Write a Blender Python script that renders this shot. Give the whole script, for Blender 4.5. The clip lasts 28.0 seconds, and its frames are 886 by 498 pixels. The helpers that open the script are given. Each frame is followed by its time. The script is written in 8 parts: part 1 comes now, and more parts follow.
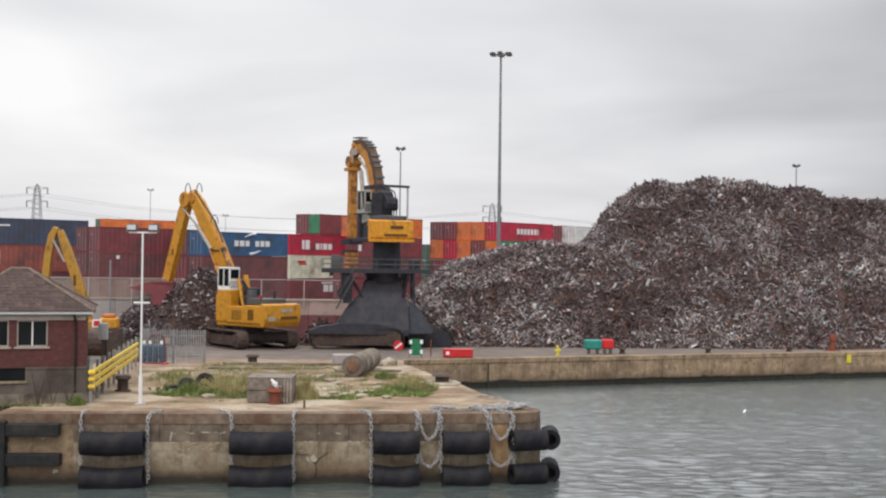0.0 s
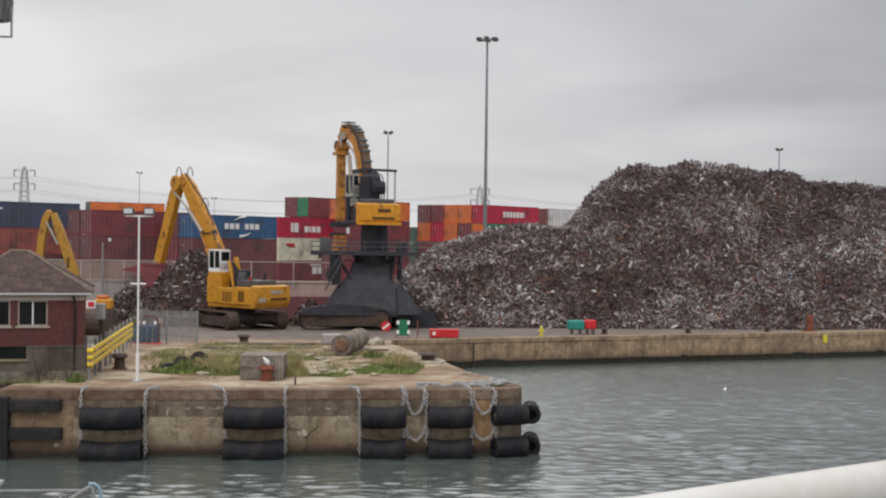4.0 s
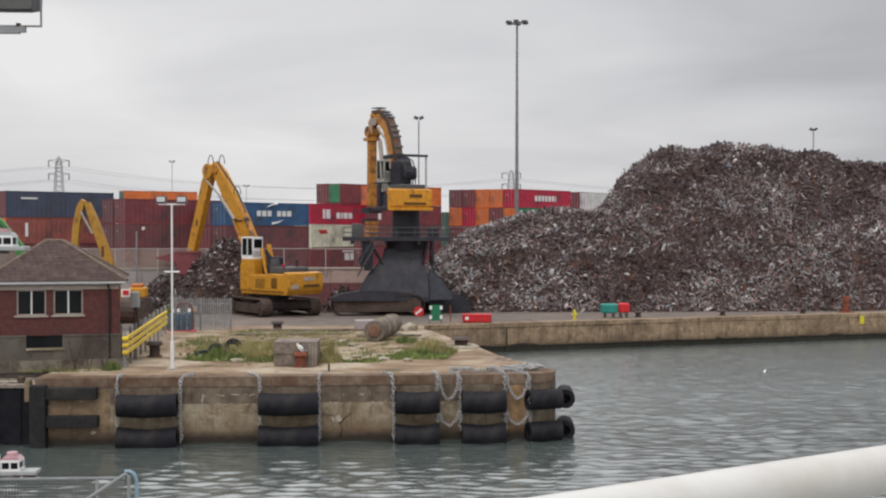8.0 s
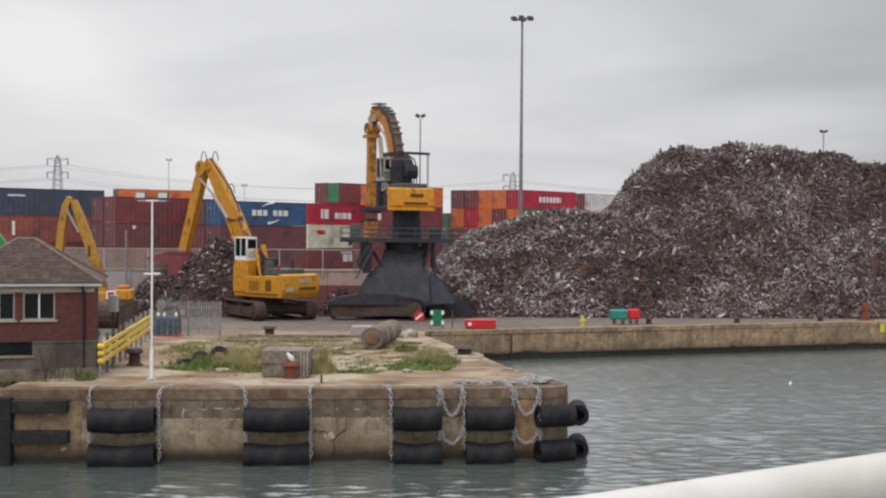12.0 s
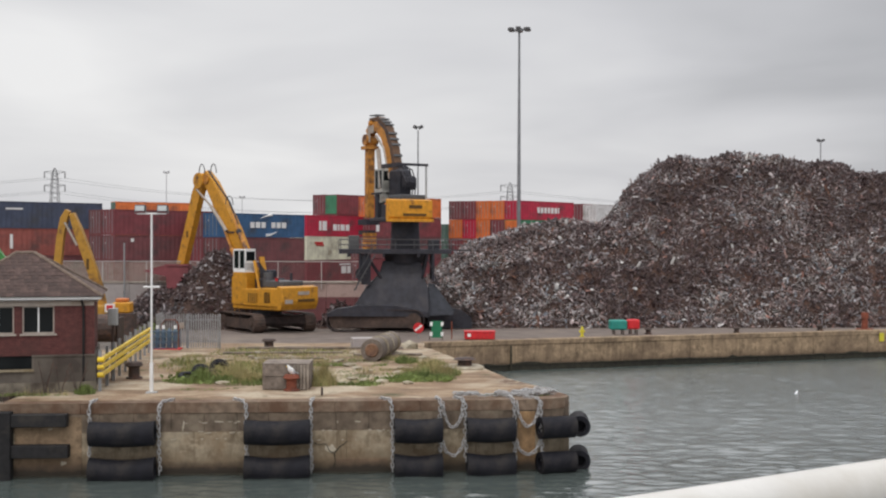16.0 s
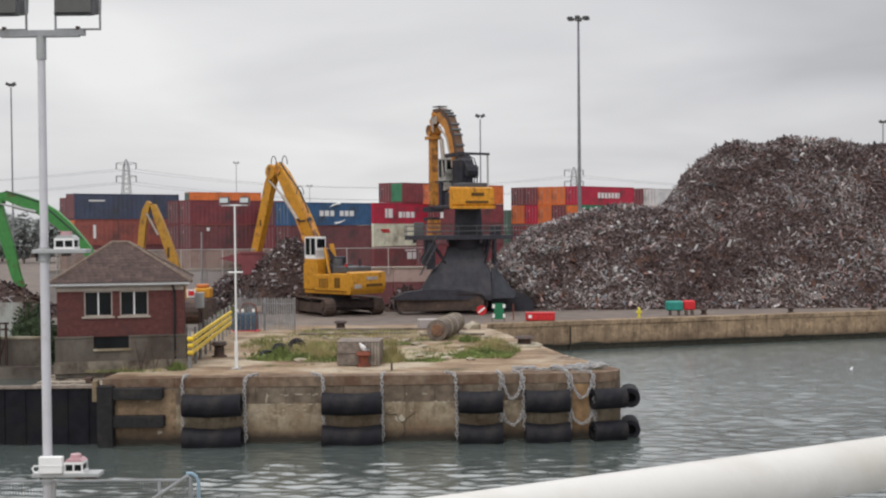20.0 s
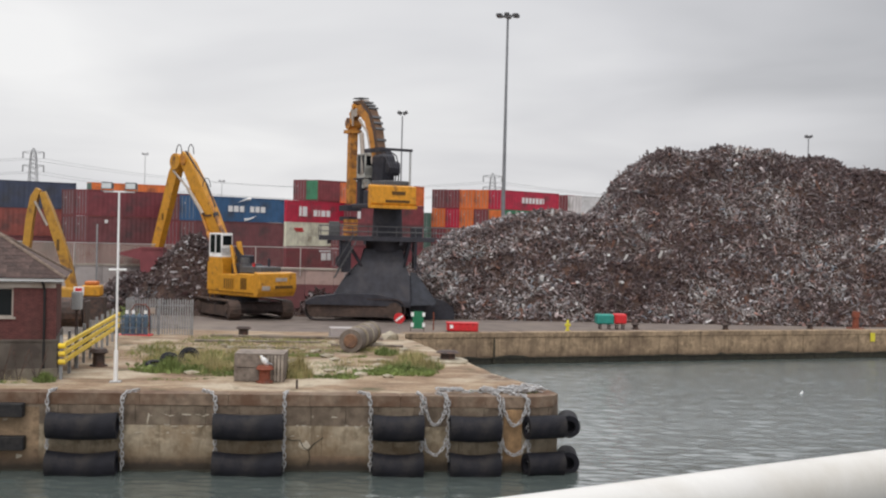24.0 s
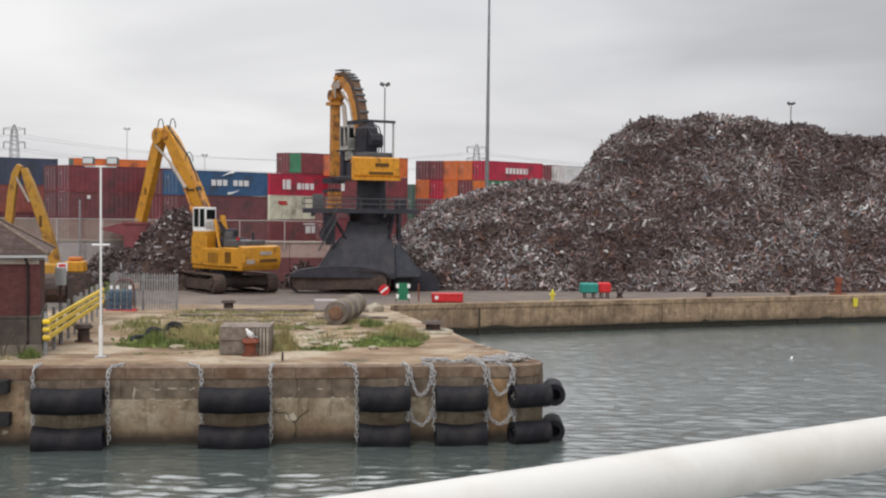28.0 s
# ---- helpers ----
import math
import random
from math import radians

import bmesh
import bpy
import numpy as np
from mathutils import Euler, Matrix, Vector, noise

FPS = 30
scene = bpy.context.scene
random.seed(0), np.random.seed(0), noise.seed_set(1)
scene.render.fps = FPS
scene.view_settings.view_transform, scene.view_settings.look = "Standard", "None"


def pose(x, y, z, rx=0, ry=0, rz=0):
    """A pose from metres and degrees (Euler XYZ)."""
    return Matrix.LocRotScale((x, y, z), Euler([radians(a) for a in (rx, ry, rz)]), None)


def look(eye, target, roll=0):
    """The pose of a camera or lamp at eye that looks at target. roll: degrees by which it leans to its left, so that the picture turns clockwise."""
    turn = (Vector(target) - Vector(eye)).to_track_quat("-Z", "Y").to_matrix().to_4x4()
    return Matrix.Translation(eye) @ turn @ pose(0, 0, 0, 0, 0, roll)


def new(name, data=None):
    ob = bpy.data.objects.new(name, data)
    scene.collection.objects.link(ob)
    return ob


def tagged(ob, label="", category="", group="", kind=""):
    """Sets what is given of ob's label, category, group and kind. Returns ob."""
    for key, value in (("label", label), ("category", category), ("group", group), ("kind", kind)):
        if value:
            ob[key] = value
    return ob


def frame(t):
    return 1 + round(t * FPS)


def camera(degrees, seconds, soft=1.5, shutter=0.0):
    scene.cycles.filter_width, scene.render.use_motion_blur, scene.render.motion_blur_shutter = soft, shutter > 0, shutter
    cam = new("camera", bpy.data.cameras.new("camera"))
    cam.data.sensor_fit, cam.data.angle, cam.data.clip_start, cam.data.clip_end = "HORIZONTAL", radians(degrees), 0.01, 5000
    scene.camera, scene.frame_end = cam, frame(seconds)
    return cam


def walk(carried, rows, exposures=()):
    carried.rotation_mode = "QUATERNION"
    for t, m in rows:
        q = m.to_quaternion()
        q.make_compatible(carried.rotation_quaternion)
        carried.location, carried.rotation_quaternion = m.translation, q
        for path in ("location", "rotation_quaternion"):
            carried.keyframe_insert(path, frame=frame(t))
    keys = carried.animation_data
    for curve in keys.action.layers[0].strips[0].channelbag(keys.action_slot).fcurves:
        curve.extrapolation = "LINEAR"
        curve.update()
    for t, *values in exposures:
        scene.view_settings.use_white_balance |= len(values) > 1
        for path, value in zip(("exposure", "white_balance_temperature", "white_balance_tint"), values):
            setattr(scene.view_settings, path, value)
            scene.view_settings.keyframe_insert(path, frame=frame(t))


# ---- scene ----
# The ship's camera: an eye on an upper deck, 9.6 m above the water, that looks across the dock basin.
cam = camera(41.06, 28.0, soft=2.2)
EYE = 9.6
ROWS = [  # seconds, across, ahead, up, yaw, pitch, roll
    (0.0, 0.07, -0.89, 9.65, -3.985, 0.591, 0.705),
    (0.5, 0.01, -3.07, 9.63, -4.422, 0.874, 0.589),
    (1.0, 0.03, -3.16, 9.66, -4.996, 0.355, 0.316),
    (1.5, 0.04, -3.23, 9.65, -5.230, 0.473, 0.887),
    (2.0, 0.05, -3.02, 9.63, -4.746, -0.177, -0.105),
    (2.5, 0.04, -3.08, 9.64, -4.761, -0.256, 0.715),
    (4.5, 0.04, -3.07, 9.65, -4.443, -0.238, 0.576),
    (5.0, 0.02, -3.04, 9.64, -4.168, -0.168, 0.208),
    (5.5, 0.05, -2.98, 9.64, -3.724, -0.177, 0.229),
    (6.0, 0.04, -3.03, 9.65, -3.526, -0.300, 0.193),
    (6.5, 0.03, -3.00, 9.63, -3.273, -0.369, 0.298),
    (7.0, 0.03, -2.91, 9.62, -3.158, -1.398, 0.381),
    (7.5, 0.04, -2.94, 9.64, -3.034, -0.838, 0.209),
    (8.0, 0.05, -2.95, 9.64, -3.033, -0.984, 0.031),
    (8.5, 0.14, 0.53, 9.63, -2.874, -0.638, 0.167),
    (9.0, 0.14, 1.51, 9.61, -2.849, -1.012, -0.312),
    (9.5, 0.16, 1.48, 9.62, -2.811, -0.844, -0.602),
    (10.0, 0.14, 1.41, 9.61, -2.821, -0.142, -0.247),
    (10.5, 0.15, 1.46, 9.62, -2.707, -0.097, 0.162),
    (11.0, 0.17, 1.46, 9.61, -2.508, -0.725, -0.027),
    (11.5, 0.15, 1.47, 9.61, -2.734, -0.800, 0.591),
    (12.0, 0.15, 1.48, 9.59, -3.015, -0.901, 0.451),
    (12.5, 0.16, 1.45, 9.60, -2.887, -0.823, 0.111),
    (14.5, 0.05, 1.65, 9.61, -3.043, -1.281, 0.349),
    (15.0, 0.06, 1.69, 9.57, -3.091, -1.101, 0.298),
    (15.5, 0.04, 1.66, 9.58, -3.230, -0.925, 0.343),
    (16.0, 0.04, 1.56, 9.61, -3.135, -0.372, 0.139),
    (16.5, 0.09, -1.20, 9.64, -2.509, -0.900, -0.031),
    (17.0, 0.11, -2.79, 9.67, -1.031, -0.898, -0.155),
    (17.5, 0.09, -2.69, 9.66, 0.375, -1.041, 0.203),
    (18.0, 0.09, -2.60, 9.64, 0.613, -1.148, 0.130),
    (18.5, 0.10, -2.66, 9.65, -0.036, -1.320, 0.144),
    (19.0, 0.12, -2.72, 9.66, 0.016, -1.503, 0.071),
    (19.5, 0.12, -2.63, 9.65, 0.067, -1.347, -0.409),
    (20.0, 0.10, -2.66, 9.65, 0.009, -1.055, -0.521),
    (20.5, 0.12, -2.74, 9.67, -0.643, -1.413, 0.210),
    (21.0, 0.10, -2.76, 9.68, -0.707, -1.574, 0.674),
    (21.5, 0.15, -2.77, 9.67, -1.176, -1.540, 0.625),
    (22.0, 0.07, 0.21, 9.60, -2.155, -1.356, 0.557),
    (22.5, 0.01, 4.62, 9.45, -2.516, -1.408, 0.829),
    (24.5, 0.02, 4.33, 9.49, -4.315, -0.752, 1.402),
    (25.0, 0.05, 4.31, 9.49, -4.222, -0.875, 1.225),
    (25.5, 0.04, 4.35, 9.46, -4.482, -1.321, 1.120),
    (26.0, 0.05, 4.37, 9.46, -4.618, -1.654, 1.429),
    (26.5, 0.05, 4.28, 9.46, -4.875, -1.890, 0.956),
    (27.0, 0.05, 4.34, 9.45, -4.779, -1.989, 0.833),
    (27.5, 0.06, 4.37, 9.46, -4.858, -2.117, 0.806),
    (28.0, 0.06, 4.35, 9.45, -4.828, -2.214, 0.655),
]
walk(cam, [(t, pose(x, y, z, 0, 0, yaw) @ pose(0, 0, 0, 90 + pitch, 0, 0) @ pose(0, 0, 0, 0, 0, roll)) for t, x, y, z, yaw, pitch, roll in ROWS],
     [(0.0, 0.44, 6550, 12.0), (0.8, 0.22, 6550, 12.0), (2.0, 0.15, 6550, 12.0), (6.0, 0.17, 6550, 12.0), (12.0, 0.23, 6550, 12.0), (20.0, 0.24, 6550, 12.0), (25.0, 0.33, 6550, 12.0), (28.0, 0.33, 6550, 12.0)])


# ---- world, sun, exposure ----
def make_world():
    world = bpy.data.worlds.new("overcast")
    scene.world = world
    world.use_nodes = True
    n, l = world.node_tree.nodes, world.node_tree.links
    n.clear()
    out, back = n.new("ShaderNodeOutputWorld"), n.new("ShaderNodeBackground")
    sky = n.new("ShaderNodeTexSky")
    sky.sky_type, sky.sun_disc, sky.sun_elevation, sky.sun_rotation = "NISHITA", False, radians(50), radians(200)
    sky.air_density, sky.dust_density = 1.0, 4.0
    dim = n.new("ShaderNodeVectorMath")
    dim.operation = "SCALE"
    dim.inputs["Scale"].default_value = 0.05
    l.new(sky.outputs[0], dim.inputs[0])
    co, sep = n.new("ShaderNodeTexCoord"), n.new("ShaderNodeSeparateXYZ")
    l.new(co.outputs["Generated"], sep.inputs[0])
    up = n.new("ShaderNodeMath")
    up.operation = "MAXIMUM"
    up.inputs[1].default_value = 0.0
    l.new(sep.outputs["Z"], up.inputs[0])
    lift = n.new("ShaderNodeMath")
    lift.operation = "ADD"
    lift.inputs[1].default_value = 0.16
    l.new(up.outputs[0], lift.inputs[0])
    flat = n.new("ShaderNodeVectorMath")
    flat.operation = "DIVIDE"
    both = n.new("ShaderNodeCombineXYZ")
    for k in "XYZ":
        l.new(lift.outputs[0], both.inputs[k])
    l.new(co.outputs["Generated"], flat.inputs[0])
    l.new(both.outputs[0], flat.inputs[1])
    cloud = n.new("ShaderNodeTexNoise")
    cloud.inputs["Scale"].default_value, cloud.inputs["Detail"].default_value, cloud.inputs["Roughness"].default_value = 0.85, 4.0, 0.45
    cloud.inputs["Distortion"].default_value = 0.3
    l.new(flat.outputs[0], cloud.inputs["Vector"])
    ramp = n.new("ShaderNodeValToRGB")
    ramp.color_ramp.elements[0].position, ramp.color_ramp.elements[0].color = 0.28, (0.57, 0.58, 0.595, 1)
    ramp.color_ramp.elements[1].position, ramp.color_ramp.elements[1].color = 0.68, (0.77, 0.78, 0.775, 1)
    low = ramp.color_ramp.elements.new(0.0)
    low.color = (0.41, 0.42, 0.435, 1)
    bank = n.new("ShaderNodeMath")
    bank.operation = "MULTIPLY_ADD"
    side = n.new("ShaderNodeMath")
    side.operation, side.inputs[1].default_value, side.inputs[2].default_value = "MULTIPLY_ADD", -2.2, -0.45
    l.new(sep.outputs["X"], side.inputs[0])
    l.new(side.outputs[0], bank.inputs[0])
    l.new(sep.outputs["X"], bank.inputs[1])
    l.new(cloud.outputs[0], bank.inputs[2])
    l.new(bank.outputs[0], ramp.inputs[0])
    mix = n.new("ShaderNodeMix")
    mix.data_type = "RGBA"
    mix.inputs[0].default_value = 0.9
    l.new(dim.outputs[0], mix.inputs[6])
    l.new(ramp.outputs[0], mix.inputs[7])
    l.new(mix.outputs[2], back.inputs[0])
    # an overcast sky grows brighter towards the zenith
    high = n.new("ShaderNodeMapRange")
    high.inputs["From Min"].default_value, high.inputs["From Max"].default_value = 0.2, 1.0
    high.inputs["To Min"].default_value, high.inputs["To Max"].default_value = 1.0, 2.95
    l.new(sep.outputs["Z"], high.inputs["Value"])
    l.new(high.outputs[0], back.inputs[1])
    l.new(back.outputs[0], out.inputs[0])


make_world()
sun = new("sun", bpy.data.lights.new("sun", "SUN"))
sun.data.energy, sun.data.angle, sun.data.color = 0.65, radians(25), (1.0, 0.97, 0.92)
sun.matrix_world = look((0, 0, 0), (math.sin(radians(20)) * 0.64, math.cos(radians(20)) * 0.64, -0.77))
scene.view_settings.exposure = 0.0


# ---- materials ----
def ramp_node(n, l, source, stops):
    r = n.new("ShaderNodeValToRGB")
    while len(r.color_ramp.elements) < len(stops):
        r.color_ramp.elements.new(0.5)
    for e, (p, c) in zip(r.color_ramp.elements, stops):
        e.position, e.color = p, (*c, 1)
    l.new(source, r.inputs[0])
    return r.outputs[0]


def noise_node(n, l, scale, detail=4.0, rough=0.55, stretch=(1, 1, 1), coords="Object"):
    co, mp, t = n.new("ShaderNodeTexCoord"), n.new("ShaderNodeMapping"), n.new("ShaderNodeTexNoise")
    mp.inputs["Scale"].default_value = stretch
    l.new(co.outputs[coords], mp.inputs[0])
    l.new(mp.outputs[0], t.inputs["Vector"])
    t.inputs["Scale"].default_value, t.inputs["Detail"].default_value, t.inputs["Roughness"].default_value = scale, detail, rough
    return t.outputs[0]


def mixed(n, l, fac, a, b, blend="MIX"):
    m = n.new("ShaderNodeMix")
    m.data_type, m.blend_type = "RGBA", blend
    if isinstance(fac, float):
        m.inputs[0].default_value = fac
    else:
        l.new(fac, m.inputs[0])
    for k, v in ((6, a), (7, b)):
        if isinstance(v, tuple):
            m.inputs[k].default_value = (*v, 1)
        else:
            l.new(v, m.inputs[k])
    return m.outputs[2]


def surface(name, colour, rough=0.6, metal=0.0, grain=(6.0, 0.25), stain=None, streak=None, bump=(20.0, 0.2), vary=0.0, island=0.0, spec=0.4):
    """A weathered surface: colour, fine grain (scale, strength), stains (colour, scale, amount), streaks that run down (colour, amount),
    bump (scale, strength) and a change of tone from object to object (vary) or from piece to piece (island)."""
    m = bpy.data.materials.new(name)
    m.use_nodes = True
    n, l = m.node_tree.nodes, m.node_tree.links
    b = n["Principled BSDF"]
    b.inputs["Roughness"].default_value, b.inputs["Metallic"].default_value = rough, metal
    b.inputs["Specular IOR Level"].default_value = spec
    dark, light = tuple(v * (1 - grain[1]) for v in colour), tuple(min(1, v * (1 + grain[1])) for v in colour)
    c = ramp_node(n, l, noise_node(n, l, grain[0]), [(0.3, dark), (0.7, light)])
    if stain:
        f = ramp_node(n, l, noise_node(n, l, stain[1], 5.0, 0.65), [(0.62 - 0.3 * stain[2], (0, 0, 0)), (0.78 - 0.25 * stain[2], (1, 1, 1))])
        c = mixed(n, l, f, c, stain[0])
    if streak:
        f = ramp_node(n, l, noise_node(n, l, 1.0, 6.0, 0.7, (0.9, 0.9, 0.2)), [(0.62 - 0.22 * streak[1], (0, 0, 0)), (0.95 - 0.2 * streak[1], (0.85, 0.85, 0.85))])
        c = mixed(n, l, f, c, streak[0])
    for amount, node, socket in ((vary, "ShaderNodeObjectInfo", "Random"), (island, "ShaderNodeNewGeometry", "Random Per Island")):
        if amount:
            f = ramp_node(n, l, n.new(node).outputs[socket], [(0.0, (1 - amount,) * 3), (1.0, (min(1.0, 1 + amount * 0.3),) * 3)])
            c = mixed(n, l, 1.0, c, f, "MULTIPLY")
    l.new(c, b.inputs["Base Color"])
    if bump[1]:
        bm_ = n.new("ShaderNodeBump")
        bm_.inputs["Strength"].default_value, bm_.inputs["Distance"].default_value = bump[1], 0.05
        l.new(noise_node(n, l, bump[0], 5.0), bm_.inputs["Height"])
        l.new(bm_.outputs[0], b.inputs["Normal"])
    return m


def paint(name, colour, wear=0.3, rough=0.5, rust=(0.10, 0.045, 0.025), vary=0.0):
    return surface(name, colour, rough, 0.0, (3.0, 0.16), (rust, 1.2, wear), (tuple(v * 0.45 for v in colour), wear * 0.7), (9.0, 0.06), vary)


def scrap_material(name, rust, share, lift, edge=0.42, along=None):
    """Mixed shredded metal: a tone for each bit, with rust spread over whole zones."""
    m = bpy.data.materials.new(name)
    m.use_nodes = True
    n, l = m.node_tree.nodes, m.node_tree.links
    b = n["Principled BSDF"]
    b.inputs["Roughness"].default_value, b.inputs["Specular IOR Level"].default_value = 0.6, 0.35
    g = n.new("ShaderNodeNewGeometry")
    tones = [(0.0, (0.028, 0.022, 0.022)), (0.16, (0.075, 0.053, 0.050)), (0.30, (0.12, 0.095, 0.088)), (0.42, (0.12, 0.12, 0.118)), (0.52, (0.19, 0.19, 0.18)), (0.61, (0.155, 0.12, 0.108)),
             (0.69, (0.27, 0.265, 0.26)), (0.77, (0.15, 0.18, 0.205)), (0.84, (0.42, 0.415, 0.41)), (0.89, (0.20, 0.10, 0.075)), (0.965, (0.78, 0.80, 0.82))]
    c = ramp_node(n, l, g.outputs["Random Per Island"], [(p, tuple(min(0.88, v * lift) for v in t)) for p, t in tones])
    zone = noise_node(n, l, 0.11, 4.0, 0.65)
    if along:
        # loads tipped side by side: pale mixed scrap at one end, rusty in the middle
        co, sep, tip, add = n.new("ShaderNodeTexCoord"), n.new("ShaderNodeSeparateXYZ"), n.new("ShaderNodeMapRange"), n.new("ShaderNodeMath")
        l.new(co.outputs["Object"], sep.inputs[0])
        l.new(sep.outputs["X"], tip.inputs["Value"])
        for key, v in zip(("From Min", "From Max", "To Min", "To Max"), along):
            tip.inputs[key].default_value = v
        l.new(tip.outputs[0], add.inputs[0])
        l.new(zone, add.inputs[1])
        zone = add.outputs[0]
    f = ramp_node(n, l, zone, [(edge, (0, 0, 0)), (edge + 0.12, (1, 1, 1))])
    # a share of the bits stays bright metal among the rust
    bare = ramp_node(n, l, g.outputs["Random Per Island"], [(0.86, (1, 1, 1)), (0.88, (0.5, 0.5, 0.5))])
    f = mixed(n, l, 1.0, f, bare, "MULTIPLY")
    c = mixed(n, l, f, c, mixed(n, l, share, c, rust))
    f = ramp_node(n, l, noise_node(n, l, 3.0, 5.0), [(0.35, (0.6, 0.57, 0.56)), (0.65, (1, 1, 1))])
    c = mixed(n, l, 1.0, c, f, "MULTIPLY")
    # oily and dusty loads, a few metres across
    f = ramp_node(n, l, noise_node(n, l, 0.17, 7.0, 0.72), [(0.43, (0.40, 0.33, 0.33)), (0.50, (0.74, 0.70, 0.71)), (0.56, (1.0, 1.0, 1.0))])
    c = mixed(n, l, 1.0, c, f, "MULTIPLY")
    l.new(c, b.inputs["Base Color"])
    return m


def water_material():
    m = bpy.data.materials.new("dock_water")
    m.use_nodes = True
    n, l = m.node_tree.nodes, m.node_tree.links
    b = n["Principled BSDF"]
    b.inputs["Base Color"].default_value = (0.072, 0.089, 0.083, 1)
    b.inputs["Roughness"].default_value, b.inputs["IOR"].default_value = 0.1, 3.0
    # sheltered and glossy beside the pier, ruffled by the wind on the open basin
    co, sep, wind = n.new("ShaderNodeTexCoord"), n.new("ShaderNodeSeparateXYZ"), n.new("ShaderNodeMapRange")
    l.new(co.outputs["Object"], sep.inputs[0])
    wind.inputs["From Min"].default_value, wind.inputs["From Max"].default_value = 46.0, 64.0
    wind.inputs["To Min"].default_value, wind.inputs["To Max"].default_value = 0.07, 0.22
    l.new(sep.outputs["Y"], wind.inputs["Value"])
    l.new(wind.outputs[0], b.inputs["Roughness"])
    add = n.new("ShaderNodeMath")
    add.operation = "MULTIPLY_ADD"
    add.inputs[1].default_value = 0.45
    l.new(noise_node(n, l, 9.0, 3.0, 0.6, (0.5, 1, 1)), add.inputs[0])
    chop = n.new("ShaderNodeMath")
    chop.operation, chop.inputs[1].default_value = "MULTIPLY_ADD", 1.0
    l.new(noise_node(n, l, 1.1, 3.0, 0.6, (0.7, 1, 1)), chop.inputs[0])
    open_ = n.new("ShaderNodeMapRange")
    open_.inputs["From Min"].default_value, open_.inputs["From Max"].default_value = 46.0, 66.0
    open_.inputs["To Min"].default_value, open_.inputs["To Max"].default_value = 0.35, 1.1
    l.new(sep.outputs["Y"], open_.inputs["Value"])
    l.new(open_.outputs[0], chop.inputs[1])
    l.new(noise_node(n, l, 3.2, 3.0, 0.6, (0.6, 1, 1)), chop.inputs[2])
    l.new(chop.outputs[0], add.inputs[2])
    bump = n.new("ShaderNodeBump")
    bump.inputs["Distance"].default_value = 0.07
    swell = n.new("ShaderNodeMapRange")
    swell.inputs["From Min"].default_value, swell.inputs["From Max"].default_value = 46.0, 62.0
    swell.inputs["To Min"].default_value, swell.inputs["To Max"].default_value = 0.35, 0.7
    l.new(sep.outputs["Y"], swell.inputs["Value"])
    l.new(swell.outputs[0], bump.inputs["Strength"])
    l.new(add.outputs[0], bump.inputs["Height"])
    l.new(bump.outputs[0], b.inputs["Normal"])
    return m


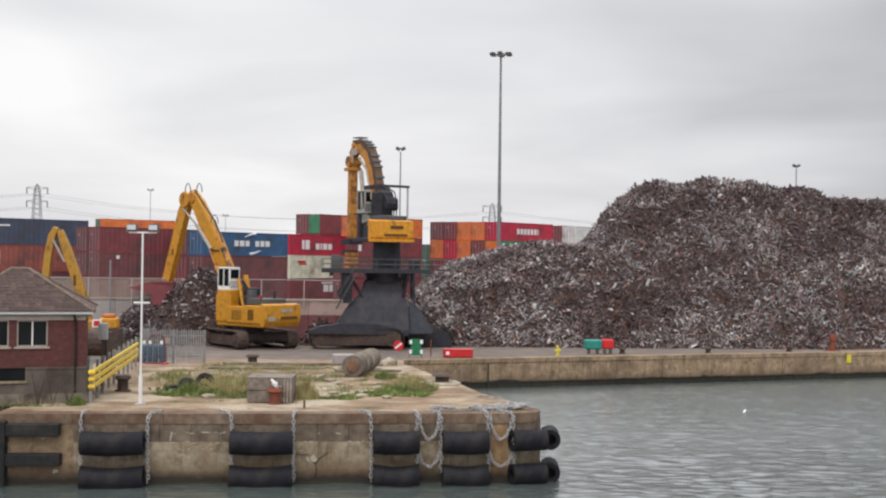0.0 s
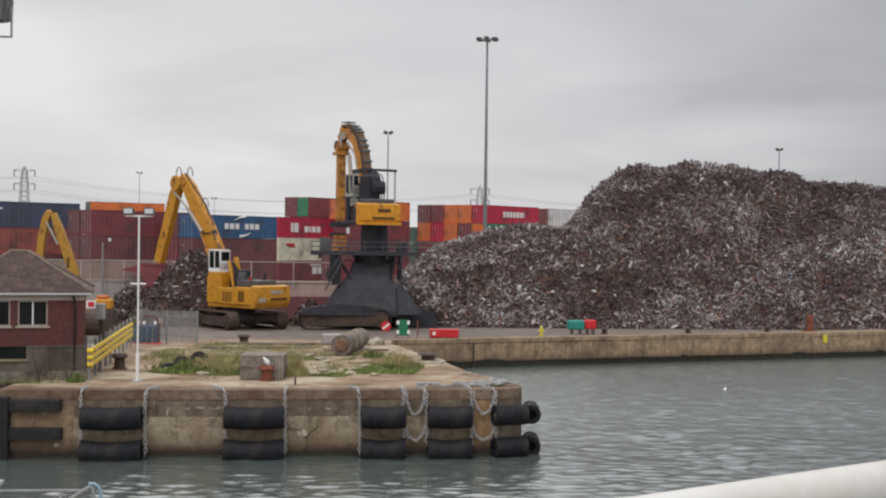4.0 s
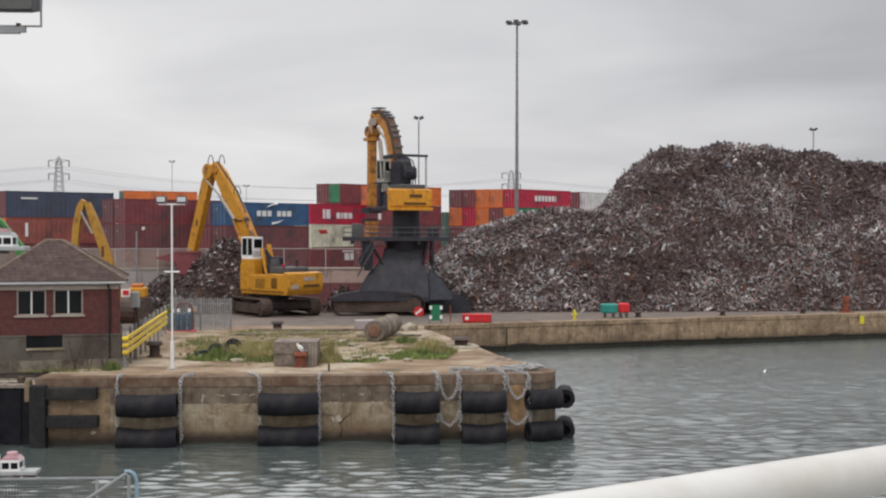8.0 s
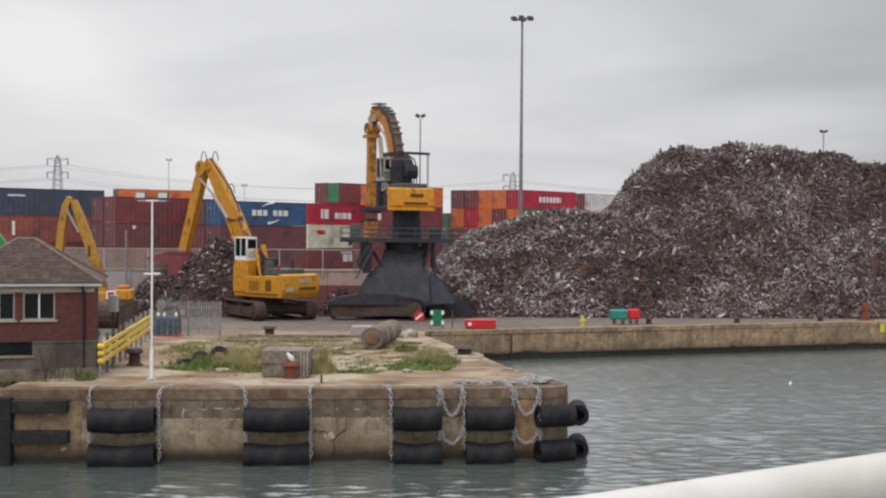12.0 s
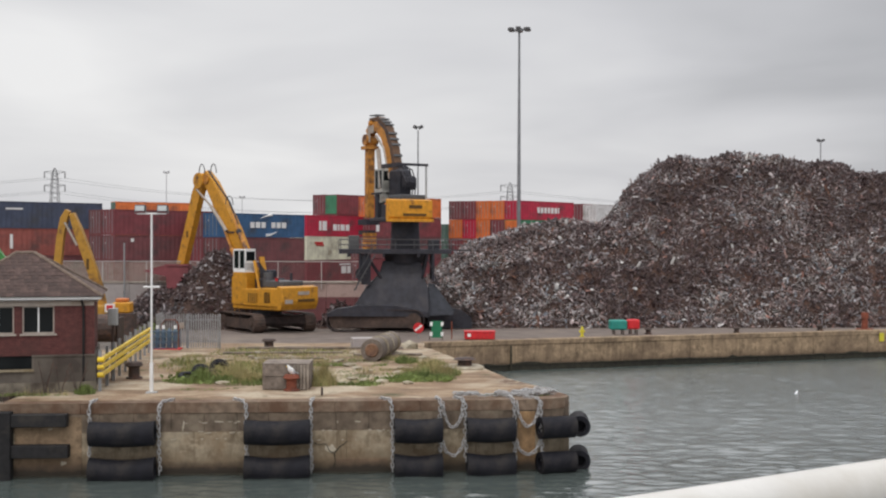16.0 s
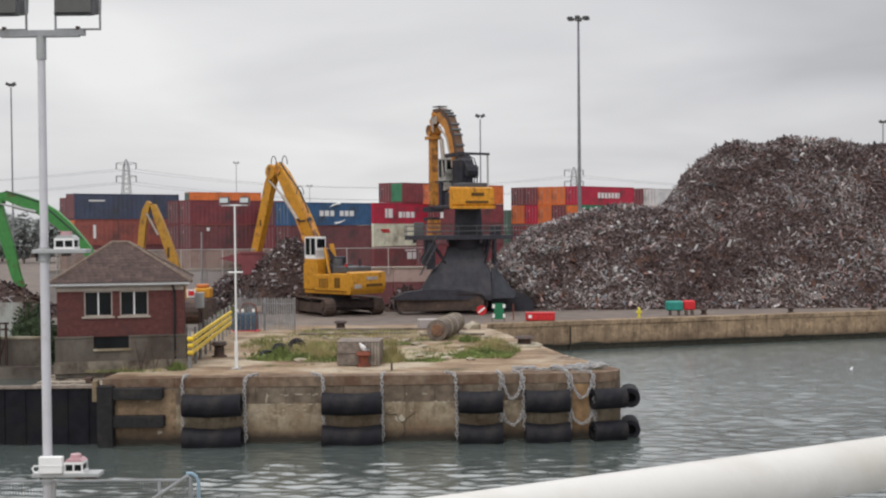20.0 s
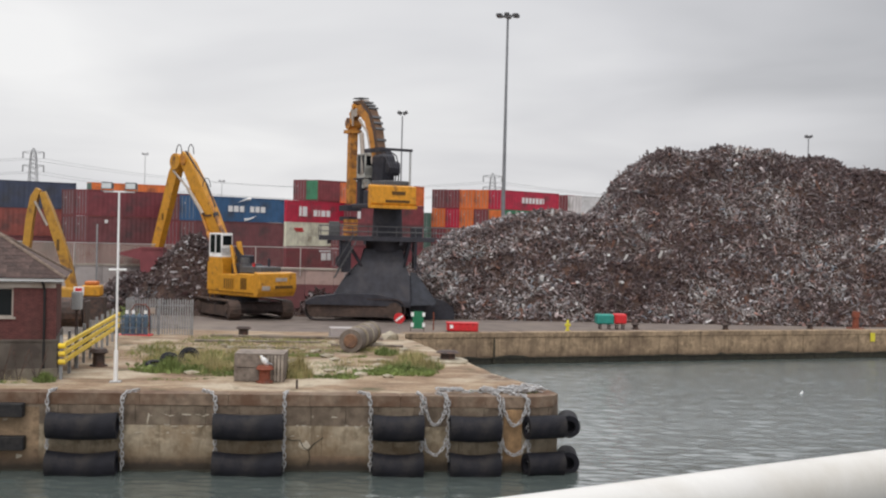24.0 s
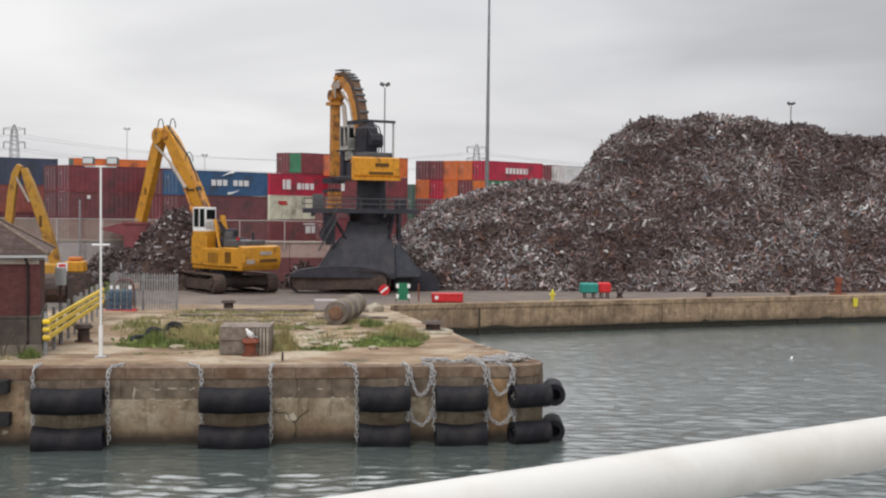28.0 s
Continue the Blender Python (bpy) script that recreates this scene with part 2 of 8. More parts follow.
def tide_material(name, top, low, z0, z1, blotch):
    """Old concrete: pale above, rust-brown and dark where the tide stains it, with blotches and runs."""
    m = surface(name, top, 0.88, 0, (3.0, 0.22), (blotch, 0.42, 0.55), (tuple(v * 0.55 for v in blotch), 0.45), (5.0, 0.6), 0.08, spec=0.25)
    n, l = m.node_tree.nodes, m.node_tree.links
    b = n["Principled BSDF"]
    old = b.inputs["Base Color"].links[0].from_socket
    co, sep, add = n.new("ShaderNodeTexCoord"), n.new("ShaderNodeSeparateXYZ"), n.new("ShaderNodeMath")
    l.new(co.outputs["Object"], sep.inputs[0])
    add.operation = "MULTIPLY_ADD"
    add.inputs[1].default_value = 1.1 * (z1 - z0)
    l.new(noise_node(n, l, 0.7, 5.0, 0.6, (1, 1, 0.5)), add.inputs[0])
    l.new(sep.outputs["Z"], add.inputs[2])
    shift = n.new("ShaderNodeMapRange")
    shift.inputs["From Min"].default_value, shift.inputs["From Max"].default_value = z0 + 0.55 * (z1 - z0), z1 + 0.55 * (z1 - z0)
    shift.inputs["To Min"].default_value, shift.inputs["To Max"].default_value = 1.0, 0.0
    l.new(add.outputs[0], shift.inputs["Value"])
    runs = ramp_node(n, l, noise_node(n, l, 1.3, 5.0, 0.7, (1.2, 1.2, 0.13)), [(0.56, (0, 0, 0)), (0.74, (0.75, 0.75, 0.75))])
    old = mixed(n, l, runs, old, tuple(min(0.55, 1.35 * v) for v in top))
    drips = ramp_node(n, l, noise_node(n, l, 1.0, 6.0, 0.7, (2.6, 2.6, 0.22)), [(0.55, (0, 0, 0)), (0.72, (0.85, 0.85, 0.85))])
    old = mixed(n, l, drips, old, tuple(0.45 * v for v in blotch))
    grime = ramp_node(n, l, noise_node(n, l, 1.9, 7.0, 0.7, (1, 1, 0.8)), [(0.5, (0, 0, 0)), (0.66, (0.7, 0.7, 0.7))])
    old = mixed(n, l, grime, old, tuple(0.5 * v for v in blotch))
    pale = ramp_node(n, l, noise_node(n, l, 0.9, 6.0, 0.65, (1, 1, 1.6)), [(0.58, (0, 0, 0)), (0.68, (0.6, 0.6, 0.6))])
    old = mixed(n, l, pale, old, tuple(min(0.6, 1.45 * v) for v in top))
    body = mixed(n, l, shift.outputs[0], old, low)
    # weed and wet slime just above the water
    wet = n.new("ShaderNodeMapRange")
    wet.inputs["From Min"].default_value, wet.inputs["From Max"].default_value = 0.48, 0.86
    wet.inputs["To Min"].default_value, wet.inputs["To Max"].default_value = 1.0, 0.0
    rise = n.new("ShaderNodeMath")
    rise.operation, rise.inputs[1].default_value = "MULTIPLY_ADD", 0.5
    l.new(noise_node(n, l, 1.6, 5.0, 0.65), rise.inputs[0])
    l.new(sep.outputs["Z"], rise.inputs[2])
    l.new(rise.outputs[0], wet.inputs["Value"])
    l.new(mixed(n, l, wet.outputs[0], body, (0.036, 0.029, 0.022)), b.inputs["Base Color"])
    return m


def deck_material():
    """Old quay paving: tan concrete with pale worn slabs, earth and moss."""
    m = bpy.data.materials.new("quay_paving")
    m.use_nodes = True
    n, l = m.node_tree.nodes, m.node_tree.links
    b = n["Principled BSDF"]
    b.inputs["Roughness"].default_value, b.inputs["Specular IOR Level"].default_value = 0.85, 0.25
    c = ramp_node(n, l, noise_node(n, l, 0.9, 6.0, 0.65, (0.5, 1, 1)), [(0.3, (0.13, 0.085, 0.056)), (0.5, (0.29, 0.20, 0.128)), (0.7, (0.44, 0.36, 0.25))])
    f = ramp_node(n, l, noise_node(n, l, 0.33, 4.0, 0.6, (0.6, 1, 1)), [(0.5, (0, 0, 0)), (0.62, (1, 1, 1))])
    c = mixed(n, l, f, c, (0.47, 0.40, 0.30))
    f = ramp_node(n, l, noise_node(n, l, 0.6, 5.0), [(0.6, (0, 0, 0)), (0.72, (1, 1, 1))])
    c = mixed(n, l, f, c, (0.10, 0.09, 0.045))
    f = ramp_node(n, l, noise_node(n, l, 7.0, 5.0), [(0.3, (0.7, 0.68, 0.66)), (0.7, (1, 1, 1))])
    c = mixed(n, l, 1.0, c, f, "MULTIPLY")
    l.new(c, b.inputs["Base Color"])
    bump = n.new("ShaderNodeBump")
    bump.inputs["Strength"].default_value, bump.inputs["Distance"].default_value = 0.5, 0.08
    l.new(noise_node(n, l, 3.0, 6.0), bump.inputs["Height"])
    l.new(bump.outputs[0], b.inputs["Normal"])
    return m


def glass_material():
    m = bpy.data.materials.new("window_glass")
    m.use_nodes = True
    b = m.node_tree.nodes["Principled BSDF"]
    b.inputs["Base Color"].default_value, b.inputs["Roughness"].default_value = (0.010, 0.012, 0.013, 1), 0.08
    b.inputs["Specular IOR Level"].default_value = 0.2
    return m


M = {
    "scrap": scrap_material("scrap_metal", (0.115, 0.068, 0.068), 0.64, 2.22, 0.43, (13.0, 28.0, -0.09, 0.05)), "rust_scrap": scrap_material("rust_scrap_metal", (0.062, 0.022, 0.017), 0.85, 0.8, 0.2), "dark_scrap": scrap_material("dark_scrap_metal", (0.078, 0.032, 0.030), 0.66, 1.05, 0.33), "water": water_material(), "deck": deck_material(), "glass": glass_material(),
    "mound": surface("scrap_fines", (0.045, 0.028, 0.022), 0.9, 0, (1.5, 0.5), ((0.09, 0.045, 0.03), 0.4, 0.4), None, (3.0, 1.0)),
    "concrete": surface("quay_concrete", (0.31, 0.235, 0.145), 0.85, 0, (2.5, 0.3), ((0.15, 0.115, 0.07), 0.5, 0.55), ((0.12, 0.085, 0.05), 0.55), (7.0, 0.5), 0.3),
    "pale_concrete": surface("pale_concrete", (0.40, 0.355, 0.27), 0.85, 0, (2.5, 0.25), ((0.22, 0.17, 0.10), 0.6, 0.5), ((0.15, 0.10, 0.06), 0.4), (7.0, 0.5), 0.3),
    "coping": surface("coping_stone", (0.20, 0.146, 0.105), 0.88, 0, (3.0, 0.3), ((0.13, 0.075, 0.048), 0.6, 0.6), ((0.10, 0.06, 0.04), 0.4), (8.0, 0.5), 0.12, spec=0.25),
    "quay_face": tide_material("far_quay_concrete", (0.335, 0.245, 0.158), (0.12, 0.085, 0.057), 0.3, 1.1, (0.18, 0.128, 0.086)),
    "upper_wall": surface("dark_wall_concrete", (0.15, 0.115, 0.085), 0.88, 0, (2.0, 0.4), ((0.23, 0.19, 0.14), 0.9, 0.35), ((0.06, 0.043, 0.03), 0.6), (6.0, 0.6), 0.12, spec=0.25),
    "mid_wall": tide_material("tide_stained_concrete", (0.322, 0.268, 0.192), (0.150, 0.108, 0.068), 0.3, 1.2, (0.21, 0.148, 0.090)),
    "rust_wall": tide_material("rust_stained_concrete", (0.33, 0.205, 0.105), (0.17, 0.105, 0.06), 0.3, 1.0, (0.22, 0.14, 0.08)),
    "brown_wall": tide_material("brown_stained_concrete", (0.27, 0.19, 0.12), (0.15, 0.10, 0.066), 0.2, 1.0, (0.16, 0.11, 0.07)),
    # raised a little above its dark tone: haze over the yard in the colour
    "dark_track": surface("dark_track_steel", (0.045, 0.030, 0.028), 0.75, 0.0, (2.5, 0.4), ((0.015, 0.013, 0.013), 1.2, 0.5)),
    "amber": paint("amber_machine_paint", (0.62, 0.27, 0.02), 0.2, 0.45),
    "spall": surface("pale_spalled_concrete", (0.40, 0.355, 0.28), 0.9, 0, (5.0, 0.25), ((0.3, 0.25, 0.18), 2.0, 0.4)),
    "weed": surface("wet_weed", (0.028, 0.026, 0.016), 0.6, 0, (3.0, 0.5), None, None, (9.0, 0.8), 0.3),
    "yard": surface("yard_tarmac", (0.135, 0.108, 0.093), 0.9, 0, (0.6, 0.3), ((0.185, 0.15, 0.122), 0.2, 0.5), None, (6.0, 0.3)),
    "rubber": surface("black_rubber", (0.010, 0.010, 0.014), 0.7, 0, (2.0, 0.4), ((0.026, 0.023, 0.022), 1.0, 0.3), ((0.03, 0.027, 0.025), 0.3), (7.0, 0.3), spec=0.22),
    "chain": surface("galvanised_chain", (0.41, 0.41, 0.41), 0.55, 0.2, (14.0, 0.35), ((0.20, 0.13, 0.08), 3.0, 0.3), None, (20.0, 0.1)),
    "timber": surface("tarred_timber", (0.014, 0.013, 0.014), 0.75, 0, (4.0, 0.5), ((0.035, 0.03, 0.026), 1.5, 0.3), None, (12.0, 0.4), 0.3),
    "old_timber": surface("weathered_timber", (0.26, 0.215, 0.18), 0.85, 0, (5.0, 0.35), ((0.12, 0.09, 0.07), 1.2, 0.4), ((0.10, 0.08, 0.06), 0.4), (12.0, 0.4), 0.35),
    "gate_steel": surface("black_gate_steel", (0.010, 0.010, 0.014), 0.7, 0, (2.0, 0.4), ((0.016, 0.015, 0.014), 0.8, 0.4), None, (6.0, 0.2), spec=0.15),
    "mortar": surface("mortar", (0.16, 0.075, 0.062), 0.9),
    "roof_tile": surface("clay_roof_tile", (0.088, 0.054, 0.046), 0.85, 0, (4.0, 0.45), ((0.13, 0.092, 0.074), 2.6, 0.45), ((0.06, 0.042, 0.038), 0.5), (8.0, 0.5), 0.5),
    "ridge": surface("ridge_tile", (0.18, 0.135, 0.105), 0.85, 0, (4.0, 0.3)),
    "render": surface("grey_render", (0.135, 0.117, 0.098), 0.9, 0, (1.5, 0.4), ((0.065, 0.052, 0.044), 0.75, 0.6), ((0.06, 0.045, 0.035), 0.5), (6.0, 0.5)),
    "cream_trim": surface("weathered_cream_paint", (0.38, 0.33, 0.285), 0.7, 0, (4.0, 0.12), ((0.30, 0.24, 0.19), 1.5, 0.3)),
    "white_paint": surface("white_paint", (0.78, 0.78, 0.77), 0.4, 0, (2.0, 0.05), ((0.5, 0.47, 0.43), 1.5, 0.15), None, (10.0, 0.05)),
    "grey_paint": surface("grey_paint", (0.36, 0.37, 0.37), 0.5, 0, (3.0, 0.1), ((0.2, 0.17, 0.15), 1.5, 0.2)),
    "dark_grey": surface("dark_grey_housing", (0.085, 0.085, 0.088), 0.5, 0, (5.0, 0.2)),
    "galvanised": surface("galvanised_steel", (0.33, 0.34, 0.35), 0.5, 0.4, (4.0, 0.15), ((0.22, 0.20, 0.18), 1.2, 0.3), None, (10.0, 0.05), 0.15),
    "rail_paint": surface("worn_white_rail_paint", (0.60, 0.59, 0.56), 0.4, 0, (3.0, 0.06), ((0.46, 0.43, 0.37), 1.6, 0.45), None, (14.0, 0.06)),
    "mast_paint": surface("grey_white_mast_paint", (0.56, 0.555, 0.58), 0.45, 0, (1.5, 0.08), ((0.42, 0.40, 0.40), 1.0, 0.3), None, (10.0, 0.05)),
    "pole": surface("mast_steel", (0.24, 0.25, 0.26), 0.5, 0.4, (1.0, 0.15)),
    "lens_off": surface("dark_lamp_glass", (0.10, 0.10, 0.095), 0.3, 0.0, (8.0, 0.1), None, None, (9.0, 0.0)),
    "lens": surface("lamp_glass", (0.55, 0.58, 0.58), 0.12, 0.0, (8.0, 0.05), None, None, (9.0, 0.0), spec=0.8),
    "yellow": paint("machine_yellow", (0.53, 0.245, 0.020), 0.18, 0.45),
    "old_yellow": paint("faded_machine_yellow", (0.52, 0.22, 0.035), 0.5, 0.5),
    "orange_side": paint("weathered_orange", (0.52, 0.15, 0.03), 0.3, 0.5),
    "safety_yellow": paint("safety_yellow", (0.72, 0.50, 0.02), 0.25, 0.5, (0.35, 0.25, 0.12)),
    "hydrant": paint("hydrant_yellow", (0.60, 0.52, 0.04), 0.25, 0.5),
    # black with a bluish lift that paints in the haze before the machines
    "black_steel": surface("black_machine_steel", (0.027, 0.027, 0.036), 0.6, 0.0, (1.5, 0.4), ((0.046, 0.041, 0.046), 0.8, 0.4), ((0.045, 0.039, 0.041), 0.3), (5.0, 0.15)),
    "track": surface("rusty_track", (0.085, 0.056, 0.044), 0.75, 0.1, (2.5, 0.4), ((0.035, 0.028, 0.026), 1.2, 0.5)),
    "rust_red": surface("rust_red_iron", (0.20, 0.055, 0.03), 0.75, 0, (4.0, 0.35), ((0.08, 0.04, 0.03), 2.0, 0.4)),
    "dark_iron": surface("dark_iron", (0.06, 0.042, 0.036), 0.75, 0, (4.0, 0.35), ((0.12, 0.06, 0.04), 2.0, 0.4)),
    "red": paint("red_paint", (0.55, 0.02, 0.025), 0.1),
    "green": paint("green_paint", (0.015, 0.16, 0.075), 0.1),
    "teal": paint("teal_paint", (0.02, 0.23, 0.19), 0.1),
    "lime": paint("lime_green_paint", (0.05, 0.225, 0.055), 0.2, 0.45),
    "blue_grey": paint("blue_grey_paint", (0.075, 0.12, 0.17), 0.3),
    "sky_blue": paint("pale_blue_paint", (0.22, 0.32, 0.40), 0.15),
    "pink": surface("pink_beacon", (0.48, 0.29, 0.31), 0.35, 0, (4.0, 0.1)),
    "grey_block": surface("grey_block_concrete", (0.37, 0.335, 0.325), 0.85, 0, (1.0, 0.15), ((0.27, 0.23, 0.22), 0.5, 0.4)),
    "slat_timber": surface("pale_timber", (0.36, 0.31, 0.26), 0.85, 0, (5.0, 0.3), ((0.2, 0.16, 0.13), 1.2, 0.4), None, (12.0, 0.3), 0.3),
    "pinkish": surface("pinkish_concrete", (0.46, 0.335, 0.30), 0.85, 0, (1.0, 0.15), ((0.25, 0.18, 0.16), 0.5, 0.4)),
    "white_letter": surface("white_lettering", (0.78, 0.78, 0.77), 0.5, 0, (5.0, 0.06)),
    "grey_letter": surface("faded_lettering", (0.40, 0.38, 0.37), 0.6),
    "dark_letter": surface("dark_lettering", (0.10, 0.05, 0.01), 0.6),
    "grass": surface("dry_grass", (0.46, 0.40, 0.19), 0.8, 0, (0.8, 0.4), ((0.30, 0.24, 0.09), 0.6, 0.5), None, (9.0, 0.0), 0, 0.5),
    "leaf": surface("weed_leaf", (0.20, 0.26, 0.075), 0.7, 0, (0.8, 0.35), None, None, (9.0, 0.0), 0, 0.5),
    # far trees: the pale grey of distance haze is put into the leaf colour
    "hazed_leaf": surface("hazed_foliage", (0.31, 0.335, 0.32), 0.9, 0, (0.2, 0.2), None, None, (9.0, 0.0), 0, 0.15),
    "feather": surface("white_feather", (0.80, 0.80, 0.79), 0.7),
    "feather_grey": surface("grey_feather", (0.35, 0.36, 0.38), 0.7),
    "bush_leaf": surface("bush_leaf", (0.10, 0.125, 0.055), 0.75, 0, (0.8, 0.4), None, None, (9.0, 0.0), 0, 0.5),
    "bush_dark": surface("dark_leaf", (0.035, 0.06, 0.022), 0.75, 0, (0.8, 0.4), None, None, (9.0, 0.0), 0, 0.5),
}
CONTAINER_COLOURS = {
    "maroon": (0.145, 0.036, 0.042), "dull_maroon": (0.12, 0.043, 0.046), "rust": (0.215, 0.064, 0.052), "navy": (0.040, 0.050, 0.080), "blue": (0.026, 0.072, 0.15), "red": (0.35, 0.016, 0.042),
    "cream": (0.56, 0.50, 0.35), "orange": (0.50, 0.115, 0.030), "green": (0.035, 0.15, 0.08), "dark_green": (0.05, 0.095, 0.075), "white": (0.62, 0.60, 0.55), "pink": (0.33, 0.12, 0.11)}
# every paint tone is lifted here, partly to put distance haze into it
for k, v in CONTAINER_COLOURS.items():
    M["c_" + k] = surface("container_" + k, tuple(min(0.7, 1.55 * a + 0.004) for a in v), 0.5, 0, (1.2, 0.14), (tuple(0.5 * a + 0.04 for a in v), 0.35, 0.35), (tuple(a * 0.6 for a in v), 0.3), (6.0, 0.05), 0.12)


# ---- mesh helpers ----
def box(bm, x0, x1, y0, y1, z0, z1, m=None):
    """A box between two corners."""
    ret = bmesh.ops.create_cube(bm, size=1.0, matrix=(m or Matrix()) @ Matrix.Translation(((x0 + x1) / 2, (y0 + y1) / 2, (z0 + z1) / 2)) @ Matrix.Diagonal((x1 - x0, y1 - y0, z1 - z0, 1)))
    return ret["verts"]


def cone(bm, a, b, r0, r1=None, seg=12, caps=True):
    """A round bar from a to b."""
    a, b = Vector(a), Vector(b)
    m = Matrix.Translation((a + b) / 2) @ (b - a).to_track_quat("Z", "Y").to_matrix().to_4x4()
    bmesh.ops.create_cone(bm, cap_ends=caps, segments=seg, radius1=r0, radius2=r0 if r1 is None else r1, depth=(b - a).length, matrix=m)


def tube(bm, points, r, seg=8):
    """One closed pipe through the points."""
    pts = [Vector(p) for p in points]
    rings, side = [], None
    for k, p in enumerate(pts):
        d = (pts[min(k + 1, len(pts) - 1)] - pts[max(k - 1, 0)]).normalized()
        side = d.orthogonal().normalized() if side is None else (side - d * side.dot(d)).normalized()
        up = d.cross(side)
        rings.append([bm.verts.new(p + r * (math.cos(2 * math.pi * i / seg) * side + math.sin(2 * math.pi * i / seg) * up)) for i in range(seg)])
    for a, b in zip(rings, rings[1:]):
        for i in range(seg):
            bm.faces.new((a[i], a[(i + 1) % seg], b[(i + 1) % seg], b[i]))
    bm.faces.new(rings[0][::-1])
    bm.faces.new(rings[-1])


def profile(bm, outline, y0, y1):
    """An outline in x and z, drawn out from y0 to y1."""
    a, b = [bm.verts.new((x, y0, z)) for x, z in outline], [bm.verts.new((x, y1, z)) for x, z in outline]
    bm.faces.new(a)
    bm.faces.new(b[::-1])
    for i in range(len(a)):
        j = (i + 1) % len(a)
        bm.faces.new((a[j], a[i], b[i], b[j]))


def slab(bm, outline, z0, z1):
    """An outline in x and y, drawn out from z0 to z1."""
    a, b = [bm.verts.new((x, y, z0)) for x, y in outline], [bm.verts.new((x, y, z1)) for x, y in outline]
    bm.faces.new(a[::-1])
    bm.faces.new(b)
    for i in range(len(a)):
        j = (i + 1) % len(a)
        bm.faces.new((a[i], a[j], b[j], b[i]))


def ribbon(bm, path, half, y0, y1):
    """A bent girder: path points (x, z) with half heights, of depth y0 to y1."""
    top, bottom = [], []
    for i, (x, z) in enumerate(path):
        p, q = path[max(i - 1, 0)], path[min(i + 1, len(path) - 1)]
        d = Vector((q[0] - p[0], q[1] - p[1])).normalized()
        top.append((x - d.y * half[i], z + d.x * half[i]))
        bottom.append((x + d.y * half[i], z - d.x * half[i]))
    profile(bm, top + bottom[::-1], y0, y1)


def mesh_of(name, bm, material, bevel=0.0, smooth=False):
    if bevel:
        bmesh.ops.bevel(bm, geom=bm.edges[:], offset=bevel, segments=1, affect="EDGES", clamp_overlap=True)
    bmesh.ops.recalc_face_normals(bm, faces=bm.faces[:])
    me = bpy.data.meshes.new(name)
    bm.to_mesh(me)
    bm.free()
    me.materials.append(material)
    if smooth:
        me.polygons.foreach_set("use_smooth", [True] * len(me.polygons))
        me.set_sharp_from_angle(angle=radians(40))
    return me


def thing(name, label, category, m=None, group="", kind=""):
    ob = new(name)
    ob.matrix_world = m or Matrix()
    return tagged(ob, label, category, group, kind)


def part(name, bm, material, parent, label="", bevel=0.0, smooth=False, kind=""):
    """Links a bmesh as one mesh object under a thing or a part."""
    ob = new(name, mesh_of(name, bm, material, bevel, smooth))
    ob.parent = parent
    return tagged(ob, label, kind=kind)


def piece(name, mesh, parent, m):
    """One of many alike pieces that share a mesh."""
    ob = new(name, mesh)
    ob.parent = parent
    ob.matrix_basis = m
    return ob


def solid(name, bm, material, label, category, kind="", bevel=0.0, smooth=False, m=None, group=""):
    ob = new(name, mesh_of(name, bm, material, bevel, smooth))
    ob.matrix_world = m or Matrix()
    return tagged(ob, label, category, group, kind)


def build(fn, *args):
    bm = bmesh.new()
    fn(bm, *args)
    return bm


def boxes(*rows):
    bm = bmesh.new()
    for r in rows:
        box(bm, *r)
    return bm


def bars(*rows):
    """Round bars: (a, b, r) or (a, b, r0, r1)."""
    bm = bmesh.new()
    for r in rows:
        cone(bm, *r)
    return bm



# ---- water, quays and ground ----
PIER_Z, QUAY_Z, YARD_Z, STACK_Z = 3.0, 2.25, 1.9, 2.4


def water():
    nx, ny = 700, 600
    xs, ys = -42 + 0.165 * np.arange(nx + 1), 29 + np.concatenate([[0.0], np.cumsum(np.linspace(0.065, 0.20, ny))])
    gx, gy = np.meshgrid(xs, ys)
    rng = np.random.default_rng(4)
    z = np.zeros_like(gx)
    step = np.gradient(ys)[:, None]
    for k in range(104):
        length = 0.26 * 3.2 ** rng.random() if k < 64 else 0.75 * 2.8 ** rng.random()
        a = rng.normal(1.55, 0.85)
        wobble = np.sin(gx * rng.uniform(0.1, 0.6) + gy * rng.uniform(0.1, 0.6) + rng.uniform(0, 6.3))
        # short waves die away where the sheet grows too coarse to carry them
        fade = np.clip(length / (0.165 * abs(np.cos(a)) + step * abs(np.sin(a))) / 2.0 - 1.2, 0.0, 1.0)
        z += (0.0040 if k < 64 else 0.0019) * fade * length * np.sin((gx * np.cos(a) + gy * np.sin(a)) * 2 * np.pi / length + rng.uniform(0, 6.3) + wobble) * (1.0 + 0.5 * wobble)
    v = np.stack([gx, gy, z], -1).reshape(-1, 3)
    i = (np.arange(ny)[:, None] * (nx + 1) + np.arange(nx)[None]).reshape(-1)
    f = np.stack([i, i + 1, i + nx + 2, i + nx + 1], 1)
    me = bpy.data.meshes.new("water")
    me.from_pydata(v.tolist(), [], f.tolist())
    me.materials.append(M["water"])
    me.polygons.foreach_set("use_smooth", [True] * len(me.polygons))
    return tagged(new("water", me), "rippled grey-green dock water under a cloudy sky", "water", kind="structure")


WATER = water()
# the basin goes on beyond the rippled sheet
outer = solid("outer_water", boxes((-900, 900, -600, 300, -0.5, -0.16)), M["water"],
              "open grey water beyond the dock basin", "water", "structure")

